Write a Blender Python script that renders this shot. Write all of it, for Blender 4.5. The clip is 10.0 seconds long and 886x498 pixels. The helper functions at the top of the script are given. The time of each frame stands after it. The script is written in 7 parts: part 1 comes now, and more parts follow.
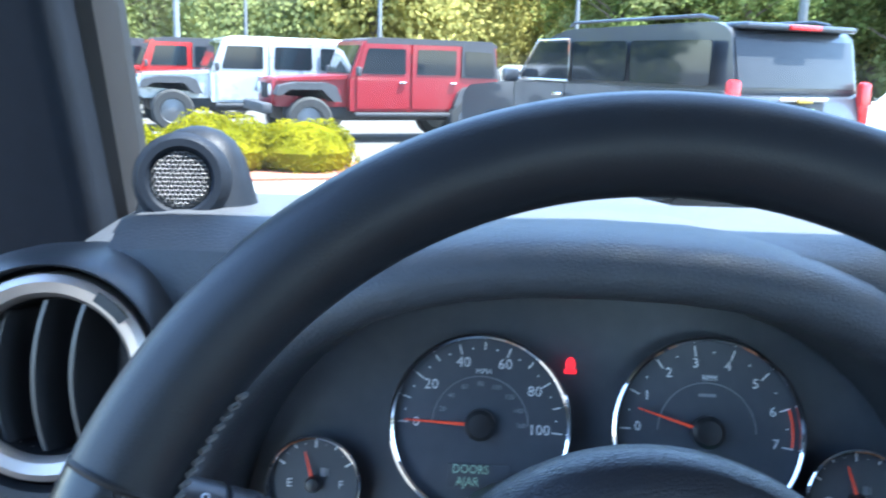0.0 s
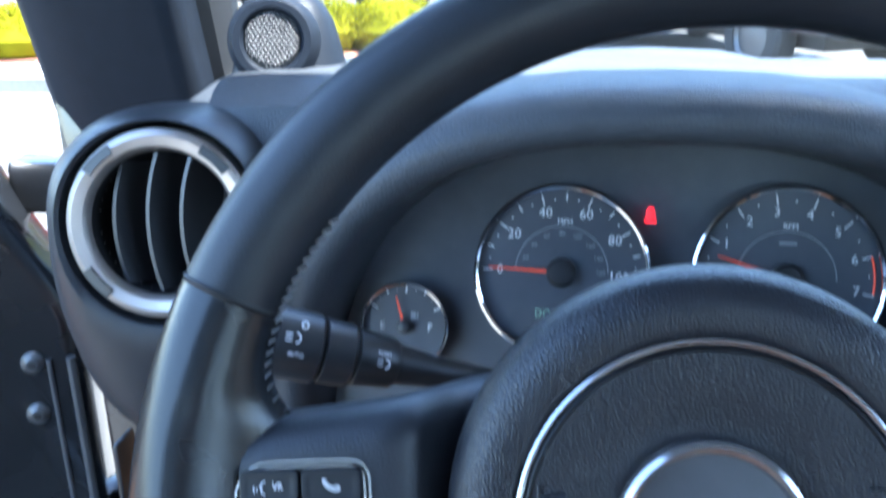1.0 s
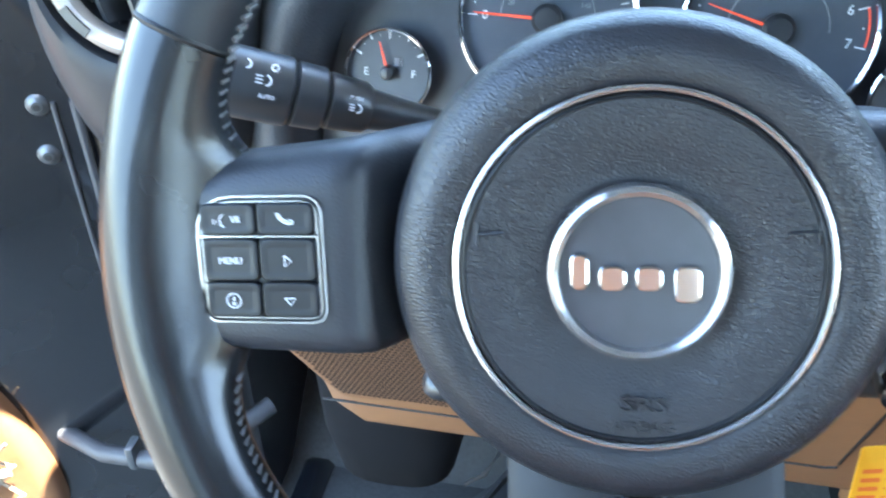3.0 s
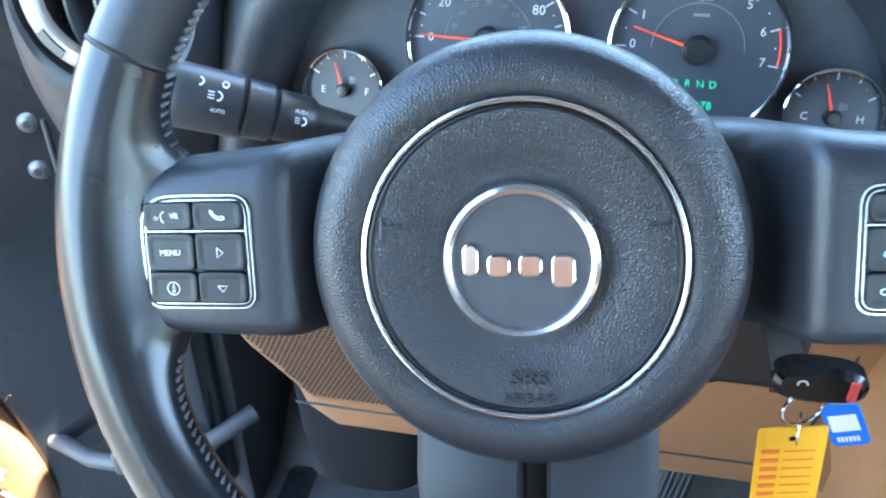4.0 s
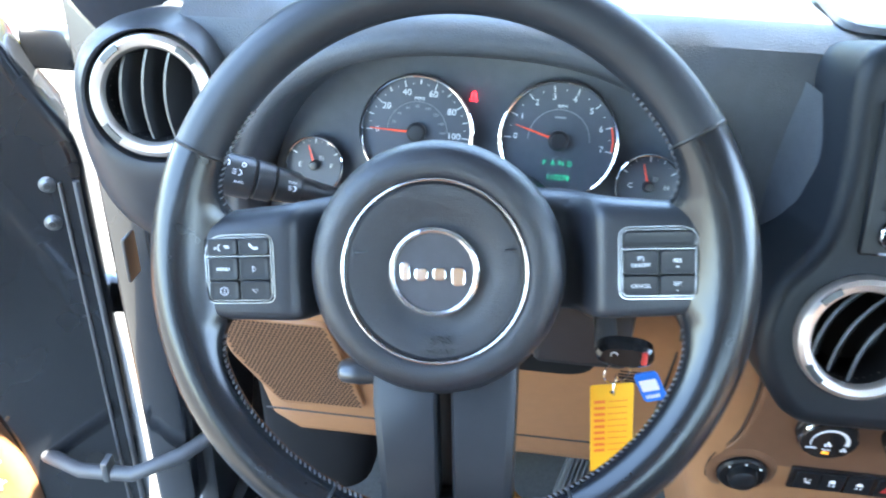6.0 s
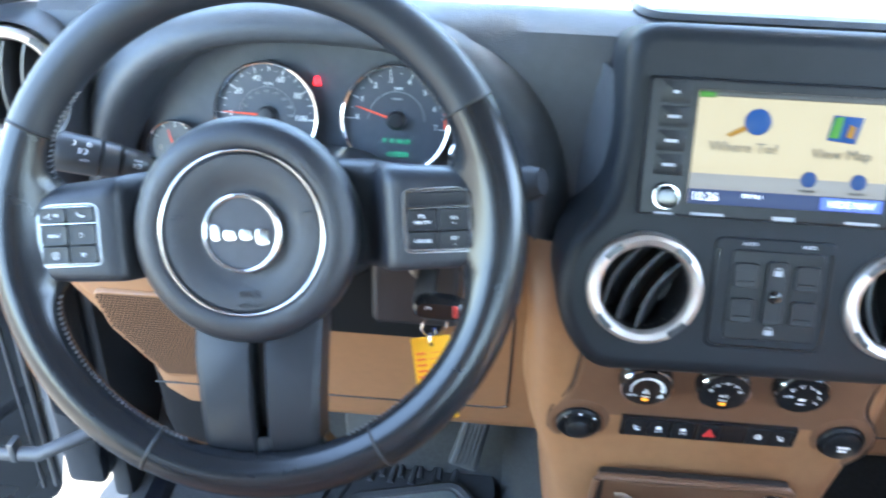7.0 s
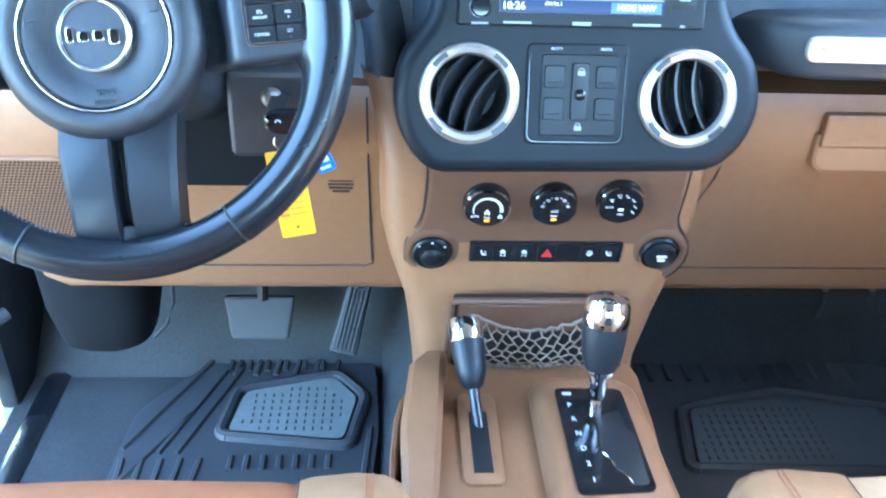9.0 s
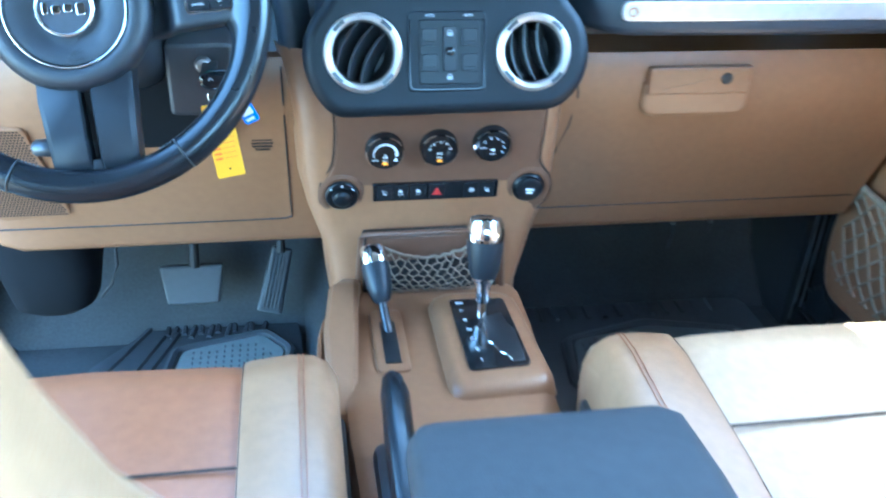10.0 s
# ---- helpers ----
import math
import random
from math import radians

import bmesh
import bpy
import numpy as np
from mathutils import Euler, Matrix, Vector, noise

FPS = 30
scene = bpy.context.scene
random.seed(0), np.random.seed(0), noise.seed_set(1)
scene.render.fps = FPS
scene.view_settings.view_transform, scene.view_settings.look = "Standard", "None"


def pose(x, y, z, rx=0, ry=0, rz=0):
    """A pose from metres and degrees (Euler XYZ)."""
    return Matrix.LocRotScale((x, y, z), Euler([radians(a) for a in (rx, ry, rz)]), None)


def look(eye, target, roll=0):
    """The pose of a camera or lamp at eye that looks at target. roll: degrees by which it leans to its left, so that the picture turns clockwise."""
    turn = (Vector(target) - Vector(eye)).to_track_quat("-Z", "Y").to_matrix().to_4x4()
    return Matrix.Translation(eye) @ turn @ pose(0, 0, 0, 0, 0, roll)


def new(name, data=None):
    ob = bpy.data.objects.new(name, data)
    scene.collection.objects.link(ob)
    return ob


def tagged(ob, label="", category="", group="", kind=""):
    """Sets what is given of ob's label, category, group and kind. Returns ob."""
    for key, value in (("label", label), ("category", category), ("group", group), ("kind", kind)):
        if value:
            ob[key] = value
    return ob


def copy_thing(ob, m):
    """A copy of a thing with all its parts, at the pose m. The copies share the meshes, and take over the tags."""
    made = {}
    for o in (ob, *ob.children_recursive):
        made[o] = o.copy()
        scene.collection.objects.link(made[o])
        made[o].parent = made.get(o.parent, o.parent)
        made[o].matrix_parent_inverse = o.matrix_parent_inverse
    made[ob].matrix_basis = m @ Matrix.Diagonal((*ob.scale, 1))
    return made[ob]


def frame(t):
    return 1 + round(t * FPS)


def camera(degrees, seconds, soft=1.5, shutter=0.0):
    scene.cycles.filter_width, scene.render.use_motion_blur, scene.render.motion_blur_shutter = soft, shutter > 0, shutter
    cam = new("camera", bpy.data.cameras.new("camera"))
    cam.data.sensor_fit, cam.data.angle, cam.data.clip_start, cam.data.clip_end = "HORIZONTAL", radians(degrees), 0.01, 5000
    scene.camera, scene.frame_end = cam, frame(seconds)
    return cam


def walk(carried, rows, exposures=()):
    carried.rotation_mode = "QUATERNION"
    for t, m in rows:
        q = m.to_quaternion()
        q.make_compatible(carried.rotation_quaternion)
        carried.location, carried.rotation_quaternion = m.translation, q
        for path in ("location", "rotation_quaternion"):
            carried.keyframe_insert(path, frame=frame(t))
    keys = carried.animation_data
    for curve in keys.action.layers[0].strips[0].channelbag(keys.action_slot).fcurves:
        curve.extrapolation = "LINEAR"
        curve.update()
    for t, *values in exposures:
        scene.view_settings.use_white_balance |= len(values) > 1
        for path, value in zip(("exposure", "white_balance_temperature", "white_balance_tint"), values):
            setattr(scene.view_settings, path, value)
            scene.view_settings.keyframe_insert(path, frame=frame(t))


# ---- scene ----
cam = camera(54.0, 10.0, soft=2.0, shutter=0.5)

# seconds, place, turn to the left, tilt up, lean
PATH = [
    (0.0, -0.0486, -0.1903, 0.1677, 2.99, -12.13, 1.59),
    (0.5, -0.0536, -0.2012, 0.1621, 7.13, -12.35, 0.55),
    (1.0, -0.0414, -0.2107, 0.1573, 9.26, -19.98, -0.62),
    (1.5, -0.0352, -0.2127, 0.1599, 10.38, -26.65, -0.68),
    (2.0, -0.0279, -0.2182, 0.1677, 12.27, -33.05, -1.62),
    (2.5, -0.0342, -0.2156, 0.1588, 11.66, -35.72, -1.06),
    (3.0, -0.0167, -0.2128, 0.1566, 11.29, -36.09, -0.51),
    (3.2, -0.0071, -0.2129, 0.1530, 10.66, -36.50, -0.13),
    (4.3, 0.0262, -0.2651, 0.1863, 11.95, -34.28, -0.90),
    (4.5, 0.0211, -0.2840, 0.2001, 10.53, -34.66, -0.11),
    (5.0, 0.0153, -0.3320, 0.2266, 7.94, -33.45, 1.31),
    (6.3, 0.0778, -0.4530, 0.2775, 6.38, -30.62, 1.77),
    (6.5, 0.0960, -0.4640, 0.2730, 6.05, -30.55, 1.80),
    (7.0, 0.1685, -0.4860, 0.2880, 4.12, -30.96, 1.78),
    (7.5, 0.2115, -0.5260, 0.2950, 0.77, -31.18, 2.01),
    (8.0, 0.2260, -0.5520, 0.2630, -1.69, -31.45, 2.30),
    (8.5, 0.2301, -0.5839, 0.2046, -2.73, -31.61, 2.34),
    (9.0, 0.2172, -0.6306, 0.2038, -3.87, -31.48, 2.41),
    (9.5, 0.2257, -0.7179, 0.2161, -6.13, -30.90, 2.27),
    (10.0, 0.2118, -0.8552, 0.2166, -10.20, -29.79, 2.31),
]


def row_pose(x, y, z, yaw, pitch, roll):
    a, b = radians(yaw), radians(pitch)
    ahead = Vector((-math.sin(a) * math.cos(b), math.cos(a) * math.cos(b), math.sin(b)))
    return look((x, y, z), Vector((x, y, z)) + ahead, roll)


EXPOSURES = [(0.0, 3.38, 5600, 5), (0.7, 3.48, 5550, 5), (1.4, 4.10, 5700, 6), (2.0, 4.46, 6000, 5), (2.5, 4.80, 6450, 3), (4.5, 4.94, 6150, 1), (6.5, 5.04, 6550, 4), (7.5, 4.98, 6350, 4), (8.5, 5.44, 5600, -1), (9.0, 5.62, 5300, -4), (9.6, 5.68, 5000, -9), (10.0, 5.34, 4800, -12)]
walk(cam, [(r[0], row_pose(*r[1:])) for r in PATH], EXPOSURES)

# ---- sky and sun ----
SUN_DIR = Vector((0.36, -0.04, 0.93)).normalized()
world = bpy.data.worlds.new("world")
scene.world = world
world.use_nodes = True
wn = world.node_tree
sky = wn.nodes.new("ShaderNodeTexSky")
sky.sky_type = "NISHITA"
sky.sun_disc = False
sky.sun_elevation = math.asin(SUN_DIR.z)
sky.sun_rotation = math.atan2(SUN_DIR.x, SUN_DIR.y)
wn.links.new(sky.outputs[0], wn.nodes["Background"].inputs[0])
wn.nodes["Background"].inputs[1].default_value = 0.15
sun = new("sun", bpy.data.lights.new("sun", "SUN"))
sun.data.energy, sun.data.angle, sun.data.color = 4.0, radians(0.5), (1.0, 0.95, 0.88)
sun.matrix_world = look(SUN_DIR * 30, (0, 0, 0))


# ---- materials ----
def material(name, color, rough=0.5, metal=0.0, grain=None, bump=0.0, vary=0.08, vary_scale=6.0, spec=0.5, emit=0.0, coat=0.0, kind="noise", per=False, lit=False):
    """A surface with colour variation at two scales and a fine relief of the given scale."""
    m = bpy.data.materials.new(name)
    m.use_nodes = True
    nt, L = m.node_tree, m.node_tree.links
    b = nt.nodes["Principled BSDF"]
    b.inputs["Base Color"].default_value = (*color, 1)
    b.inputs["Roughness"].default_value = rough
    b.inputs["Metallic"].default_value = metal
    b.inputs["Specular IOR Level"].default_value = spec
    b.inputs["Coat Weight"].default_value = coat
    if lit or emit >= 0.05:      # a lit display or lamp is dark of itself
        b.inputs["Base Color"].default_value = (color[0] * 0.15, color[1] * 0.15, color[2] * 0.15, 1)
    if emit:
        b.inputs["Emission Color"].default_value = (*color, 1)
        b.inputs["Emission Strength"].default_value = emit
    co = nt.nodes.new("ShaderNodeTexCoord")
    if vary:
        n1, n2 = nt.nodes.new("ShaderNodeTexNoise"), nt.nodes.new("ShaderNodeTexNoise")
        n1.inputs["Scale"].default_value, n2.inputs["Scale"].default_value = vary_scale, vary_scale * 14
        n1.inputs["Detail"].default_value = 4
        add = nt.nodes.new("ShaderNodeMath")
        L.new(co.outputs["Object"], n1.inputs["Vector"]), L.new(co.outputs["Object"], n2.inputs["Vector"])
        L.new(n1.outputs[0], add.inputs[0]), L.new(n2.outputs[0], add.inputs[1])
        last = add
        if per:
            info, add2 = nt.nodes.new("ShaderNodeObjectInfo"), nt.nodes.new("ShaderNodeMath")
            L.new(add.outputs[0], add2.inputs[0]), L.new(info.outputs["Random"], add2.inputs[1])
            last = add2
        ramp = nt.nodes.new("ShaderNodeMapRange")
        ramp.inputs["From Min"].default_value, ramp.inputs["From Max"].default_value = 0.55, 1.45 + (1.0 if per else 0)
        ramp.inputs["To Min"].default_value, ramp.inputs["To Max"].default_value = 1 - vary * 2, 1 + vary * 2
        L.new(last.outputs[0], ramp.inputs["Value"])
        mix = nt.nodes.new("ShaderNodeMix")
        mix.data_type, mix.blend_type = "RGBA", "MULTIPLY"
        mix.inputs[0].default_value = 1
        mix.inputs[6].default_value = (*color, 1)
        L.new(ramp.outputs[0], mix.inputs[7])
        L.new(mix.outputs[2], b.inputs["Base Color"])
        rr = nt.nodes.new("ShaderNodeMapRange")
        rr.inputs["To Min"].default_value, rr.inputs["To Max"].default_value = max(0, rough - 0.08), min(1, rough + 0.1)
        L.new(n1.outputs[0], rr.inputs["Value"])
        L.new(rr.outputs[0], b.inputs["Roughness"])
    if grain:
        if kind == "leather":
            tex = nt.nodes.new("ShaderNodeTexVoronoi")
            tex.feature = "DISTANCE_TO_EDGE"
        else:
            tex = nt.nodes.new("ShaderNodeTexNoise")
            tex.inputs["Detail"].default_value = 3
        tex.inputs["Scale"].default_value = grain
        L.new(co.outputs["Object"], tex.inputs["Vector"])
        bp = nt.nodes.new("ShaderNodeBump")
        bp.inputs["Strength"].default_value = bump
        bp.inputs["Distance"].default_value = (0.35 if kind == "leather" else 0.25) / grain
        L.new(tex.outputs[0], bp.inputs["Height"])
        L.new(bp.outputs[0], b.inputs["Normal"])
    return m


def leaf(name, color):
    """Thin leaves: lit from either side alike, with lighter and darker patches."""
    m = bpy.data.materials.new(name)
    m.use_nodes = True
    nt, L = m.node_tree, m.node_tree.links
    nt.nodes.remove(nt.nodes["Principled BSDF"])
    df, tr, mx = (nt.nodes.new(k) for k in ("ShaderNodeBsdfDiffuse", "ShaderNodeBsdfTranslucent", "ShaderNodeMixShader"))
    co, n1, rp = nt.nodes.new("ShaderNodeTexCoord"), nt.nodes.new("ShaderNodeTexNoise"), nt.nodes.new("ShaderNodeValToRGB")
    n1.inputs["Scale"].default_value, n1.inputs["Detail"].default_value = 3.0, 6
    rp.color_ramp.elements[0].position, rp.color_ramp.elements[1].position = 0.3, 0.7
    rp.color_ramp.elements[0].color = (color[0] * 0.6, color[1] * 0.68, color[2] * 0.7, 1)
    rp.color_ramp.elements[1].color = (min(1, color[0] * 1.3), color[1] * 1.25, color[2] * 1.2, 1)
    L.new(co.outputs["Object"], n1.inputs["Vector"]), L.new(n1.outputs[0], rp.inputs[0])
    L.new(rp.outputs[0], df.inputs[0]), L.new(rp.outputs[0], tr.inputs[0])
    mx.inputs[0].default_value = 0.5
    L.new(df.outputs[0], mx.inputs[1]), L.new(tr.outputs[0], mx.inputs[2]), L.new(mx.outputs[0], nt.nodes["Material Output"].inputs[0])
    return m


def glass(name, color, rough=0.0, alpha=0.2):
    """Thin pane: mostly clear, with a mirror coat."""
    m = bpy.data.materials.new(name)
    m.use_nodes = True
    nt, L = m.node_tree, m.node_tree.links
    nt.nodes.remove(nt.nodes["Principled BSDF"])
    tr, gl, mx, fr = (nt.nodes.new(k) for k in ("ShaderNodeBsdfTransparent", "ShaderNodeBsdfGlossy", "ShaderNodeMixShader", "ShaderNodeFresnel"))
    tr.inputs[0].default_value = (*color, 1)
    gl.inputs["Roughness"].default_value = rough
    fr.inputs["IOR"].default_value = 1.35
    L.new(fr.outputs[0], mx.inputs[0]), L.new(tr.outputs[0], mx.inputs[1]), L.new(gl.outputs[0], mx.inputs[2])
    L.new(mx.outputs[0], nt.nodes["Material Output"].inputs[0])
    return m


VINYL = material("black_grained_vinyl", (0.046, 0.051, 0.059), 0.44, spec=0.4, grain=420, bump=0.5, kind="leather")
VINYL_SOFT = material("soft_black_vinyl", (0.019, 0.021, 0.026), 0.40, spec=0.40, grain=600, bump=0.3, kind="leather")
LEATHER_TOP = material("black_matt_leather", (0.012, 0.014, 0.018), 0.42, spec=0.4, grain=700, bump=0.2, kind="leather")
LEATHER = material("black_smooth_leather", (0.009, 0.010, 0.012), 0.21, spec=0.40, grain=700, bump=0.14, kind="leather")
AIRBAG = material("airbag_cover_vinyl", (0.013, 0.014, 0.018), 0.36, spec=0.48, grain=720, bump=0.75, kind="leather")
PLASTIC = material("matt_black_plastic", (0.022, 0.023, 0.026), 0.34, spec=0.6, grain=900, bump=0.1)
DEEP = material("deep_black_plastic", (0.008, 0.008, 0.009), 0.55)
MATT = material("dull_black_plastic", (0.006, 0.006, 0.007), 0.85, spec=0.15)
GLOSS = material("gloss_black_plastic", (0.01, 0.01, 0.011), 0.12)
TAN = material("tan_moulded_plastic", (0.232, 0.112, 0.052), 0.42, grain=800, bump=0.15, vary=0.05)
# tan plastic again, with the recessed stack's shade put into its colour
TAN_SHADED = material("tan_stack_panel_shaded", (0.118, 0.058, 0.032), 0.42, grain=800, bump=0.15, vary=0.05)
CHROME = material("chrome", (0.85, 0.85, 0.86), 0.06, 1.0, vary=0)
RING = material("satin_chrome", (0.50, 0.50, 0.51), 0.2, 0.9, vary=0.04)
SILVER = material("satin_silver", (0.50, 0.455, 0.42), 0.40, 0.85, vary=0.06)
SEAT = material("tan_seat_leather", (0.28, 0.150, 0.074), 0.36, grain=350, bump=0.2, kind="leather")
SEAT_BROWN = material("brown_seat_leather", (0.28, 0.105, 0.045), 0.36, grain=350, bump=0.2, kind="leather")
LID = material("console_lid_vinyl", (0.040, 0.038, 0.038), 0.55, spec=0.16, grain=400, bump=0.25, kind="leather")
CARPET = material("black_carpet", (0.032, 0.032, 0.033), 0.95, grain=500, bump=1.0, vary=0.22, vary_scale=14)
RUBBER = material("black_rubber", (0.045, 0.046, 0.050), 0.55, grain=500, bump=0.1)
# heel pad, its colour raised to offset the footwell's shade
PAD = material("grey_blue_rubber_pad", (0.19, 0.20, 0.19), 0.5, grain=700, bump=0.1)
BUTTON = material("button_black", (0.009, 0.010, 0.012), 0.34, spec=0.25)
# black dials lightened, the cover's glare put into their colour
DIAL = material("dial_glare_black", (0.070, 0.079, 0.095), 0.4)
DIM_PRINT = material("dim_grey_print", (0.26, 0.27, 0.29), 0.6, vary=0)
WHITE = material("white_print", (0.75, 0.76, 0.78), 0.6, vary=0)
GREYPRINT = material("grey_print", (0.27, 0.28, 0.30), 0.6, vary=0)
# needle and limit-arc red, with a faint glow added though neither is a lamp
RED = material("glowing_red_needle", (0.75, 0.08, 0.035), 0.5, vary=0, emit=0.018)
REDLAMP = material("red_warning_lamp", (1.0, 0.01, 0.02), 0.5, vary=0, emit=0.22)
GREEN = material("green_display", (0.05, 0.55, 0.36), 0.5, vary=0, emit=0.06)
DISPLAY_GREY = material("grey_green_display", (0.30, 0.46, 0.38), 0.5, vary=0, emit=0.02)
AMBER = material("amber_lamp", (1.0, 0.36, 0.03), 0.5, vary=0, emit=0.045)
SCREEN = material("cream_screen", (0.74, 0.65, 0.46), 0.3, vary=0, spec=0.1, lit=True, emit=0.026)
SCREEN_BLUE = material("navy_screen_bar", (0.06, 0.09, 0.20), 0.3, vary=0, spec=0.1, lit=True, emit=0.035)
ICON_BLUE = material("blue_icon", (0.04, 0.14, 0.46), 0.3, vary=0, spec=0.1, lit=True, emit=0.016)
ICON_GREEN = material("green_icon", (0.12, 0.42, 0.08), 0.3, vary=0, spec=0.1, lit=True, emit=0.02)
ICON_YELLOW = material("yellow_icon", (0.62, 0.33, 0.06), 0.3, vary=0, spec=0.1, lit=True, emit=0.016)
INK = material("dark_screen_ink", (0.02, 0.018, 0.016), 0.4, vary=0, emit=0.0)
THREAD = material("grey_thread", (0.10, 0.10, 0.105), 0.8, vary=0)
NETCORD = material("tan_net_cord", (0.23, 0.175, 0.125), 0.9, grain=1500, bump=0.4)
YELLOW = material("yellow_tag_card", (0.86, 0.43, 0.02), 0.55, vary=0.03)
TAGRED = material("red_tag_print", (0.75, 0.16, 0.03), 0.6, vary=0)
BLUE = material("blue_tag_plastic", (0.02, 0.16, 0.62), 0.35, vary=0.03)
BODY_BLACK = material("black_car_paint", (0.009, 0.010, 0.012), 0.25, coat=1.0)
CLEAR = glass("tinted_windscreen_glass", (0.90, 0.92, 0.92))
DARKGLASS = material("dark_tinted_glass", (0.012, 0.016, 0.02), 0.05, vary=0)


# ---- mesh helpers ----
def mesh_of(name, bm, mat, smooth=True):
    me = bpy.data.meshes.new(name)
    bmesh.ops.recalc_face_normals(bm, faces=bm.faces)
    bm.to_mesh(me)
    bm.free()
    if smooth:
        me.shade_smooth()
        me.set_sharp_from_angle(angle=radians(38))
    me.materials.append(mat)
    return me


def part(name, bm, mat, parent=None, label="", m=None, smooth=True):
    ob = new(name, mesh_of(name, bm, mat, smooth))
    if parent:
        ob.parent = parent
    if m is not None:
        ob.matrix_basis = m
    if label:
        ob["label"] = label
    return ob


def thing(name, label, category, m=None, group="", kind=""):
    ob = new(name)
    ob.empty_display_size = 0.05
    if m is not None:
        ob.matrix_basis = m
    return tagged(ob, label, category, group, kind)


def solid(name, bm, mat, label, category, m=None, group="", kind="", smooth=True):
    return tagged(part(name, bm, mat, None, "", m, smooth), label, category, group, kind)


def box(sx, sy, sz, at=(0, 0, 0), bevel=0.0, seg=2, turn=None, bm=None):
    bm = bm or bmesh.new()
    r = bmesh.ops.create_cube(bm, size=1)
    vs = r["verts"]
    bmesh.ops.scale(bm, verts=vs, vec=(sx, sy, sz))
    if bevel:
        es = list({e for v in vs for e in v.link_edges})
        r = bmesh.ops.bevel(bm, geom=es, offset=bevel, segments=seg, affect="EDGES", profile=0.5)
        vs = list({v for f in r["faces"] for v in f.verts} | {v for v in vs if v.is_valid})
    if turn:
        bmesh.ops.rotate(bm, verts=vs, cent=(0, 0, 0), matrix=Euler([radians(a) for a in turn]).to_matrix())
    bmesh.ops.translate(bm, verts=vs, vec=at)
    return bm


def loft(sections, close=True, cap=True, bm=None, ring=False):
    """A skin over sections of equal length. close: each section is a ring."""
    bm = bm or bmesh.new()
    rows = [[bm.verts.new(p) for p in s] for s in sections]
    n = len(rows[0])
    pairs = list(zip(rows, rows[1:])) + ([(rows[-1], rows[0])] if ring else [])
    for a, b in pairs:
        for i in range(n if close else n - 1):
            j = (i + 1) % n
            bm.faces.new((a[i], a[j], b[j], b[i]))
    if cap and close and not ring:
        bm.faces.new(rows[0]), bm.faces.new(rows[-1])
    return bm


def turned(profile, n=32, bm=None, axis="z", at=(0, 0, 0)):
    """A turned body from (radius, height) pairs."""
    bm = bm or bmesh.new()
    rows = []
    for r, h in profile:
        rows.append([bm.verts.new((r * math.cos(2 * math.pi * i / n), r * math.sin(2 * math.pi * i / n), h)) for i in range(n)] if r > 1e-6 else [bm.verts.new((0, 0, h))])
    for a, b in zip(rows, rows[1:]):
        for i in range(n):
            j = (i + 1) % n
            if len(a) == 1 and len(b) == 1:
                continue
            if len(a) == 1:
                bm.faces.new((a[0], b[i], b[j]))
            elif len(b) == 1:
                bm.faces.new((a[i], a[j], b[0]))
            else:
                bm.faces.new((a[i], a[j], b[j], b[i]))
    vs = [v for r in rows for v in r]
    if axis == "y":
        bmesh.ops.rotate(bm, verts=vs, cent=(0, 0, 0), matrix=Matrix.Rotation(radians(90), 3, "X"))
    if axis == "x":
        bmesh.ops.rotate(bm, verts=vs, cent=(0, 0, 0), matrix=Matrix.Rotation(radians(90), 3, "Y"))
    bmesh.ops.translate(bm, verts=vs, vec=at)
    return bm


def ring_bm(R, r, n=64, k=10, a0=0.0, a1=360.0, sy=1.0, bm=None, at=(0, 0, 0)):
    """A round bar bent to an arc in the x-y plane. sy: its depth against its width."""
    full = abs(a1 - a0) >= 360
    secs = []
    for i in range(n if full else n + 1):
        a = radians(a0 + (a1 - a0) * i / n)
        secs.append([((R + r * math.cos(b)) * math.cos(a) + at[0], (R + r * math.cos(b)) * math.sin(a) + at[1], r * sy * math.sin(b) + at[2]) for b in (2 * math.pi * j / k for j in range(k))])
    return loft(secs, ring=full, bm=bm)


def tube(points, r, k=8, bm=None):
    """A round bar along a line of points."""
    pts = [Vector(p) for p in points]
    secs = []
    for i, p in enumerate(pts):
        d = (pts[min(i + 1, len(pts) - 1)] - pts[max(i - 1, 0)]).normalized()
        up = Vector((0, 0, 1)) if abs(d.z) < 0.9 else Vector((1, 0, 0))
        a = d.cross(up).normalized()
        b = d.cross(a)
        rad = r[i] if isinstance(r, (list, tuple)) else r
        secs.append([p + a * rad * math.cos(2 * math.pi * j / k) + b * rad * math.sin(2 * math.pi * j / k) for j in range(k)])
    return loft(secs, bm=bm)


def outline_round(pts, r, seg=4):
    """Rounds the corners of a closed outline of 2D points. r may be one radius or a list."""
    out, n = [], len(pts)
    for i in range(n):
        p, a, b = Vector(pts[i]), Vector(pts[i - 1]), Vector(pts[(i + 1) % n])
        rr = r[i] if isinstance(r, (list, tuple)) else r
        d1, d2 = a - p, b - p
        q = min(rr, d1.length * 0.48, d2.length * 0.48)
        p1, p2 = p + d1.normalized() * q, p + d2.normalized() * q
        for s in range(seg + 1):
            t = s / seg
            out.append(tuple((1 - t) ** 2 * p1 + 2 * t * (1 - t) * p + t * t * p2))
    return out


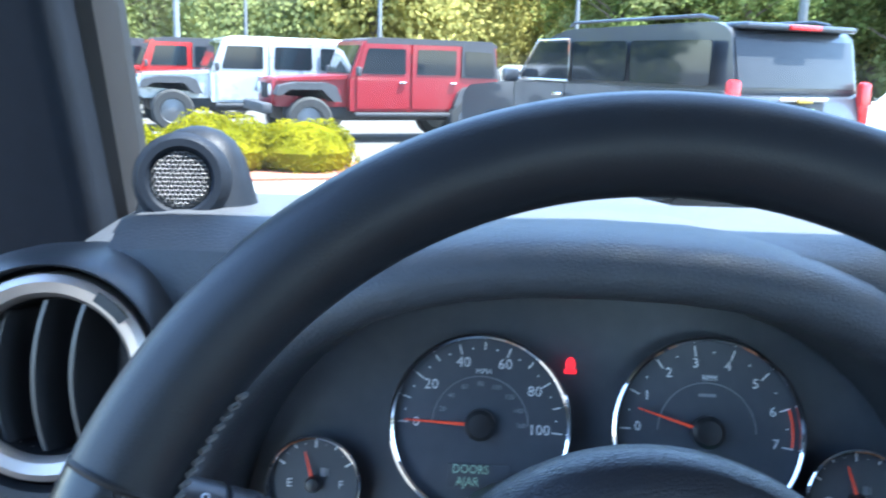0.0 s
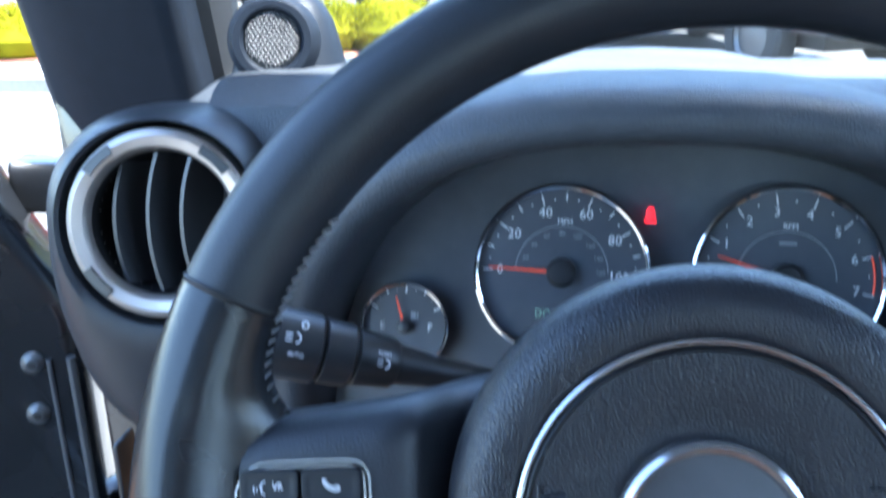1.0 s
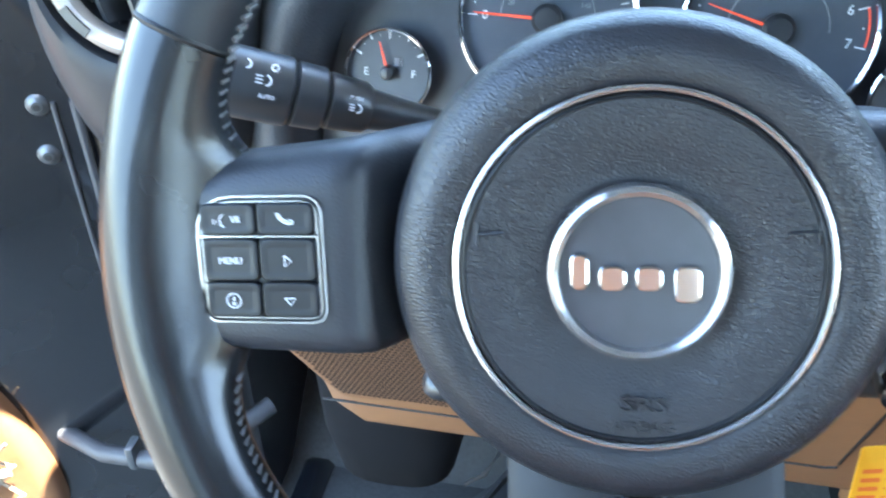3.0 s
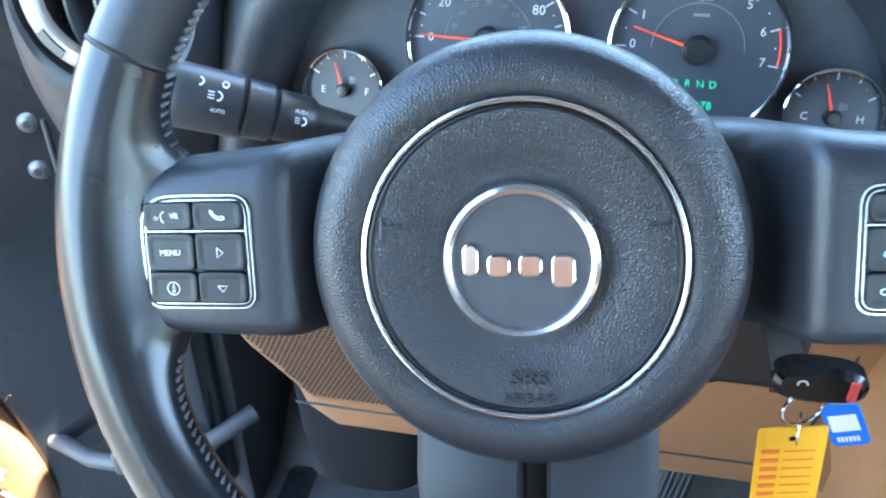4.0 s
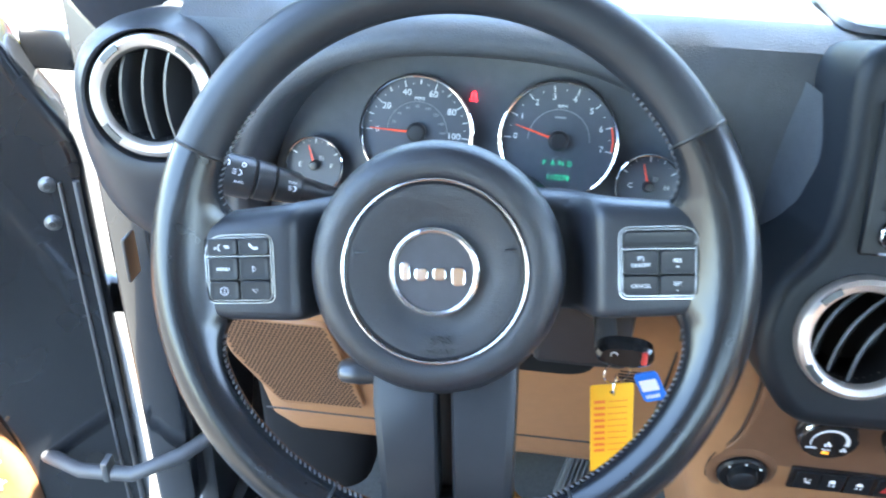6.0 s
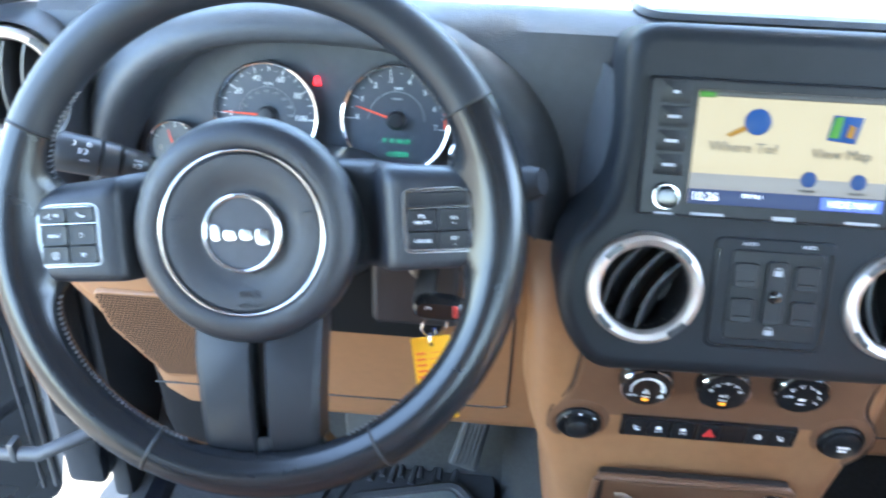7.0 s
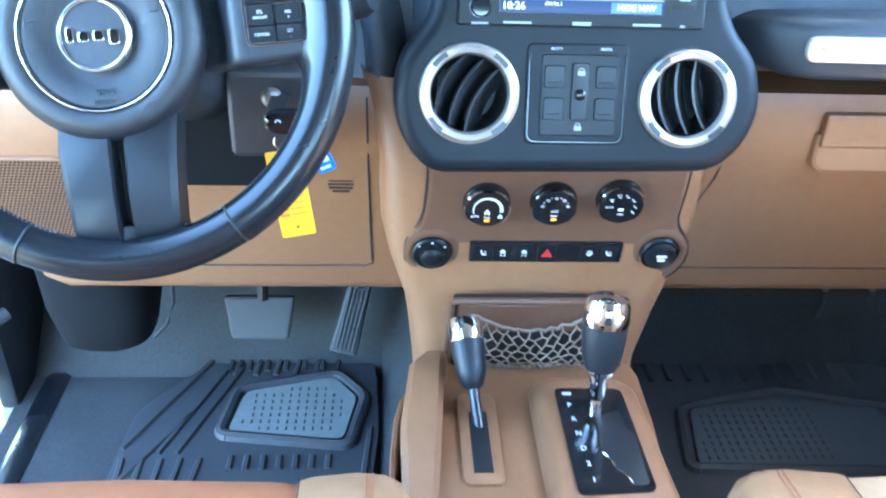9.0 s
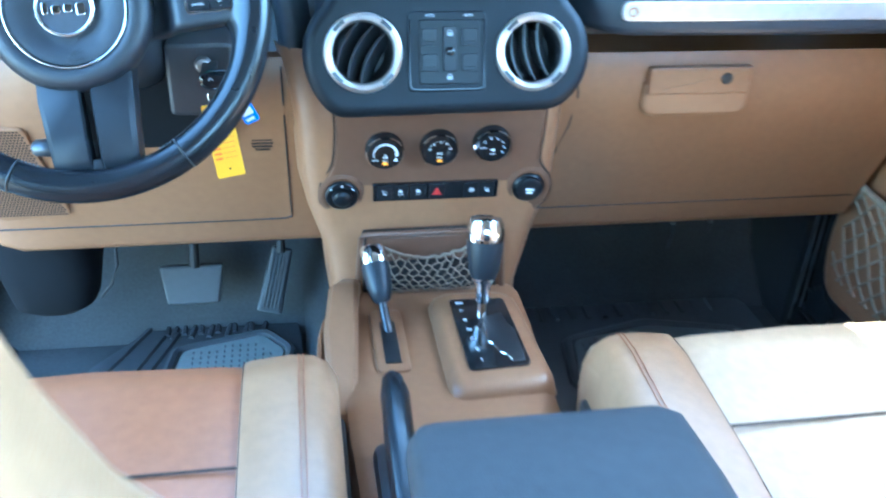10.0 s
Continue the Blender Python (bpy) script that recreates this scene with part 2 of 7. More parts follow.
def slab(outline, depth, bevel=0.002, bm=None, z=0.0, steps=2):
    """A plate in the x-y plane with a rounded front edge; front at z, back at z - depth."""
    c = Vector((sum(p[0] for p in outline) / len(outline), sum(p[1] for p in outline) / len(outline)))
    n = len(outline)

    def inset(d):
        res = []
        for i in range(n):
            p, a, b = Vector(outline[i]), Vector(outline[i - 1]), Vector(outline[(i + 1) % n])
            t = (b - a)
            t = t.normalized() if t.length > 1e-9 else Vector((1, 0))
            nrm = Vector((-t.y, t.x))
            if nrm.dot(c - p) < 0:
                nrm = -nrm
            res.append(p + nrm * d)
        return res
    secs = [[(p[0], p[1], z - depth) for p in outline]]
    for s in range(steps + 1):
        a = math.pi / 2 * s / steps
        secs.append([(p[0], p[1], z - bevel + bevel * math.sin(a)) for p in inset(bevel * (1 - math.cos(a)))])
    if bevel >= 0.0005:
        secs.append([(p[0], p[1], z) for p in inset(bevel * 1.15)])
    return loft(secs, bm=bm)


def rect(x0, y0, x1, y1):
    return [(x0, y0), (x1, y0), (x1, y1), (x0, y1)]


def ellipse(a, b, n=32, at=(0, 0), p=2.0):
    out = []
    for i in range(n):
        t = 2 * math.pi * i / n
        c, s = math.cos(t), math.sin(t)
        out.append((at[0] + a * math.copysign(abs(c) ** (2 / p), c), at[1] + b * math.copysign(abs(s) ** (2 / p), s)))
    return out


def words(text, size, bm=None, at=(0, 0, 0), turn=0.0, depth=0.0003, spread=1.0):
    """Lettering as a mesh in the x-y plane, centred on at."""
    cu = bpy.data.curves.new("words", "FONT")
    cu.body, cu.size, cu.align_x, cu.align_y, cu.extrude, cu.resolution_u = text, size, "CENTER", "CENTER", depth, 2
    ob = bpy.data.objects.new("words", cu)
    scene.collection.objects.link(ob)
    me = bpy.data.meshes.new_from_object(ob.evaluated_get(bpy.context.evaluated_depsgraph_get()))
    bm = bm or bmesh.new()
    old = set(bm.verts)
    bm.from_mesh(me)
    bmesh.ops.remove_doubles(bm, verts=[v for v in bm.verts if v not in old], dist=1e-7)
    vs = [v for v in bm.verts if v not in old]
    bmesh.ops.scale(bm, verts=vs, vec=(spread, 1, 1))
    bmesh.ops.rotate(bm, verts=vs, cent=(0, 0, 0), matrix=Matrix.Rotation(radians(turn), 3, "Z"))
    bmesh.ops.translate(bm, verts=vs, vec=at)
    bpy.data.objects.remove(ob), bpy.data.curves.remove(cu), bpy.data.meshes.remove(me)
    return bm


def facing(x, y, z, tilt=0.0, roll=0.0, turn=0.0):
    """A frame whose x is right, y up and z towards the driver, leaning back by tilt degrees."""
    t = radians(tilt)
    m = Matrix(((1, 0, 0), (0, math.sin(t), -math.cos(t)), (0, math.cos(t), math.sin(t)))).to_4x4()
    return Matrix.Translation((x, y, z)) @ Matrix.Rotation(radians(turn), 4, "Z") @ m @ Matrix.Rotation(radians(roll), 4, "Z")


def holed(outline, depth, bevel, holes, z=0.0, steps=4, hole_depth=0.03):
    """A plate as slab() makes it, with round holes (x, y, radius) through its front."""
    bm = slab(outline, depth, bevel, z=z, steps=steps)
    bm.faces.ensure_lookup_table()
    front = bm.faces[-1]
    edges = list(front.edges)
    bm.faces.remove(front)
    for x, y, r in holes:
        ring = [bm.verts.new((x + r * math.cos(2 * math.pi * i / 40), y + r * math.sin(2 * math.pi * i / 40), z)) for i in range(40)]
        back = [bm.verts.new((v.co.x, v.co.y, z - hole_depth)) for v in ring]
        for i in range(40):
            edges.append(bm.edges.new((ring[i], ring[(i + 1) % 40])))
        for i in range(40):
            bm.faces.new((ring[i], ring[(i + 1) % 40], back[(i + 1) % 40], back[i]))
    bmesh.ops.triangle_fill(bm, use_beauty=True, use_dissolve=False, edges=edges)
    return bm


def bars(rows, bm=None, depth=0.0004):
    """Plain printed bars: (x, y, width, height)."""
    bm = bm or bmesh.new()
    for x, y, w, h in rows:
        box(w, h, depth, (x, y, 0), bm=bm)
    return bm


# ---- the ground and the lot outside ----
def ground_z(y):
    return -1.27


ASPHALT = material("sunlit_asphalt", (0.075, 0.070, 0.062), 0.9, grain=60, bump=0.5, vary=0.12, vary_scale=0.6)
CONCRETE = material("pale_concrete", (0.19, 0.178, 0.16), 0.85, grain=40, bump=0.3, vary_scale=1.5)
MULCH = material("red_brown_mulch", (0.24, 0.09, 0.05), 0.95, grain=30, bump=1.0, vary=0.25, vary_scale=8)
BUSH = leaf("yellow_green_foliage", (0.22, 0.20, 0.010))
PAINT_WHITE = material("white_line_paint", (0.75, 0.74, 0.72), 0.8, vary=0.05)


def ground_sheet(x0, x1, ys, lift, name, mat, label, category):
    bm = loft([[(x, y, ground_z(y) + lift) for x in (x0, x0 + (x1 - x0) / 3, x0 + 2 * (x1 - x0) / 3, x1)] for y in ys], close=False)
    return solid(name, bm, mat, label, category, kind="structure")


YS = [-400, -60, -10, 0, 2, 4, 6, 8, 10, 12, 14, 16, 18, 20, 24, 28, 34, 42, 60, 120, 400]
ground_sheet(-400, 400, YS, 0, "ground", ASPHALT, "sunlit grey asphalt of a parking lot", "ground")


# ---- the vehicle's shell ----
VX0, VX1 = -0.37, 1.13          # inner faces of the doors
FLOOR_Z = -0.733
bm = loft([[(-0.30 if y < 0.45 else VX0, y, z), (0.2, y, z), (0.28, y, z + 0.10), (0.48, y, z + 0.10), (0.56, y, z), (VX1, y, z)]
           for y, z in ((-1.7, FLOOR_Z), (0.49, FLOOR_Z), (0.58, FLOOR_Z + 0.08), (0.67, FLOOR_Z + 0.3), (0.69, -0.06))], close=False)
solid("floor", bm, CARPET, "black carpeted vehicle floor rising to the firewall", "floor", kind="structure")


def side_wall(name, x, sign):
    """Sill, hinge pillar, rear pillar and unseen rear panels of one side."""
    bm = box(0.06, 3.2, 0.12, (x + 0.03, -0.25, FLOOR_Z + 0.0), 0.01) if sign > 0 else box(0.045, 3.0, 0.10, (-0.3225, -0.35, FLOOR_Z - 0.045), 0.012)
    box(0.058, 0.14, 0.75, (x + sign * 0.034, 0.45, -0.30), 0.01, bm=bm)
    box(0.08, 0.16, 1.5, (x + sign * 0.04, -0.75, 0.0), 0.02, bm=bm)
    box(0.07, 2.0, 0.08, (x + sign * 0.02, -0.75, 0.70), 0.015, bm=bm)
    box(0.05, 1.22, 0.86, (x + sign * 0.03, -1.40, -0.30), 0.015, bm=bm)
    if sign > 0:                 # unseen opening, added to let more light into the cabin
        box(0.05, 0.12, 0.60, (x + sign * 0.03, -1.95, 0.43), 0.015, bm=bm)
        box(0.05, 1.22, 0.10, (x + sign * 0.03, -1.40, 0.68), 0.015, bm=bm)
    else:
        # unseen closed panel, added to keep light off the driver's backrest
        box(0.05, 1.22, 0.60, (x + sign * 0.03, -1.40, 0.43), 0.015, bm=bm)
    return solid(name, bm, BODY_BLACK, "black painted body side with sill and pillars", "body side", kind="structure")


side_wall("wall_left", VX0, -1)
side_wall("wall_right", VX1, 1)
# unseen roof; width and grey chosen to shape sun and fill light
solid("ceiling", box(1.72, 2.3, 0.04, (0.38, -0.95, 0.74), 0.01), material("grey_headliner", (0.16, 0.16, 0.165), 0.9, grain=300, bump=0.3), "unseen grey roof panel over the cabin", "ceiling", kind="structure")
# unseen rear wall, raised to keep light off the seat backs
bm = box(1.5, 0.06, 0.86, (0.38, -2.0, -0.30), 0.02)
box(1.5, 0.06, 0.24, (0.38, -2.0, 0.62), 0.02, bm=bm)
for x in (-0.29, 1.05):
    box(0.16, 0.06, 0.36, (x, -2.0, 0.31), 0.02, bm=bm)
solid("wall_rear", bm, DEEP, "unseen black rear wall closing the cabin", "rear wall", kind="structure")
for nm, x in (("kick_panel_left", VX0 - 0.005), ("kick_panel_right", VX1 + 0.0)):
    solid(nm, box(0.03, 0.29, 0.78, (x, 0.565, -0.35), 0.008), PLASTIC, "black plastic kick panel beside the footwell", "kick panel", kind="structure")
solid("wall_front", box(1.5, 0.03, 0.69, (0.38, 0.71, -0.405), 0.005), DEEP, "black firewall ahead of the footwells", "firewall", kind="structure")
# windscreen frame and pane
PILLAR = material("pillar_trim_black", (0.009, 0.012, 0.018), 0.5, spec=0.14, grain=600, bump=0.2, kind="leather")
for name, x, s in (("windscreen_pillar_left", VX0 + 0.035, -1), ("windscreen_pillar_right", VX1 - 0.035, 1)):
    secs = []
    for t in (-0.35, 0.0, 0.3, 0.6, 1.0):
        y, z = 0.42 - 0.22 * t, 0.03 + 0.70 * t
        secs.append([(x + dx, y + dy, z) for dx, dy in outline_round([(s * 0.105, -0.03), (s * 0.06, -0.05), (s * -0.028, -0.055), (s * -0.028, 0.03), (s * 0.105, 0.03)], 0.016, 3)])
    solid(name, loft(secs), PILLAR, "black grained windscreen pillar cover", "pillar trim", kind="structure")
for name, x, s in (("windscreen_seal_left", VX0 + 0.035, -1), ("windscreen_seal_right", VX1 - 0.035, 1)):
    secs = []
    for t in (-0.1, 0.0, 0.3, 0.6, 1.0):
        y, z = 0.42 - 0.22 * t, 0.03 + 0.70 * t
        w = 0.010 + 0.014 * max(0, t)
        secs.append([(x - s * (0.026 + dx * w), y + dy, z) for dx, dy in ((0, -0.02), (0.8, -0.014), (1, 0.0), (1, 0.03), (0, 0.03))])
    solid(name, loft(secs), DEEP, "black rubber seal along the windscreen pillar", "seal", kind="structure")
solid("windscreen_header", box(1.5, 0.07, 0.06, (0.38, 0.2, 0.73), 0.02), PLASTIC, "black header above the windscreen", "header", kind="structure")
pane = solid("window_1", box(1.44, 0.004, 0.70, (0, 0, 0), turn=(17.4, 0, 0)), CLEAR, "clear flat windscreen in a black frame", "windscreen", pose(0.38, 0.325, 0.385), kind="structure", smooth=False)
pane.visible_shadow = False

# ---- dashboard ----
dash = thing("dashboard", "black padded dashboard over tan lower panels", "dashboard")
CX = 0.381                       # middle of the vehicle


def arch_z(x, a=0.204, top=0.080, low=-0.125, cx=0.005, p=2.6):
    """Height of the instrument opening's edge at x."""
    q = abs(x - cx) / a
    return low if q >= 1 else low + (top - low) * (1 - q ** p) ** (1 / p)


def dash_profile(x):
    """Cross-section of the black upper pad at x."""
    lift = 0.006 * math.sin(max(0, min(1, (x + 0.3) / 1.4)) * math.pi)
    front = 0.255 if x < -0.24 else 0.212 if x < 0.27 else 0.205 if x < 0.5 else 0.17
    low = arch_z(x) if x < 0.5 else -0.085
    top = 0.084 + lift * 0.5 - 7.0 * max(0.0, -0.225 - x) ** 2
    h = top - low
    d = [min(v, h * k) for v, k in ((0.001, 0.05), (0.012, 0.25), (0.035, 0.5), (0.07, 0.75))]
    return [(x, 0.43, top - 0.014), (x, 0.36, top - 0.004), (x, front + 0.07, top), (x, front + 0.035, top - d[0]), (x, front + 0.012, top - d[1]),
            (x, front + 0.002, top - d[2]), (x, front, top - d[3]), (x, front, low + min(0.01, h * 0.1)), (x, front + 0.012, low), (x, 0.43, low)]


xs = [-0.335, -0.328, -0.315, -0.30, -0.28, -0.26, -0.2405, -0.2395, -0.22, -0.1995, -0.1985, -0.195, -0.19, -0.18, -0.165, -0.14, -0.10, -0.05, 0.0, 0.05, 0.10, 0.14, 0.17, 0.185, 0.195, 0.202, 0.207, 0.2085, 0.2095, 0.22, 0.25, 0.28, 0.3, 0.45, 0.5, 0.53, 0.56, 0.7, 0.9, 1.05, 1.09]
part("upper_pad", loft([dash_profile(x) for x in xs]), VINYL, dash, "black grained vinyl upper pad")


tray = outline_round(rect(0.27, 0.235, 0.50, 0.36), 0.03)
bm = loft([[(p[0], p[1], 0.088) for p in tray], [(CX + (p[0] - CX) * 0.97, 0.30 + (p[1] - 0.30) * 0.95, 0.0925) for p in tray], [(CX + (p[0] - CX) * 0.92, 0.30 + (p[1] - 0.30) * 0.86, 0.091) for p in tray], [(CX + (p[0] - CX) * 0.90, 0.30 + (p[1] - 0.30) * 0.84, 0.0885) for p in tray]])
part("tray", bm, VINYL, dash, "shallow tray in the dashboard top")
part("tray_mat", loft([[(CX + (p[0] - CX) * 0.89, 0.30 + (p[1] - 0.30) * 0.83, z) for p in tray] for z in (0.0885, 0.0895)]), RUBBER, dash)
# hood over the instruments
def arch(a, top, low, y, k=26, cx=0.005, p=2.6):
    pts = []
    for i in range(k + 1):
        t = math.pi * (1 - i / k)
        c, s = math.cos(t), math.sin(t)
        pts.append((cx + a * math.copysign(abs(c) ** (2 / p), c), y, low + (top - low) * abs(s) ** (2 / p)))
    return pts


secs = [arch(0.178, 0.050, -0.11, 0.262), arch(0.184, 0.058, -0.11, 0.225), arch(0.190, 0.064, -0.11, 0.196), arch(0.197, 0.072, -0.112, 0.188), arch(0.208, 0.083, -0.114, 0.192),
        arch(0.222, 0.089, -0.118, 0.204), arch(0.236, 0.091, -0.122, 0.23), arch(0.245, 0.088, -0.125, 0.29), arch(0.25, 0.081, -0.125, 0.36), arch(0.25, 0.074, -0.125, 0.42)]
part("cluster_hood", loft(secs, close=False), VINYL, dash, "arched black hood over the gauges").data.set_sharp_from_angle(angle=radians(80))
part("cluster_plate", slab([(p[0], p[2]) for p in arch(0.20, 0.085, -0.13, 0)], 0.004, 0.001), DIAL, dash, m=facing(0.003, 0.256, -0.009, 17))
secs = []
for i in range(9):
    z = -0.10 + 0.0195 * i
    yb = 0.0975 + 0.306 * z
    back = 0.020 * (i / 8) ** 4
    secs.append([(0.226, 0.225 + back, z), (0.230, 0.216 + back, z), (0.236, 0.2105 + back, z), (0.2425, 0.2015 + back, z), (0.2485, 0.190 + back, z), (0.2525, 0.170 + back, z), (0.256, yb + 0.03, z), (0.262, yb + 0.03, z)])
part("stack_cheek", loft(secs, close=False), VINYL, dash, "smooth black cheek beside the stack")

# tan lower panel: knee panel, stack sides, passenger side
def lower_y(z):
    """How far ahead the face of the tan lower panels lies at height z."""
    return 0.195 + 0.105 * max(0.0, (-0.18 - z) / 0.248)


def lower_profile(x):
    return [(x, 0.42, -0.115), (x, 0.200, -0.115)] + [(x, lower_y(z), z) for z in (-0.13, -0.18, -0.24, -0.265, -0.29, -0.315, -0.34, -0.365, -0.39, -0.41, -0.42)] + [(x, 0.303, -0.427), (x, 0.318, -0.431), (x, 0.42, -0.425)]


secs = []
for x, q in ((-0.335, 0.0), (-0.315, 0.35), (-0.285, 0.8), (-0.25, 1.0), (-0.1, 1.0), (0.0, 1.0), (0.1, 1.0), (0.2, 1.0), (0.24, 1.0)):
    secs.append([(px + (0.06 * min(1.0, max(0.0, (-0.15 - pz) / 0.2)) if px < -0.2 else 0), py + (1 - q) * min(0.10, 0.42 - py), pz) for px, py, pz in lower_profile(x)])
part("knee_panel", loft(secs), TAN, dash, "tan moulded knee panel")
part("passenger_panel", loft([lower_profile(x) for x in (0.52, 0.6, 0.75, 0.9, 1.05, 1.09)]), TAN, dash, "tan moulded passenger panel")
# speaker grille with rows of holes
GRILLE_M = facing(-0.005, 0.2235, -0.262, -23)
gr = outline_round([(-0.224, 0.068), (-0.118, 0.068), (-0.098, -0.098), (-0.192, -0.106), (-0.226, 0.0)], 0.012)
part("grille_frame", slab(gr, 0.006, 0.002), TAN, dash, m=GRILLE_M)
GRILLE_HOLE = material("grille_hole", (0.030, 0.016, 0.010), 0.8)
bm = bmesh.new()
for r in range(37):
    y = -0.102 + r * 0.0046
    for c in range(31):
        x = -0.222 + c * 0.0042 + (0.0021 if r % 2 else 0)
        right = -0.118 + (0.068 - y) * 0.120
        left = -0.220 if y > 0.0 else -0.220 - y * 0.32
        if left < x < right - 0.004 and -0.096 < y < 0.064:
            turned([(0.00175, 0), (0.00175, 0.0004), (0, 0.0004)], 6, bm, at=(x, y, 0))
tagged(part("perforation", bm, GRILLE_HOLE, dash, m=GRILLE_M @ Matrix.Translation((0, 0, 0.0002))), kind="stuff")
# seams and round grille of the knee panel
seam_z = (-0.125, -0.17, -0.20, -0.24, -0.28, -0.32, -0.35, -0.366, -0.374)
part("seam", tube([(0.19 + 0.002 * k / 8, lower_y(z) - 0.0005, z) for k, z in enumerate(seam_z)] + [(0.184, lower_y(-0.378) - 0.0005, -0.378)] + [(x, lower_y(-0.379) - 0.0005, -0.379) for x in (0.1, 0.0, -0.1, -0.22)], 0.0012, 6), DEEP, dash)
bm = bmesh.new()
for i in range(5):
    w = math.sqrt(0.014 ** 2 - (0.0052 * (i - 2)) ** 2)
    box(2 * w, 0.0025, 0.001, (0, 0.0052 * (i - 2), 0), bm=bm)
part("round_grille", bm, GRILLE_HOLE, dash, m=facing(0.160, lower_y(-0.235) - 0.0006, -0.235, -16))
# glove box
part("glove_box_seam", tube([(x, lower_y(z) - 0.0005, z) for x, z in ((0.565, -0.12), (0.573, -0.17), (0.570, -0.22), (0.560, -0.27), (0.548, -0.31), (0.534, -0.35), (0.522, -0.379))], 0.0013, 6), DEEP, dash)
part("passenger_seam", tube([(x, lower_y(-0.379) - 0.0004, -0.379) for x in (0.522, 0.7, 0.9, 1.08)], 0.001, 6), DEEP, dash)
part("glove_latch_recess", slab(outline_round([(0.660, -0.036), (0.814, -0.036), (0.814, 0.012), (0.660, 0.012)][::-1], [0.034, 0.034, 0.006, 0.006][::-1]), 0.008, 0.006, z=0.006), TAN, dash, "rounded scoop under the latch", m=facing(0, 0.1945, -0.166, 0))
latch = part("glove_latch", slab(outline_round(rect(0.665, -0.018, 0.809, 0.020), 0.004), 0.012, 0.003, z=0.009), TAN, dash, "tan glove box latch", m=facing(0, 0.1945, -0.152, 0))
part("lock", turned([(0, 0.012), (0.006, 0.012), (0.008, 0.010), (0.008, 0)], 20), DEEP, latch, "round black lock", m=Matrix.Translation((0.773, 0.004, 0)))
# grab handle
grab = thing("grab_handle", "black grab handle with a satin silver insert", "grab handle")
part("bar", loft([[(x, 0.145 + dy * k - 0.02 * s + 0.05 * (1 - k), -0.045 + dz * k) for dy, dz in outline_round([(-0.025, -0.024), (0.03, -0.024), (0.03, 0.030), (-0.018, 0.030)], 0.012, 3)]
                  for x, s, k in ((0.530, 0, 0.35), (0.540, 0, 0.6), (0.555, 0.15, 0.82), (0.575, 0.4, 0.95), (0.60, 0.6, 1), (0.75, 0.8, 1), (0.9, 0.8, 1), (1.05, 0.6, 1), (1.08, 0, 0.9))]), VINYL_SOFT, grab)
ins = part("insert", slab(outline_round(rect(0.585, -0.0115, 1.05, 0.0115), 0.010), 0.006, 0.002), SILVER, grab, "satin silver insert", m=facing(0, 0.106, -0.038, 4))
part("bolt", turned([(0, -0.001), (0.003, -0.001), (0.0034, 0.002), (0.0062, 0.002), (0.007, 0.0)], 20), CHROME, ins, m=Matrix.Translation((0.597, 0, 0.0005)))
part("plain_mark", bars([(0.655 + i * 0.014, 0, 0.010, 0.009) for i in range(4)]), SILVER, ins, m=Matrix.Translation((0, 0, 0.0006)))


# ---- air vents ----
def air_vent(label, m, R=0.045, housing=True, angle=0.0):
    v = thing("air_vent", label, "air vent", m, group="dashboard air vents")
    part("ring", turned([(R * 0.74, -0.012), (R * 0.76, 0.001), (R * 0.80, 0.004), (R * 0.90, 0.0055), (R * 0.97, 0.003), (R, -0.003), (R, -0.008)], 56), SILVER, v, "satin silver vent ring")
    for a in (48, 132, 222, 312):
        w = 11
        secs = []
        for i in range(5):
            t = radians(a - w + 2 * w * i / 4)
            secs.append([(r * math.cos(t), r * math.sin(t), z) for r, z in ((R * 0.84, 0.0045), (R * 0.94, 0.0045), (R * 0.94, 0.0064), (R * 0.84, 0.0066))])
        part("notch", loft(secs), PLASTIC, v, "dark inset on the ring")
    part("barrel", turned([(R * 0.75, -0.002), (R * 0.73, -0.022), (R * 0.6, -0.036), (0, -0.036)], 40), DEEP, v)
    c, s = math.cos(radians(angle)), math.sin(radians(angle))
    for k, off in enumerate((-0.52, -0.08, 0.36)):
        h = R * 0.72 * math.sqrt(1 - (off * 0.9) ** 2)
        secs = []
        for i in range(9):
            q = -h + 2 * h * i / 8
            bow = 0.006 * (1 - (q / h) ** 2)
            secs.append([(off * R * 0.8 + dx - bow, q, dz) for dx, dz in ((-0.001, -0.005), (0.001, -0.0045), (0.0145, -0.03), (0.0125, -0.03))])
        bm = loft(secs)
        bmesh.ops.rotate(bm, verts=bm.verts, cent=(0, 0, 0), matrix=Matrix.Rotation(radians(angle), 3, "Z"))
        part("slat", bm, PLASTIC, v)
    return v


air_vent("round dashboard vent with satin silver ring beside the door", facing(-0.248, 0.178, 0.021, 12, 0, 8), 0.0490)


def egg(k, depth, n=48):
    """Outline of the vent pod: a circle for k = 0, a long drop hanging below the vent for k = 1."""
    pts = []
    for i in range(n):
        t = 2 * math.pi * i / n
        c, q = math.cos(t), math.sin(t)
        wide = (0.076 if c < 0 else 0.060) * math.copysign(abs(c) ** 0.86, c)
        high = (0.063 if q > 0 else 0.140) * math.copysign(abs(q) ** 0.86, q)
        pts.append((0.0510 * c * (1 - k) + wide * k, 0.0510 * q * (1 - k) + high * k, depth))
    return pts


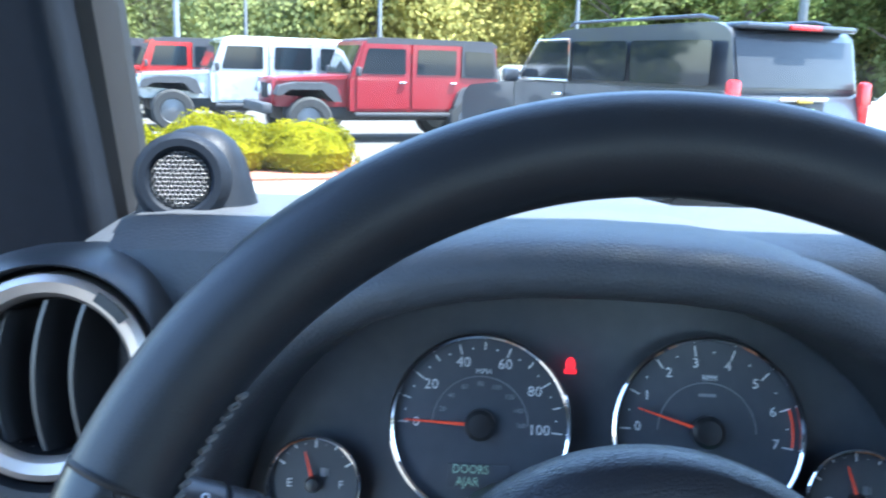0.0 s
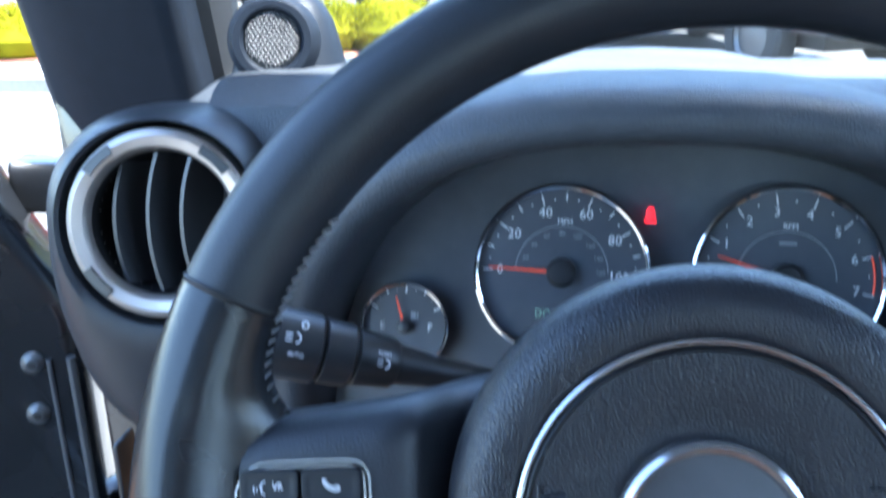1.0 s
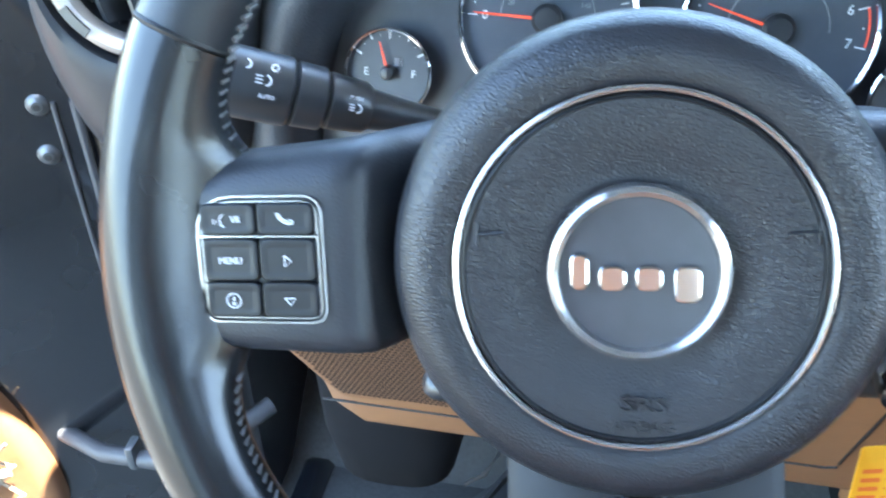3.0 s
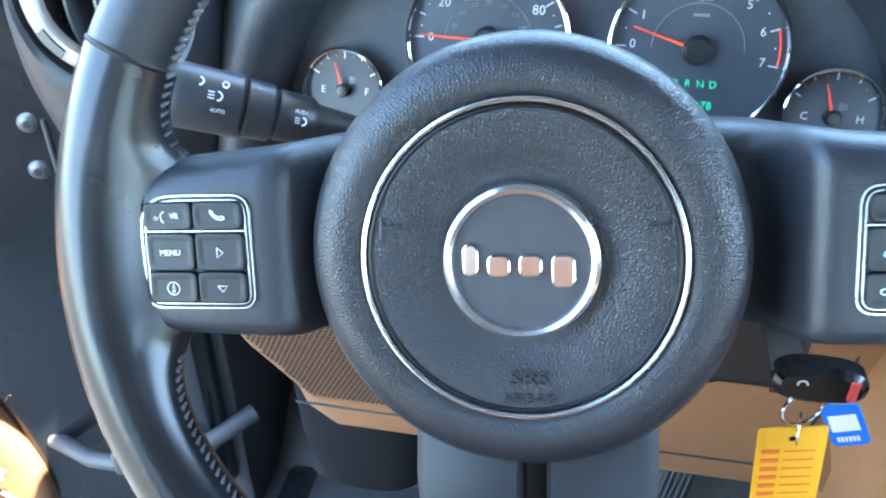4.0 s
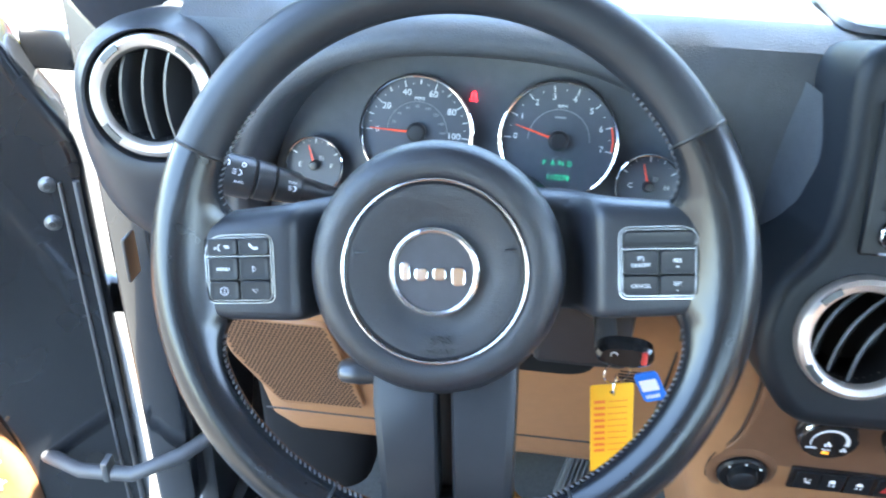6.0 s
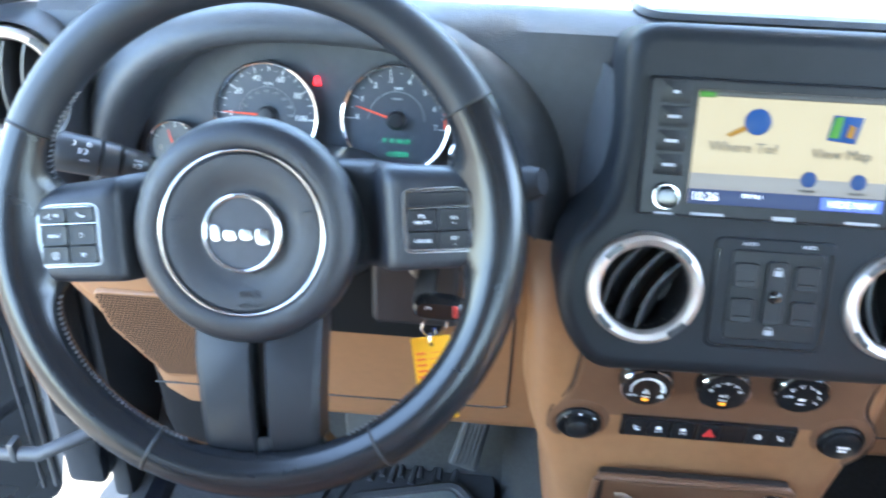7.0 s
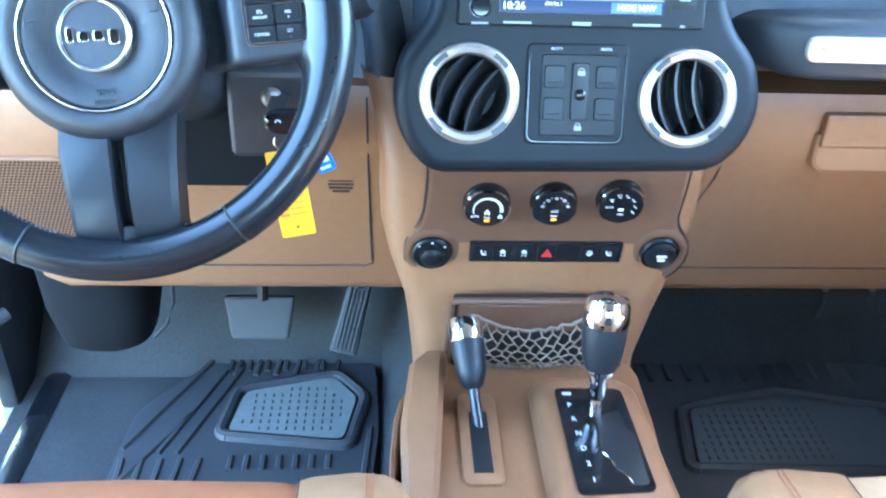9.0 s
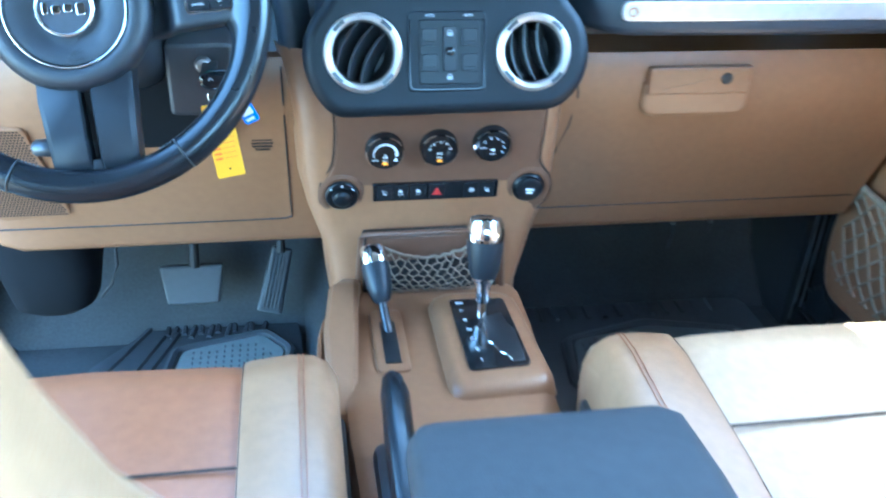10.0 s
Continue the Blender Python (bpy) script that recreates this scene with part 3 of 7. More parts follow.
part("vent_pod", loft([egg(0, -0.004), egg(0.02, 0.003), egg(0.10, 0.0045), egg(0.22, 0.002), egg(0.42, -0.006), egg(0.64, -0.017), egg(0.84, -0.032), egg(0.96, -0.052), egg(1.0, -0.08), egg(0.98, -0.20)], cap=False), VINYL_SOFT, dash, "rounded black vent pod", m=facing(-0.248, 0.178, 0.021, 12, 0, 8))
part("side_switch", box(0.004, 0.022, 0.046, (-0.312, 0.216, -0.155), 0.0018), PLASTIC, dash, "small dark side cover")

# tweeter pod
pod = thing("tweeter_pod", "black tweeter pod with a round mesh grille", "speaker")
secs = []
for z, a, b, y in ((0.060, 0.043, 0.036, 0.305), (0.074, 0.0385, 0.033, 0.305), (0.090, 0.034, 0.029, 0.306), (0.104, 0.0305, 0.025, 0.307), (0.116, 0.027, 0.021, 0.308), (0.126, 0.021, 0.016, 0.309), (0.132, 0.013, 0.010, 0.310), (0.1345, 0.004, 0.003, 0.310)):
    secs.append([(-0.219 + p[0], y + p[1], z - 0.007) for p in ellipse(a, b, 28, p=2.3)])
part("shell", loft(secs), PILLAR, pod)
pm = facing(-0.219, 0.279, 0.100, 10, 0, 10)
part("bezel", turned([(0.0165, 0.002), (0.0185, 0.005), (0.0225, 0.005), (0.0265, 0.0), (0.027, -0.02)], 40), PILLAR, pod, m=pm)
mesh_grille = part("grille", turned([(0, 0.003), (0.016, 0.002)], 32), DEEP, pod, m=pm)
bm = bmesh.new()
for r in range(-9, 10):
    for c in range(-8, 9):
        x, y = c * 0.0027 + (0.00135 if r % 2 else 0), r * 0.00234
        if x * x + y * y < 0.0150 ** 2:
            hexa = [Vector((x + 0.00156 * math.cos(radians(30 + 60 * k)), y + 0.00156 * math.sin(radians(30 + 60 * k)), 0.0034)) for k in range(6)]
            tube(hexa[:4], 0.00022, 4, bm)
tagged(part("mesh", bm, material("grille_mesh_grey", (0.15, 0.15, 0.15), 0.5, 0.3, vary=0), mesh_grille), kind="stuff")

# ---- instrument cluster ----
cluster = thing("instrument_cluster", "dark instrument cluster with four chrome-ringed gauges", "gauges", facing(0.008, 0.238, -0.024, 17))


def gauge(name, u, v, R, marks, numbers, needle, hub=True, inner=None, dots=True, label=""):
    g = new(name)
    g.parent = cluster
    g.matrix_basis = Matrix.Translation((u, v, 0))
    if label:
        g["label"] = label
    part("bezel", ring_bm(R, 0.0017 * (R / 0.045) ** 0.5, 72, 8, sy=1.4), CHROME, g, "chrome gauge ring")
    part("dial", turned([(0, -0.004), (R, -0.004), (R * 1.02, -0.001)], 56), DIAL, g)
    for a, ln, w in marks:
        t = radians(a)
        q = R * 0.93 - ln / 2
        part("tick", box(ln, w, 0.0006), WHITE, g, m=Matrix.Translation((q * math.cos(t), q * math.sin(t), -0.0035)) @ Matrix.Rotation(t, 4, "Z"))
    for text, a, r, size in numbers:
        t = radians(a)
        part("numeral", words(text, size, at=(r * math.cos(t), r * math.sin(t), -0.0035)), WHITE, g)
    a, ln, back = needle
    n = part("needle", slab([(-back, -0.0009), (ln, -0.00035), (ln, 0.00035), (-back, 0.0009)], 0.0008, 0.0002), RED, g, "red needle", m=Matrix.Translation((0, 0, 0.0005)) @ Matrix.Rotation(radians(a), 4, "Z"))
    part("cap", turned([(0, 0.004), (R * 0.13, 0.0035), (R * 0.175, 0.001), (R * 0.175, -0.004)], 28), PLASTIC, g)
    if dots:
        bm = bmesh.new()
        for (a0, _, _), (a1, _, _) in zip(marks, marks[1:]):
            t = radians((a0 + a1) / 2)
            turned([(R * 0.011, 0), (R * 0.009, 0.0004), (0, 0.0004)], 6, bm, at=(R * 0.86 * math.cos(t), R * 0.86 * math.sin(t), -0.0036))
        part("scale_dots", bm, WHITE, g)
    return g


sp = gauge("speedometer", -0.057, 0.005, 0.047, [(180 - i * 18.4, 0.0055 if i % 2 == 0 else 0.004, 0.0007) for i in range(11)],
           [("0", 180, 0.034, 0.0072), ("20", 143, 0.0335, 0.0078), ("40", 107, 0.034, 0.0078), ("60", 69, 0.0345, 0.0078), ("80", 33, 0.034, 0.0078), ("100", -3, 0.0315, 0.0078)], (178, 0.040, -0.008))
part("label_print", words("MPH", 0.0042, at=(0.001, 0.028, -0.0035)), WHITE, sp)
bm = ring_bm(0.0255, 0.00025, 40, 4, 0, 180, at=(0, 0, -0.0035))
for text, a in (("20", 160), ("40", 137), ("60", 114), ("80", 91), ("100", 68), ("120", 45), ("140", 22), ("160", 1)):
    words(text, 0.0036, bm, (0.0215 * math.cos(radians(a)), 0.0215 * math.sin(radians(a)), -0.0035))
part("inner_scale", bm, GREYPRINT, sp)
part("display", slab(rect(-0.016, -0.033, 0.016, -0.021), 0.001, 0.0002), DIAL, sp, m=Matrix.Translation((0, 0, -0.003)))
bm = words("DOORS", 0.0066, at=(-0.004, -0.0235, -0.0022), spread=0.85)
words("AJAR", 0.0066, bm, (-0.0055, -0.030, -0.0022), spread=0.85)
part("display_text", bm, DISPLAY_GREY, sp, "grey-green display lettering")
ta = gauge("tachometer", 0.062, 0.007, 0.0485, [(180 - i * 27, 0.0055, 0.0007) for i in range(8)],
           [(str(i), 180 - i * 27 - (2 if i < 3 else -1), 0.036, 0.0072) for i in range(8)], (163, 0.038, -0.008))
part("label_print", words("RPM", 0.0042, at=(0.001, 0.028, -0.0035)), WHITE, ta)
part("inner_scale", ring_bm(0.0255, 0.0003, 40, 4, 0, 180, at=(0, 0, -0.0035)), GREYPRINT, ta)
part("red_line", ring_bm(0.0445, 0.0006, 20, 4, -8, 18, at=(0, 0, -0.0033)), RED, ta, "red limit arc")
part("small_print", bars([(0, 0.019, 0.009, 0.0016)]), GREYPRINT, ta, m=Matrix.Translation((0, 0, -0.0035)))
bm = words("P", 0.006, at=(-0.010, -0.019, -0.0025))
for i, ch in enumerate("RND"):
    words(ch, 0.006, bm, (-0.003 + i * 0.007, -0.019, -0.0025))
part("gear_display", bm, GREEN, ta, "green gear letters")
part("odometer", words("117278", 0.0062, at=(0.002, -0.031, -0.0025), spread=1.05), GREEN, ta, "green odometer digits")
for nm, u, v, R, lo, hi in (("fuel_gauge", -0.144, -0.030, 0.0245, "E", "F"), ("temperature_gauge", 0.139, -0.025, 0.0265, "C", "H")):
    g = gauge(nm, u, v, R, [(30, 0.004, 0.001), (60, 0.002, 0.0008), (90, 0.004, 0.001), (120, 0.002, 0.0008), (150, 0.004, 0.001)],
              [(lo, 182, R * 0.55, 0.0062), (hi, -2, R * 0.58, 0.0062)], (107, R * 0.72, -0.002))
    part("symbol", bars([(0.0045, 0.006, 0.003, 0.0045), (0.007, 0.006, 0.0008, 0.004)]), GREYPRINT, g, m=Matrix.Translation((0, 0, -0.0033)))
bm = turned([(0.0030, 0), (0.0020, 0.0004), (0, 0.0004)], 16)
bmesh.ops.scale(bm, verts=bm.verts, vec=(0.8, 1.3, 1))
box(0.0062, 0.0022, 0.0006, (0, -0.0036, 0), bm=bm)
part("warning_lamp", bm, REDLAMP, cluster, "lit red seat belt lamp", m=Matrix.Translation((-0.0105, 0.039, 0.0)))

# ---- steering wheel ----
WM = facing(0.0054, -0.0076, 0.0012, 23, 6.2) @ Matrix.Scale(0.96, 4)
wheel = thing("steering_wheel", "black leather steering wheel with chrome-ringed centre", "steering wheel", WM)
RIM_R, RIM_N = 0.1735, -0.016
RIM_M = Matrix.Translation((0, 0, RIM_N)) @ Matrix.Rotation(radians(-3.0), 4, "X")


def rim_arc(a0, a1, n, r=0.0168, bulge=1.0, sy=0.95):
    bm = ring_bm(RIM_R, r * bulge, n, 16, a0, a1, sy=sy)
    bmesh.ops.transform(bm, verts=bm.verts, matrix=RIM_M)
    return bm


def inward(a):
    """How far the rim swells towards the spokes at this angle."""
    d = (a + 180) % 360 - 180
    d = d if abs(d) < 90 else math.copysign(180 - abs(d), d)
    if d >= 0:
        return 0.0012 + 0.021 * math.exp(-max(0.0, d - 13.5) / 3.6) if d < 60 else 0
    return 0.021 * math.exp(-max(0.0, -d - 9.5) / 5.2) if d > -60 else 0


def sink(rad):
    """The swelling falls back below the spoke's face."""
    return 0.55 * max(0.0, RIM_R - 0.010 - rad)


def grip_arc(a0, a1, n=64, k=22, r=0.0172):
    secs = []
    for i in range(n + 1):
        deg = a0 + (a1 - a0) * i / n
        t, e = radians(deg), inward(deg)
        pts = []
        for j in range(k):
            b = 2 * math.pi * j / k
            c, q = math.cos(b), math.sin(b)
            rad = RIM_R + r * c - (e * (-c) ** 1.5 if c < 0 else 0)
            thick = r * 0.95 * (1 - 0.35 * min(1, e / 0.03) * max(0, -c))
            pts.append(RIM_M @ Vector((rad * math.cos(t), rad * math.sin(t), thick * q - sink(rad) * min(1.0, e / 0.010))))
        secs.append(pts)
    return loft(secs)


part("rim_top", rim_arc(27.5, 152.5, 64, 0.0170), LEATHER_TOP, wheel, "smooth black leather rim")
part("rim_grip", grip_arc(153.2, 241.5), LEATHER, wheel, "black leather grip")
part("rim_grip", grip_arc(-61.5, 26.8), LEATHER, wheel, "black leather grip")
part("rim_bottom", rim_arc(242.2, 297.8, 30, 0.0166), LEATHER, wheel, "smooth black leather rim")
for a in (27.2, 152.8, 241.8, 298.2):
    t = radians(a)
    bm = ring_bm(0.0163, 0.0011, 20, 6)
    mm = RIM_M @ Matrix.Translation((RIM_R * math.cos(t), RIM_R * math.sin(t), 0)) @ Matrix.Rotation(t + math.pi / 2, 4, "Z") @ Matrix.Rotation(radians(90), 4, "Y")
    part("rim_joint", bm, DEEP, wheel, m=mm)
bm = bmesh.new()
for i in range(230):
    a = -68 + 316 * i / 229
    d = min(abs(a), abs(a - 180))
    if d < 15.5 or 42 < a < 138:
        continue
    t = radians(a)
    e = inward(a)
    p0 = RIM_M @ Vector(((RIM_R - 0.0165 - e) * math.cos(t), (RIM_R - 0.0165 - e) * math.sin(t), -0.0008 - sink(RIM_R - 0.0165 - e) * min(1.0, e / 0.010)))
    t += 0.012
    p1 = RIM_M @ Vector(((RIM_R - 0.0164 - e) * math.cos(t), (RIM_R - 0.0164 - e) * math.sin(t), 0.0034 - sink(RIM_R - 0.0164 - e) * min(1.0, e / 0.010)))
    tube([p0, p1], 0.0010, 5, bm)
tagged(part("stitching", bm, THREAD, wheel, "grey slanted stitching"), kind="stuff")
# centre cover
HUB_M = Matrix.Translation((-0.0055, 0, -0.006))
part("airbag_cover", turned([(0, -0.006), (0.029, -0.006), (0.038, -0.003), (0.048, -0.0005), (0.0548, -0.0005)], 72), AIRBAG, wheel, "grained black airbag cover", m=HUB_M)
part("outer_cover", turned([(0.0585, -0.001), (0.061, 0.0008), (0.069, 0.0006), (0.0752, -0.0022), (0.0792, -0.0085), (0.0806, -0.017), (0.0793, -0.03), (0.075, -0.05), (0.055, -0.06), (0, -0.06)], 72), AIRBAG, wheel, "grained black outer ring", m=HUB_M)
part("chrome_ring", ring_bm(0.0571, 0.0011, 80, 8, at=(0, 0, 0.0)), RING, wheel, "satin chrome ring", m=HUB_M)
part("inner_ring", ring_bm(0.0548, 0.0008, 80, 8, at=(0, 0, -0.0004)), BUTTON, wheel, "thin dark groove ring", m=HUB_M)
emblem = part("emblem", turned([(0, -0.0015), (0.0248, -0.0015)], 48), material("satin_grey_emblem", (0.06, 0.062, 0.07), 0.35, 0.4), wheel, "grey emblem disc", m=HUB_M)
part("emblem_ring", turned([(0.0238, -0.002), (0.0247, 0.001), (0.0262, 0.0018), (0.0277, 0.0005), (0.0285, -0.005)], 64), RING, emblem, "chrome emblem ring")
for x, w, h, y in ((-0.0160, 0.0052, 0.0105, 0.001), (-0.0070, 0.0075, 0.0072, -0.001), (0.0030, 0.0075, 0.0072, -0.001), (0.0133, 0.0075, 0.0105, -0.0028)):
    x, w, h = x * 1.12, w * 1.12, h * 1.12
    part("mark", slab(outline_round(rect(x - w / 2, y - h / 2, x + w / 2, y + h / 2), 0.0028), 0.002, 0.0007, z=0.0008), CHROME, emblem, "chrome mark")
bm = words("SRS", 0.0075, at=(0.002, -0.043, -0.0006), spread=1.3, depth=0.0004)
words("AIRBAG", 0.0052, bm, (0.002, -0.0505, -0.0002), spread=1.1, depth=0.0004)
part("embossed_lettering", bm, AIRBAG, wheel, m=HUB_M)
for x, s in ((-0.0455, 1), (0.0475, -1)):
    bm = tube([(x - 0.004, 0.013, 0.0002), (x + 0.004, 0.0135, 0.0002)], 0.0005, 5)
    tube([(x - 0.0045 * s, 0.0095, 0.0002), (x - 0.0045 * s, 0.0165, 0.0002)], 0.0005, 5, bm)
    part("horn_symbol", bm, AIRBAG, wheel, m=HUB_M)
# side spokes with buttons
KEY_TRIM = material("dulled_chrome_trim", (0.34, 0.34, 0.35), 0.22, 0.95, vary=0.05)
KEY = material("soft_touch_key", (0.009, 0.010, 0.013), 0.34, spec=0.32, grain=1500, bump=0.05)
PRINT = material("pale_key_print", (0.60, 0.61, 0.64), 0.6, vary=0)


def pillow(x0, y0, x1, y1, r, z, dish=0.0009):
    """A key with a rounded shoulder and a slightly dished, flat-topped face."""
    g = []
    for d, h in ((0.0, -0.003), (0.0, -0.0007), (0.0004, -0.0001), (0.0010, 0.0), (0.0024, -0.0003), (0.0034, -0.0003)):
        g.append([(p[0], p[1], z + h) for p in outline_round(rect(x0 + d, y0 + d, x1 - d, y1 - d), max(0.0004, r - d * 0.5), 3)])
    return loft(g)


def phone_symbol(x, y, z, s):
    """A handset: a bowed grip with two thick ends."""
    bm = tube([(x - s, y + s * 0.75, z), (x - s * 0.8, y + s * 0.15, z), (x - s * 0.2, y - s * 0.4, z), (x + s * 0.5, y - s * 0.62, z), (x + s * 1.05, y - s * 0.5, z)], [s * 0.14, s * 0.13, s * 0.12, s * 0.13, s * 0.14], 5)
    tube([(x - s, y + s * 0.75, z), (x - s * 0.62, y + s * 0.62, z), (x - s * 0.48, y + s * 0.18, z), (x, y - s * 0.12, z), (x + s * 0.45, y - s * 0.28, z), (x + s * 0.7, y - s * 0.05, z), (x + s * 1.1, y - s * 0.25, z), (x + s * 1.05, y - s * 0.5, z)], s * 0.1, 5, bm)
    return bm


def talk_symbol(x, y, z, s):
    """A profile speaking, with two sound arcs."""
    bm = tube([(x + s * 0.5, y + s, z), (x, y + s * 0.7, z), (x - s * 0.3, y + s * 0.1, z), (x, y - s * 0.2, z), (x - s * 0.1, y - s * 0.7, z), (x + s * 0.5, y - s, z)], s * 0.14, 5)
    for k in (0.7, 1.2):
        tube([(x - s * k, y + s * 0.35 * k - s * 0.2, z), (x - s * (k + 0.18), y - s * 0.2, z), (x - s * k, y - s * 0.35 * k - s * 0.2, z)], s * 0.1, 4, bm)
    return bm


def spoke(s, label):
    """A side spoke: its face lies forward round the keys and falls back towards the hub."""
    secs = []
    for x, n, top, low in ((0.050, -0.046, 0.0470, -0.0320), (0.074, -0.044, 0.0455, -0.0320), (0.081, -0.040, 0.0448, -0.0320), (0.0865, -0.030, 0.0442, -0.0322), (0.0910, -0.0195, 0.0436, -0.0322), (0.0945, -0.0145, 0.0432, -0.0322), (0.0990, -0.0125, 0.0425, -0.0322), (0.106, -0.0120, 0.0415, -0.0320),
                           (0.140, -0.0120, 0.0385, -0.0310), (0.1535, -0.0121, 0.0362, -0.0292), (0.1580, -0.0130, 0.0335, -0.0265), (0.1615, -0.0160, 0.0290, -0.0225), (0.1640, -0.0215, 0.0230, -0.0165), (0.1655, -0.0290, 0.0170, -0.0100)):
        ring = [(low, n - 0.026), (low, n - 0.007), (low + 0.0012, n - 0.003), (low + 0.0036, n - 0.0007), (low + 0.007, n), (low + 0.010, n), (top - 0.015, n), (top - 0.0115, n - 0.0003), (top - 0.0075, n - 0.0018), (top - 0.0035, n - 0.0055), (top - 0.0010, n - 0.011), (top, n - 0.018), (top, n - 0.026)]
        secs.append([(s * x, v, w) for v, w in ring])
    k = part("spoke", loft(secs), VINYL_SOFT, wheel, label)
    x0, x1 = (-0.1525, -0.1080) if s < 0 else (0.1065, 0.1535)
    y0, y1 = -0.0188, 0.0250
    rad = [0.006, 0.006, 0.007, 0.014] if s < 0 else [0.006, 0.006, 0.012, 0.007]
    fr = outline_round([(x0, y0), (x1, y0), (x1, y1), (x0, y1)], rad, 5)
    pts = [(p[0], p[1], -0.0114) for p in fr]
    inner = [(p[0], p[1], -0.0110) for p in outline_round([(x0 + 0.0017, y0 + 0.0017), (x1 - 0.0017, y0 + 0.0017), (x1 - 0.0017, y1 - 0.0017), (x0 + 0.0017, y1 - 0.0017)], [v - 0.0015 for v in rad], 5)]
    part("button_frame", slab(fr, 0.004, 0.0008, z=-0.0113), BUTTON, k)
    part("chrome_trim", tube(pts + [pts[0], pts[1]], 0.00062, 6), KEY_TRIM, k, "chrome trim")
    part("inner_trim", tube(inner + [inner[0], inner[1]], 0.00040, 6), KEY_TRIM, k, "thin chrome trim")
    mid = 0.0115 if s < 0 else 0.0118
    part("chrome_bar", tube([(x0 + 0.001, mid, -0.0104), (x1 - 0.001, mid, -0.0104)], 0.00050, 6), KEY_TRIM, k, "chrome trim")
    w = (x1 - x0) / 2
    zt = -0.0091
    if s < 0:
        rows = ((mid + 0.0006, y1 - 0.0022), (-0.0038, mid - 0.0006), (y0 + 0.0022, -0.0042))
        names = (("VR", "phone"), ("MENU", "right"), ("compass", "down"))
    else:
        rows = ((-0.0038, mid - 0.0006), (y0 + 0.0022, -0.0042))
        names = (("ON/OFF", "RES"), ("CANCEL", "SET"))
    for (ya, yb), two in zip(rows, names):
        for j, text in enumerate(two):
            xa, xb = x0 + (0.0022 if j == 0 else w + 0.0003), x0 + (w - 0.0003 if j == 0 else 2 * w - 0.0022)
            b = part("button", pillow(xa, ya, xb, yb, 0.0026, zt), KEY, k)
            cx, y, z = (xa + xb) / 2, (ya + yb) / 2 - 0.0003, zt
            if text == "phone":
                part("symbol", phone_symbol(cx, y + 0.0004, z, 0.0026), PRINT, b)
            elif text == "VR":
                bm = talk_symbol(cx - 0.0022, y, z, 0.0021)
                part("legend", words("VR", 0.0032, bm, (cx + 0.0030, y + 0.0003, z), spread=0.92), PRINT, b)
            elif text == "right":
                part("symbol", tube([(cx - 0.0010, y + 0.0019, z), (cx + 0.0013, y, z), (cx - 0.0010, y - 0.0019, z), (cx - 0.0010, y + 0.0019, z)], 0.00024, 5), PRINT, b)
            elif text == "down":
                part("symbol", tube([(cx - 0.0019, y + 0.0010, z), (cx + 0.0019, y + 0.0010, z), (cx, y - 0.0013, z), (cx - 0.0019, y + 0.0010, z)], 0.00024, 5), PRINT, b)
            elif text == "compass":
                bm = ring_bm(0.0025, 0.00022, 24, 5, at=(cx, y, z))
                slab([(cx - 0.0005, y), (cx + 0.0005, y), (cx, y + 0.0018)], 0.0003, 0.00005, bm=bm, z=z)
                words("N", 0.0017, bm, (cx, y - 0.0011, z))
                part("symbol", bm, PRINT, b)
            else:
                up = {"ON/OFF": -0.0014, "RES": 0.0012, "SET": 0.0012}.get(text, 0)
                part("legend", words(text, 0.0033, at=(cx, y + up, z), spread=0.94), PRINT, b)
                if text in ("RES", "SET"):
                    part("sign", words("+" if text == "RES" else "-", 0.0034, at=(cx, y - 0.0026, z)), PRINT, b)
                if text == "ON/OFF":
                    bm = ring_bm(0.0016, 0.00026, 18, 5, -50, 215, at=(cx, y + 0.0023, z))
                    tube([(cx + 0.0002, y + 0.0021, z), (cx - 0.0022, y + 0.0040, z)], 0.00024, 5, bm)
                    part("symbol", bm, PRINT, b)
    if s > 0:
        part("blank_button", pillow(x0 + 0.0024, mid + 0.0008, x1 - 0.0024, y1 - 0.0024, 0.0032, zt - 0.0004), KEY, k)


spoke(-1, "black spoke with six phone and menu buttons")
spoke(1, "black spoke with cruise control buttons")
# lower fork
FORK = material("grey_black_fork_plastic", (0.012, 0.013, 0.016), 0.46, spec=0.3, grain=900, bump=0.1)
for s in (-1, 1):
    secs = []
    for v, u0, u1, n in ((-0.058, 0.0045, 0.0475, -0.022), (-0.085, 0.0045, 0.0465, -0.010), (-0.12, 0.0045, 0.0440, -0.006), (-0.146, 0.0045, 0.0425, -0.006), (-0.156, 0.0045, 0.0425, -0.010), (-0.163, 0.0045, 0.0450, -0.017)):
        c = ((u0, -0.004), (u0 + 0.002, 0), (u1 - 0.006, 0), (u1 - 0.001, -0.004), (u1, -0.03), (u0, -0.03))
        secs.append([(s * a - 0.003, v, n + b) for a, b in c])
    part("lower_spoke", loft(secs), FORK, wheel, "dark grey fork of the lower spoke")
# dark plate added behind the slit, in place of the shade there
part("fork_backing", box(0.06, 0.10, 0.006, (-0.003, -0.112, -0.032), 0.002), DEEP, wheel)
part("fork_bridge", box(0.011, 0.015, 0.02, (-0.003, -0.1545, -0.021), 0.002), FORK, wheel)
for s_ in (-1, 1):
    part("fork_fillet", loft([[(s_ * (0.040 + 0.020 * q), -0.163 + 0.014 * (1 - q) ** 2.2 + dv, -0.014 + dn - 0.006 * q) for dv, dn in ((0, 0), (-0.006, 0.002), (-0.012, -0.004), (-0.012, -0.016), (0, -0.016))] for q in (0, 0.2, 0.4, 0.6, 0.8, 1.0)]), LEATHER, wheel)


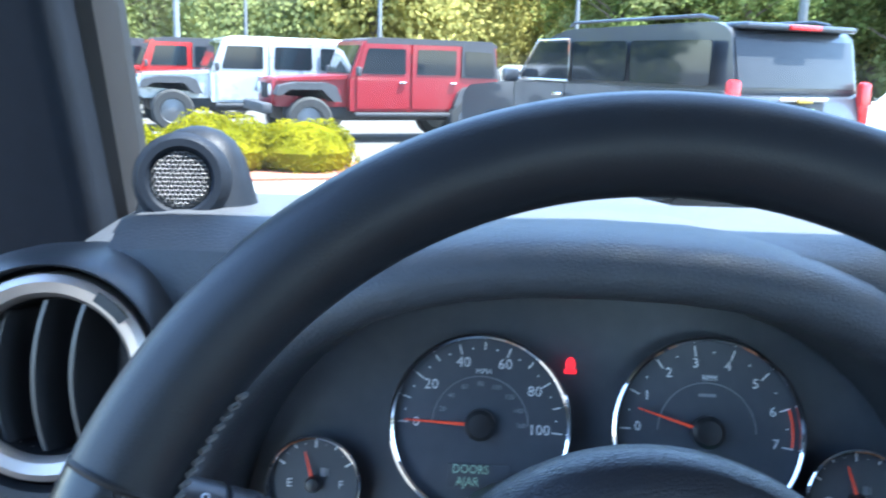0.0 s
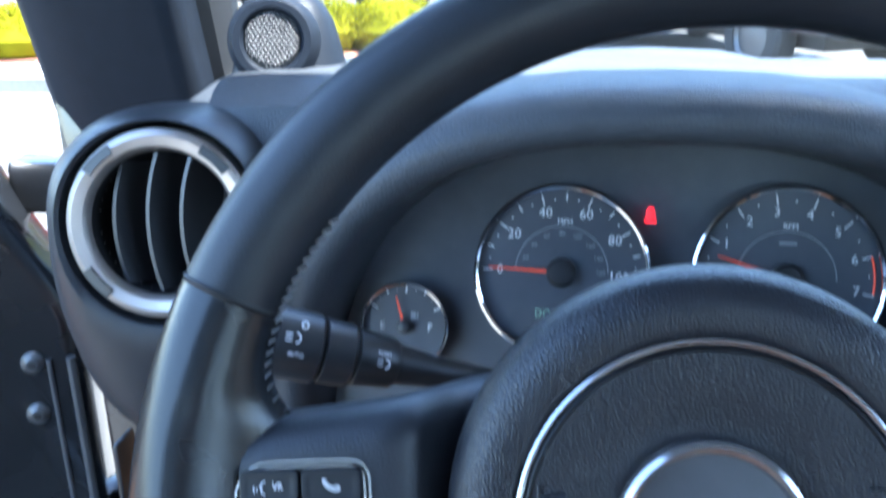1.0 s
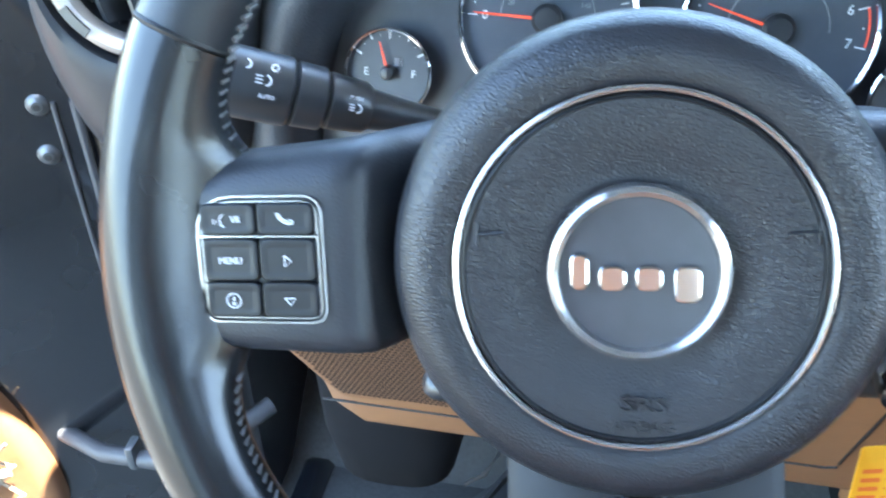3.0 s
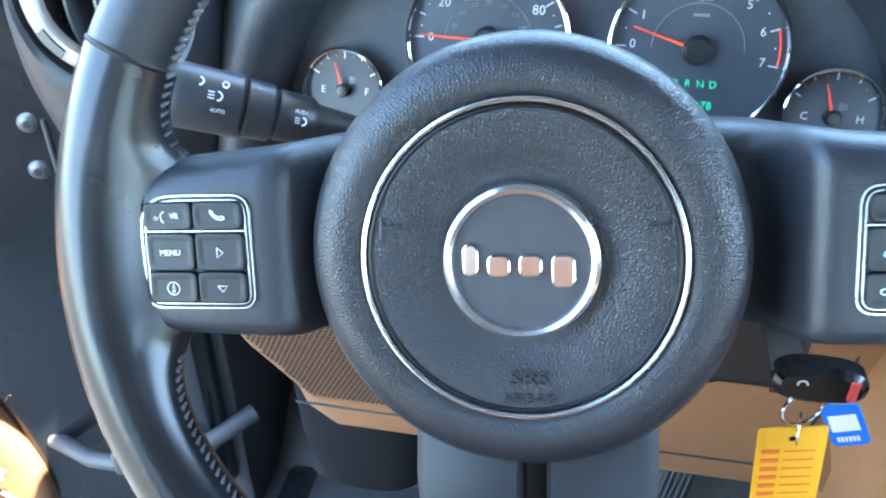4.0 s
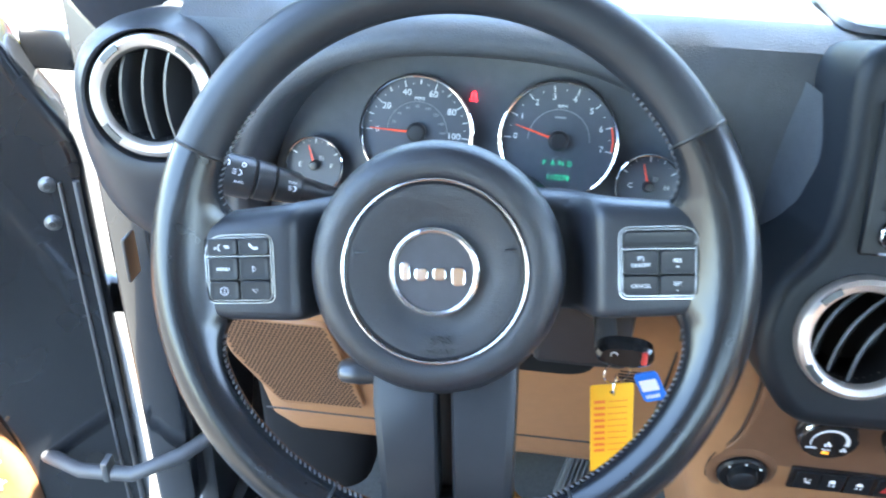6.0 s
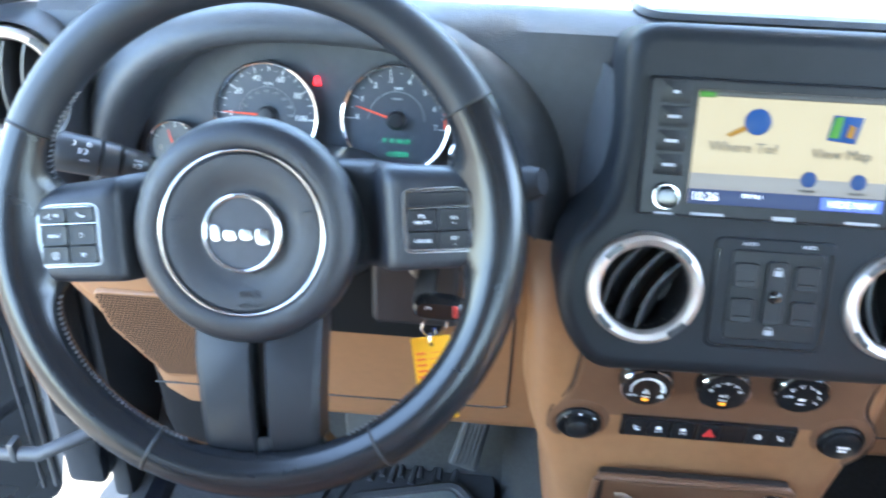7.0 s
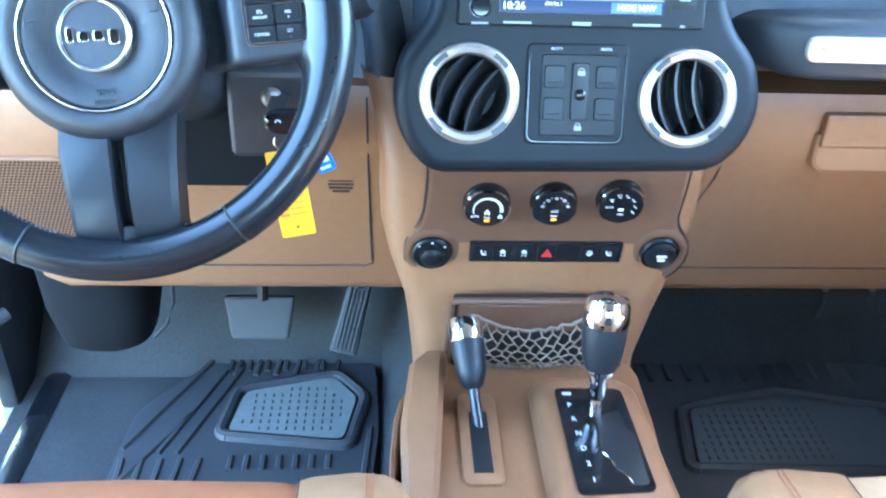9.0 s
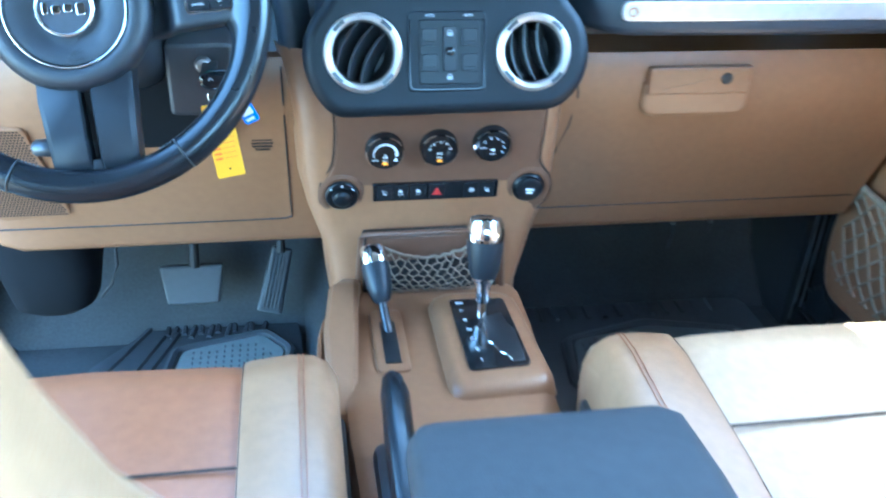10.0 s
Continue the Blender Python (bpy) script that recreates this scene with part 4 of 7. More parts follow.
# ---- steering column, stalks, key ----
BARREL = material("worn_lock_metal", (0.22, 0.21, 0.20), 0.4, 0.7)
column = thing("steering_column", "black plastic steering column shroud with ignition lock", "steering column")
secs = []
for t, w, h, dz in ((0.0, 0.045, 0.04, 0), (0.3, 0.058, 0.055, -0.005), (0.7, 0.066, 0.062, -0.01), (1.0, 0.07, 0.065, -0.012)):
    y, z = 0.052 + 0.17 * t, -0.03 - 0.06 * t + dz
    secs.append([(0.004 + p[0], y, z + p[1]) for p in ellipse(w, h, 24, p=3.2)])
part("shroud", loft(secs), PLASTIC, column)
part("ignition_panel", slab(outline_round(rect(0.064, -0.160, 0.140, -0.074), 0.008), 0.09, 0.005), PLASTIC, column, m=facing(0, 0.125, 0, 0))
part("lock_barrel", turned([(0, 0.006), (0.0065, 0.006), (0.008, 0.005), (0.010, 0.0)], 28), BARREL, column, "metal ignition barrel", m=facing(0.106, 0.123, -0.098, 5))
HOLE_M = facing(0, 0.2055, -0.230, -23)
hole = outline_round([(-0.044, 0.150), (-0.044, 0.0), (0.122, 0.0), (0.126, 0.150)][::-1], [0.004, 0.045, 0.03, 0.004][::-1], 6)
# solid dark slab on the panel stands for shade inside the opening
part("knee_opening", slab(hole, 0.03, 0.004, z=0.004), MATT, column, "dark slab for the shaded opening round the column", m=HOLE_M)
part("tilt_lever", loft([[(-0.099 + 0.050 * t, 0.140 + p[0], -0.200 + p[1]) for p in ellipse(a, b, 18)] for t, a, b in ((0, 0.004, 0.003), (0.04, 0.009, 0.007), (0.12, 0.012, 0.0095), (0.4, 0.0125, 0.0105), (0.7, 0.010, 0.008), (1, 0.008, 0.006))]), PLASTIC, column)

stalk = thing("indicator_stalk", "black indicator stalk with printed light symbols", "stalk")
p0, p1 = Vector((-0.070, 0.155, -0.045)), Vector((-0.182, 0.110, -0.004))
axis = (p1 - p0).normalized()


def along(t):
    return p0 + (p1 - p0) * t


part("stem", tube([along(0), along(0.3), along(0.45)], [0.006, 0.0075, 0.0095], 16), PLASTIC, stalk)
part("inner_collar", tube([along(0.45), along(0.47), along(0.60), along(0.61)], [0.010, 0.0118, 0.0130, 0.0115], 20), PLASTIC, stalk)
part("ring", tube([along(0.61), along(0.625), along(0.72), along(0.73)], [0.0125, 0.0142, 0.0147, 0.013], 22), PLASTIC, stalk, "ribbed turning ring")
part("end_knob", tube([along(0.73), along(0.745), along(0.97), along(1.0), along(1.01)], [0.0135, 0.0155, 0.0160, 0.0145, 0.010], 22), PLASTIC, stalk, "turning end knob")
xax = (-axis)
nax = Vector((0, -0.80, 0.60))
nax = (nax - xax * nax.dot(xax)).normalized()
yax = nax.cross(xax)
fm = Matrix((xax, yax, nax)).transposed().to_4x4()
bm = words("AUTO", 0.0025, at=(0.004, -0.0065, 0))
ring_bm(0.0021, 0.0004, 14, 4, -90, 90, at=(0.003, 0.0005, 0), bm=bm)
box(0.003, 0.0006, 0.0003, (0.0, 0.002, 0), bm=bm), box(0.003, 0.0006, 0.0003, (0.0, 0.0005, 0), bm=bm), box(0.003, 0.0006, 0.0003, (0.0, -0.001, 0), bm=bm)
ring_bm(0.0014, 0.0004, 12, 4, at=(0.006, 0.0065, 0), bm=bm), ring_bm(0.0018, 0.0004, 14, 4, -90, 90, at=(-0.006, 0.006, 0), bm=bm)
part("light_symbols", bm, PRINT, stalk, "white light symbols", m=Matrix.Translation(along(0.86) + nax * 0.0162) @ fm)
bm = words("PUSH", 0.0025, at=(0, 0.0015, 0))
ring_bm(0.0019, 0.0004, 14, 4, -90, 90, at=(0.001, -0.0028, 0), bm=bm)
for i in range(3):
    box(0.0024, 0.0005, 0.0003, (-0.0015, -0.0015 - 0.0012 * i, 0), bm=bm)
part("wash_symbols", bm, PRINT, stalk, "white printed symbols", m=Matrix.Translation(along(0.52) + nax * 0.0128) @ fm)
wip = thing("wiper_stalk", "black wiper stalk behind the wheel with a grey tip", "stalk")
part("stem", tube([(0.07, 0.15, -0.045), (0.13, 0.125, -0.022), (0.178, 0.105, -0.008)], [0.007, 0.009, 0.012], 16), PLASTIC, wip)
part("tip", tube([(0.178, 0.105, -0.008), (0.190, 0.100, -0.002), (0.199, 0.096, 0.002)], [0.0125, 0.0135, 0.010], 18), FORK, wip, "grey stalk tip")

key = thing("car_key", "black key fob with a red button hanging in the lock", "key")
part("blade", box(0.016, 0.06, 0.006, (0.114, 0.096, -0.097), 0.001), DEEP, key)
fob = part("fob", loft([[(0.127 + p[0], 0.066 + dy, -0.097 + p[1]) for p in ellipse(a, b, 24, p=2.6)] for dy, a, b in ((-0.006, 0.017, 0.007), (-0.003, 0.0200, 0.0105), (0.005, 0.0200, 0.0105), (0.008, 0.017, 0.007))]), GLOSS, key)
part("panic_button", box(0.004, 0.002, 0.011, (0.140, 0.0598, -0.096), 0.001), material("red_button", (0.6, 0.06, 0.05), 0.4, vary=0), fob, "red button")
part("unlock_symbol", ring_bm(0.002, 0.0004, 14, 4, 0, 200), WHITE, fob, m=facing(0.119, 0.0598, -0.095, 0))
part("key_ring", ring_bm(0.0105, 0.0007, 32, 6), CHROME, key, "steel key ring", m=facing(0.124, 0.066, -0.114, 0, 0, 25))
tag = thing("yellow_key_tag", "yellow card key tag with red print on a wire loop", "key tag", facing(0.1215, 0.0605, -0.1255, -3, 7, 8))
T_OUT = outline_round(rect(-0.0155, -0.086, 0.0155, 0.004), 0.0025)
part("card", slab(T_OUT, 0.0008, 0.0002), YELLOW, tag)
part("hole", turned([(0.0016, 0.0002), (0, 0.0002)], 16), DEEP, tag, m=Matrix.Translation((0, -0.003, 0.0003)))
part("print", bars([(-0.009 if k % 2 == 0 else 0.004, -0.012 - 0.0062 * (k // 2), 0.008 if k % 2 == 0 else 0.014, 0.0026 if k % 2 == 0 else 0.0005) for k in range(18)], depth=0.0003), TAGRED, tag, "red printed bars", m=Matrix.Translation((0, 0, 0.0003)))
part("lower_hole", turned([(0.0013, 0.0002), (0, 0.0002)], 16), DEEP, tag, m=Matrix.Translation((0, -0.0755, 0.0003)))
part("wire", ring_bm(0.0075, 0.0005, 28, 6), CHROME, tag, "wire loop", m=Matrix.Translation((0.002, 0.003, 0.0)) @ Matrix.Rotation(radians(70), 4, "Y"))
tag2 = thing("blue_key_tag", "blue plastic key tag with a white label", "key tag", facing(0.152, 0.088, -0.142, 0, 28, -10))
part("body", slab(outline_round(rect(-0.009, -0.014, 0.009, 0.012), 0.004), 0.002, 0.0006), BLUE, tag2)
part("paper", slab(rect(-0.0065, -0.004, 0.0065, 0.006), 0.0004, 0.0001, z=0.0004), WHITE, tag2, "white paper label")
part("print", bars([(-0.005 + i * 0.0018, -0.009, 0.0012, 0.003) for i in range(6)]), WHITE, tag2, m=Matrix.Translation((0, 0, 0.0003)))

# ---- centre stack ----
stack = thing("centre_stack", "tan centre stack with a black upper bezel", "centre stack")
BM_ = facing(CX, 0.0975, 0.0, 17)
BEZEL = material("bezel_black", (0.007, 0.009, 0.012), 0.44, spec=0.22, grain=700, bump=0.12, kind="leather")
bez = outline_round([(-0.130, 0.120), (-0.127, 0.03), (-0.132, -0.015), (-0.160, -0.045), (-0.166, -0.085), (-0.156, -0.118), (-0.133, -0.147), (0.125, -0.143), (0.152, -0.118), (0.163, -0.085),
                     (0.157, -0.045), (0.128, -0.012), (0.120, 0.03), (0.118, 0.120)], 0.03, 6)
part("bezel", holed(bez, 0.13, 0.012, [(-0.099, -0.075, 0.035), (0.093, -0.077, 0.035)], z=-0.004, hole_depth=0.06), BEZEL, stack, "black moulded bezel", m=BM_)
secs = []
for z, x0, x1, y in ((-0.10, 0.185, 0.558, 0.185), (-0.14, 0.197, 0.552, 0.165), (-0.20, 0.205, 0.548, 0.160), (-0.27, 0.208, 0.545, 0.162), (-0.32, 0.218, 0.536, 0.166), (-0.37, 0.235, 0.520, 0.160), (-0.43, 0.245, 0.503, 0.150), (-0.50, 0.25, 0.50, 0.14)):
    r = 0.03
    secs.append([(x0 - 0.012, 0.36, z), (x0 - 0.004, y + 0.05, z), (x0 + 0.003, y + 0.018, z), (x0 + 0.014, y + 0.005, z), (x0 + r, y, z), (x1 - r, y, z), (x1 - 0.014, y + 0.005, z), (x1 - 0.003, y + 0.018, z), (x1 + 0.004, y + 0.05, z), (x1 + 0.012, 0.36, z)])
part("stack_body", loft(secs, close=False), TAN, stack, "tan moulded stack sides")
FM = facing(CX, 0.155, -0.228, -9)
face = outline_round([(-0.131, 0.095), (0.134, 0.098), (0.138, 0.03), (0.136, -0.02), (0.156, -0.045), (0.158, -0.075), (0.140, -0.102), (-0.128, -0.102), (-0.150, -0.078), (-0.150, -0.045), (-0.132, -0.018), (-0.128, 0.03)], 0.02, 5)
part("control_panel", slab(face, 0.03, 0.004, z=0.0), TAN_SHADED, stack, "tan control panel", m=FM)
part("panel_seam", tube([(p[0] * 1.012, p[1] * 1.012, -0.003) for p in face] + [(face[0][0] * 1.012, face[0][1] * 1.012, -0.003)], 0.0012, 5), GRILLE_HOLE, stack, m=FM)


def knob(x, y, R, label, prints, m):
    k = thing("climate_knob", label, "knob", m @ Matrix.Translation((x, y, 0)), group="climate knobs")
    part("collar", turned([(R, 0.0), (R, 0.004), (R * 0.97, 0.005)], 40), GLOSS, k)
    part("cap", turned([(R * 0.97, 0.005), (R * 0.95, 0.0105), (R * 0.88, 0.0135), (0, 0.014)], 40), GLOSS, k)
    for a0, a1 in ((30, 75), (105, 150), (172, 232), (-52, 8)):
        part("chrome_arc", ring_bm(R * 0.94, 0.0010, 14, 6, a0, a1, at=(0, 0, 0.0118)), CHROME, k, "chrome edge")
    part("print", prints, WHITE, k, "white scale print", m=Matrix.Translation((0, 0, 0.0142)))
    return k


def fan_symbol(bm, x, y, r):
    """A small three-bladed fan."""
    for a in (90, 210, 330):
        slab(ellipse(r * 0.36, r * 0.5, 10, (x + r * 0.55 * math.cos(radians(a)), y + r * 0.55 * math.sin(radians(a)))), 0.0003, 0.00005, bm=bm)


def seat_symbol(bm, x, y, s, mark):
    """A seated outline with an arrow to the face or the feet."""
    tube([(x - s * 0.5, y + s * 0.6, 0), (x - s * 0.2, y - s * 0.3, 0), (x + s * 0.5, y - s * 0.4, 0), (x + s * 0.6, y - s, 0)], s * 0.17, 5, bm)
    if mark:
        box(s * 0.9, s * 0.22, 0.0003, (x + s * 0.6, y + s * (0.5 if mark > 0 else -0.9), 0), bm=bm)


# fan speed: a widening band with the fan mark under it
bm1 = bmesh.new()
band = [[((0.0145 + s_ * (0.0004 + 0.0014 * i / 24)) * math.cos(radians(200 - i * 8.75)), (0.0145 + s_ * (0.0004 + 0.0014 * i / 24)) * math.sin(radians(200 - i * 8.75)), h) for s_, h in ((-1, 0), (1, 0), (1, 0.0003), (-1, 0.0003))] for i in range(25)]
loft(band, bm=bm1)
fan_symbol(bm1, 0, -0.0035, 0.0036)
words("AUTO", 0.0030, bm1, (-0.0125, -0.0085, 0)), words("PUSH", 0.0028, bm1, (0, -0.0098, 0))
fan_symbol(bm1, 0.0135, -0.0085, 0.0030)
k1 = knob(-0.068, 0.008, 0.0245, "round black fan speed knob on the tan panel", bm1, FM)
# temperature
bm2 = bmesh.new()
for a, n in ((165, "60"), (128, "66"), (90, "72"), (52, "78"), (15, "84")):
    words(n, 0.0036, bm2, (0.0135 * math.cos(radians(a)), 0.0135 * math.sin(radians(a)), 0))
for a in (146, 109, 71, 33):
    slab(ellipse(0.0006, 0.0006, 8, (0.0145 * math.cos(radians(a)), 0.0145 * math.sin(radians(a)))), 0.0003, 0.00005, bm=bm2)
words("A/C", 0.0046, bm2, (0, -0.0030, 0)), words("PUSH", 0.0028, bm2, (0, -0.0090, 0))
k2 = knob(0.001, 0.010, 0.0245, "round black temperature knob on the tan panel", bm2, FM)
# air direction
bm3 = bmesh.new()
for a, mark in ((145, 1), (108, 1), (72, -1), (38, -1), (2, 0), (-28, 0)):
    seat_symbol(bm3, 0.0140 * math.cos(radians(a)), 0.0140 * math.sin(radians(a)), 0.0026, mark)
words("AUTO", 0.0030, bm3, (-0.0125, -0.0010, 0)), words("PUSH", 0.0028, bm3, (0, -0.0100, 0))
box(0.0055, 0.0030, 0.0003, (0, -0.0040, 0), bm=bm3)
knob(0.069, 0.014, 0.0245, "round black air direction knob on the tan panel", bm3, FM)
for k in (k1, k2):
    part("amber_lamp", bars([(0, -0.0135, 0.0055, 0.0032)]), AMBER, k, "lit amber lamp", m=Matrix.Translation((0, 0, 0.0143)))
strip = thing("switch_strip", "black switch strip with white symbols and hazard button", "switches", FM @ Matrix.Translation((0.001, -0.0575, 0)))
part("plate", slab(outline_round(rect(-0.083, -0.0135, 0.083, 0.0135), 0.002), 0.006, 0.0012, z=0.004), GLOSS, strip)
for i, x in enumerate((-0.068, -0.047, -0.024, 0.001, 0.047, 0.068)):
    b = part("switch", slab(outline_round(rect(x - 0.010, -0.011, x + 0.010, 0.011), 0.0015), 0.003, 0.0008, z=0.0052), BUTTON, strip)
    if i == 3:
        part("hazard_symbol", slab([(x - 0.0062, -0.0045), (x + 0.0062, -0.0045), (x, 0.0068)], 0.0006, 0.0001, z=0.0058), material("hazard_red", (0.45, 0.03, 0.03), 0.4, vary=0), b, "red hazard triangle")
    else:
        bm = bmesh.new()
        if i in (0, 5):                  # heated seat
            tube([(x - 0.0026, 0.0040, 0.0056), (x - 0.0012, -0.0012, 0.0056), (x + 0.0030, -0.0018, 0.0056)], 0.0007, 5, bm)
            for d in (0.0, 0.0018):
                tube([(x + 0.0002 + d, 0.0012, 0.0056), (x + 0.0009 + d, 0.0022, 0.0056), (x + 0.0002 + d, 0.0034, 0.0056)], 0.0003, 4, bm)
        elif i == 4:                     # sway bar
            ring_bm(0.0030, 0.0005, 16, 4, at=(x, 0.001, 0.0056), bm=bm)
            box(0.0030, 0.0008, 0.0003, (x, 0.001, 0.0056), bm=bm)
        else:                            # skidding car over its tracks
            slab(outline_round([(x - 0.0030, 0.0004), (x + 0.0030, 0.0004), (x + 0.0026, 0.0028), (x + 0.0014, 0.0046), (x - 0.0014, 0.0046), (x - 0.0026, 0.0028)], 0.0008), 0.0003, 0.00005, bm=bm, z=0.0056)
            for d in (-0.0018, 0.0018):
                tube([(x + d, -0.0010, 0.0056), (x + d + 0.0010, -0.0024, 0.0056), (x + d - 0.0006, -0.0040, 0.0056)], 0.0004, 4, bm)
        part("symbol", bm, WHITE, b)
for x, y in ((-0.122, -0.060), (0.126, -0.058)):
    part("knob_surround", turned([(0.0215, 0.001), (0.0240, 0.0020), (0.0265, 0.0018), (0.0310, 0.0)], 40), TAN_SHADED, stack, "low tan ring", m=FM @ Matrix.Translation((x, y, 0)))
mk = thing("mirror_knob", "round black mirror adjuster in the tan panel", "knob", FM @ Matrix.Translation((-0.122, -0.060, 0)))
part("base", turned([(0.0215, 0), (0.0215, 0.004), (0.0195, 0.006), (0.013, 0.005)], 36), BUTTON, mk)
part("joystick", turned([(0.013, 0.004), (0.012, 0.012), (0.008, 0.0155), (0, 0.016)], 28), BUTTON, mk)
part("marks", bars([(0, 0.0165, 0.002, 0.002), (-0.0135, 0.0115, 0.002, 0.002), (0.0135, 0.0115, 0.002, 0.002)]), WHITE, mk, m=Matrix.Translation((0, 0, 0.006)))
sk = thing("power_outlet", "round black power outlet cap in the tan panel", "power outlet", FM @ Matrix.Translation((0.126, -0.058, 0)))
part("rim", turned([(0.0215, 0), (0.0215, 0.004), (0.0195, 0.006), (0.018, 0.005)], 36), BUTTON, sk)
part("cap", turned([(0.018, 0.004), (0.0175, 0.009), (0.014, 0.011), (0, 0.011)], 28), BUTTON, sk)
part("symbol", bars([(0, 0.002, 0.011, 0.003), (0, -0.003, 0.008, 0.003)]), WHITE, sk, m=Matrix.Translation((0, 0, 0.0113)))
air_vent("round centre vent with satin silver ring beside the wheel", facing(0.282, 0.074, -0.072, 17), 0.0438, angle=-28)
air_vent("round centre vent with satin silver ring on the passenger's half", facing(0.474, 0.076, -0.074, 17), 0.0438, angle=12)

# head unit
radio = thing("head_unit", "black navigation radio with a lit colour screen", "radio", BM_ @ Matrix.Translation((-0.005, 0.035, -0.002)))
part("body", slab(outline_round(rect(-0.106, -0.0535, 0.106, 0.0475), 0.003), 0.05, 0.002, z=0.003), BUTTON, radio)
scr = part("screen", slab(rect(-0.071, -0.0425, 0.069, 0.040), 0.002, 0.0003, z=0.0045), SCREEN, radio, "lit cream map menu")
part("top_band", slab(rect(-0.071, 0.0355, 0.069, 0.040), 0.0006, 0.0001, z=0.0050), INK, scr)
part("green_corner", slab(rect(-0.071, 0.0345, -0.060, 0.0385), 0.0006, 0.0001, z=0.0055), ICON_GREEN, scr)
part("bottom_bar", slab(rect(-0.071, -0.0425, 0.069, -0.0315), 0.0006, 0.0001, z=0.0050), SCREEN_BLUE, scr, "navy status bar")
part("soft_key", slab(rect(0.024, -0.0415, 0.067, -0.0325), 0.0006, 0.0001, z=0.0055), material("screen_key_blue", (0.05, 0.09, 0.32), 0.3, vary=0, emit=0.04), scr)
part("grey_band", slab(rect(-0.071, -0.0315, 0.069, -0.020), 0.0006, 0.0001, z=0.0048), material("screen_grey", (0.48, 0.49, 0.50), 0.3, vary=0, spec=0.1, lit=True, emit=0.020), scr)
LIT = material("lit_screen_white", (0.8, 0.84, 0.9), 0.4, vary=0, emit=0.03)
for text, size, at, mat in (("10:26", 0.009, (-0.059, -0.037, 0.0056), LIT), ("HIDE NAV", 0.0072, (0.0455, -0.037, 0.0060), LIT), ("FM 94.1", 0.0045, (-0.025, -0.035, 0.0056), LIT), ("Where To?", 0.0105, (-0.036, 0.000, 0.0058), INK), ("View Map", 0.0105, (0.033, -0.001, 0.0058), INK)):
    part("screen_text", words(text, size, at=at), mat, scr)
part("magnifier_lens", slab(ellipse(0.0095, 0.0095, 24, (-0.028, 0.019)), 0.0006, 0.0002, z=0.0056), ICON_BLUE, scr, "blue magnifier icon")
part("magnifier_grip", slab([(-0.049, 0.009), (-0.046, 0.007), (-0.035, 0.013), (-0.037, 0.016)], 0.0006, 0.0001, z=0.0058), ICON_YELLOW, scr)
part("map_icon", slab([(0.021, 0.009), (0.041, 0.007), (0.045, 0.026), (0.024, 0.027)], 0.0006, 0.0001, z=0.0056), ICON_BLUE, scr, "map icon")
part("map_icon_land", slab([(0.022, 0.011), (0.029, 0.0105), (0.031, 0.026), (0.025, 0.0255)], 0.0006, 0.0001, z=0.0062), ICON_GREEN, scr)
part("map_icon_road", slab([(0.034, 0.012), (0.039, 0.011), (0.040, 0.019), (0.036, 0.021)], 0.0006, 0.0001, z=0.0062), ICON_YELLOW, scr)
for x in (0.013, 0.048):
    part("round_icon", slab(ellipse(0.0058, 0.0058, 20, (x, -0.020)), 0.0006, 0.0002, z=0.0056), material("icon_navy", (0.05, 0.12, 0.35), 0.3, vary=0, spec=0.1, lit=True, emit=0.02), scr)
    part("icon_caption", bars([(x, -0.0285, 0.011, 0.0018)]), INK, scr, m=Matrix.Translation((0, 0, 0.0056)))
for s, xs_ in ((-1, -0.087), (1, 0.087)):
    for i in range(5 if s > 0 else 4):
        y = 0.037 - i * (0.0165 if s > 0 else 0.0175)
        b = part("key", slab(outline_round(rect(xs_ - 0.0105, y - 0.0076, xs_ + 0.0105, y + 0.0076), 0.001), 0.002, 0.0001, z=0.0031), BUTTON, radio)
        part("key_print", bars([(xs_, y, 0.009 if i else 0.004, 0.0022)]), DIM_PRINT, b, m=Matrix.Translation((0, 0, 0.0038)))
rk = part("volume_knob", turned([(0.0085, 0.003), (0.0085, 0.010), (0.007, 0.0125), (0, 0.013)], 28), GLOSS, radio, m=Matrix.Translation((-0.087, -0.0385, 0)))
part("knob_ring", ring_bm(0.0085, 0.0011, 28, 6, at=(0, 0, 0.007)), CHROME, rk, "chrome knob ring")
for row in ((-0.087, -0.0515, 0.014, 0.0018), (-0.055, -0.0505, 0.024, 0.002), (0.0, -0.0505, 0.016, 0.003), (0.056, -0.0505, 0.024, 0.002), (0.087, -0.051, 0.004, 0.002)):
    part("print_bar", bars([row]), DIM_PRINT, radio, m=Matrix.Translation((0, 0, 0.0032)))

# window switches
ws = thing("window_switches", "gloss black window switch panel between the vents", "switches", BM_ @ Matrix.Translation((-0.003, -0.074, -0.004)))
part("plate", slab(outline_round(rect(-0.047, -0.045, 0.042, 0.042), 0.007), 0.01, 0.0015, z=0.0015), BEZEL, ws)
edge = [(p[0], p[1], 0.0016) for p in outline_round([(-0.0445, 0.036), (-0.0445, -0.0425), (0.0395, -0.0425), (0.0395, 0.036)], 0.008, 5)]
part("rim", tube(edge[3:-3], 0.0008, 6), GLOSS, ws, "gloss raised edge")
part("inset", slab(outline_round(rect(-0.034, -0.037, 0.034, 0.033), 0.004), 0.004, 0.001, z=0.0026), BUTTON, ws)
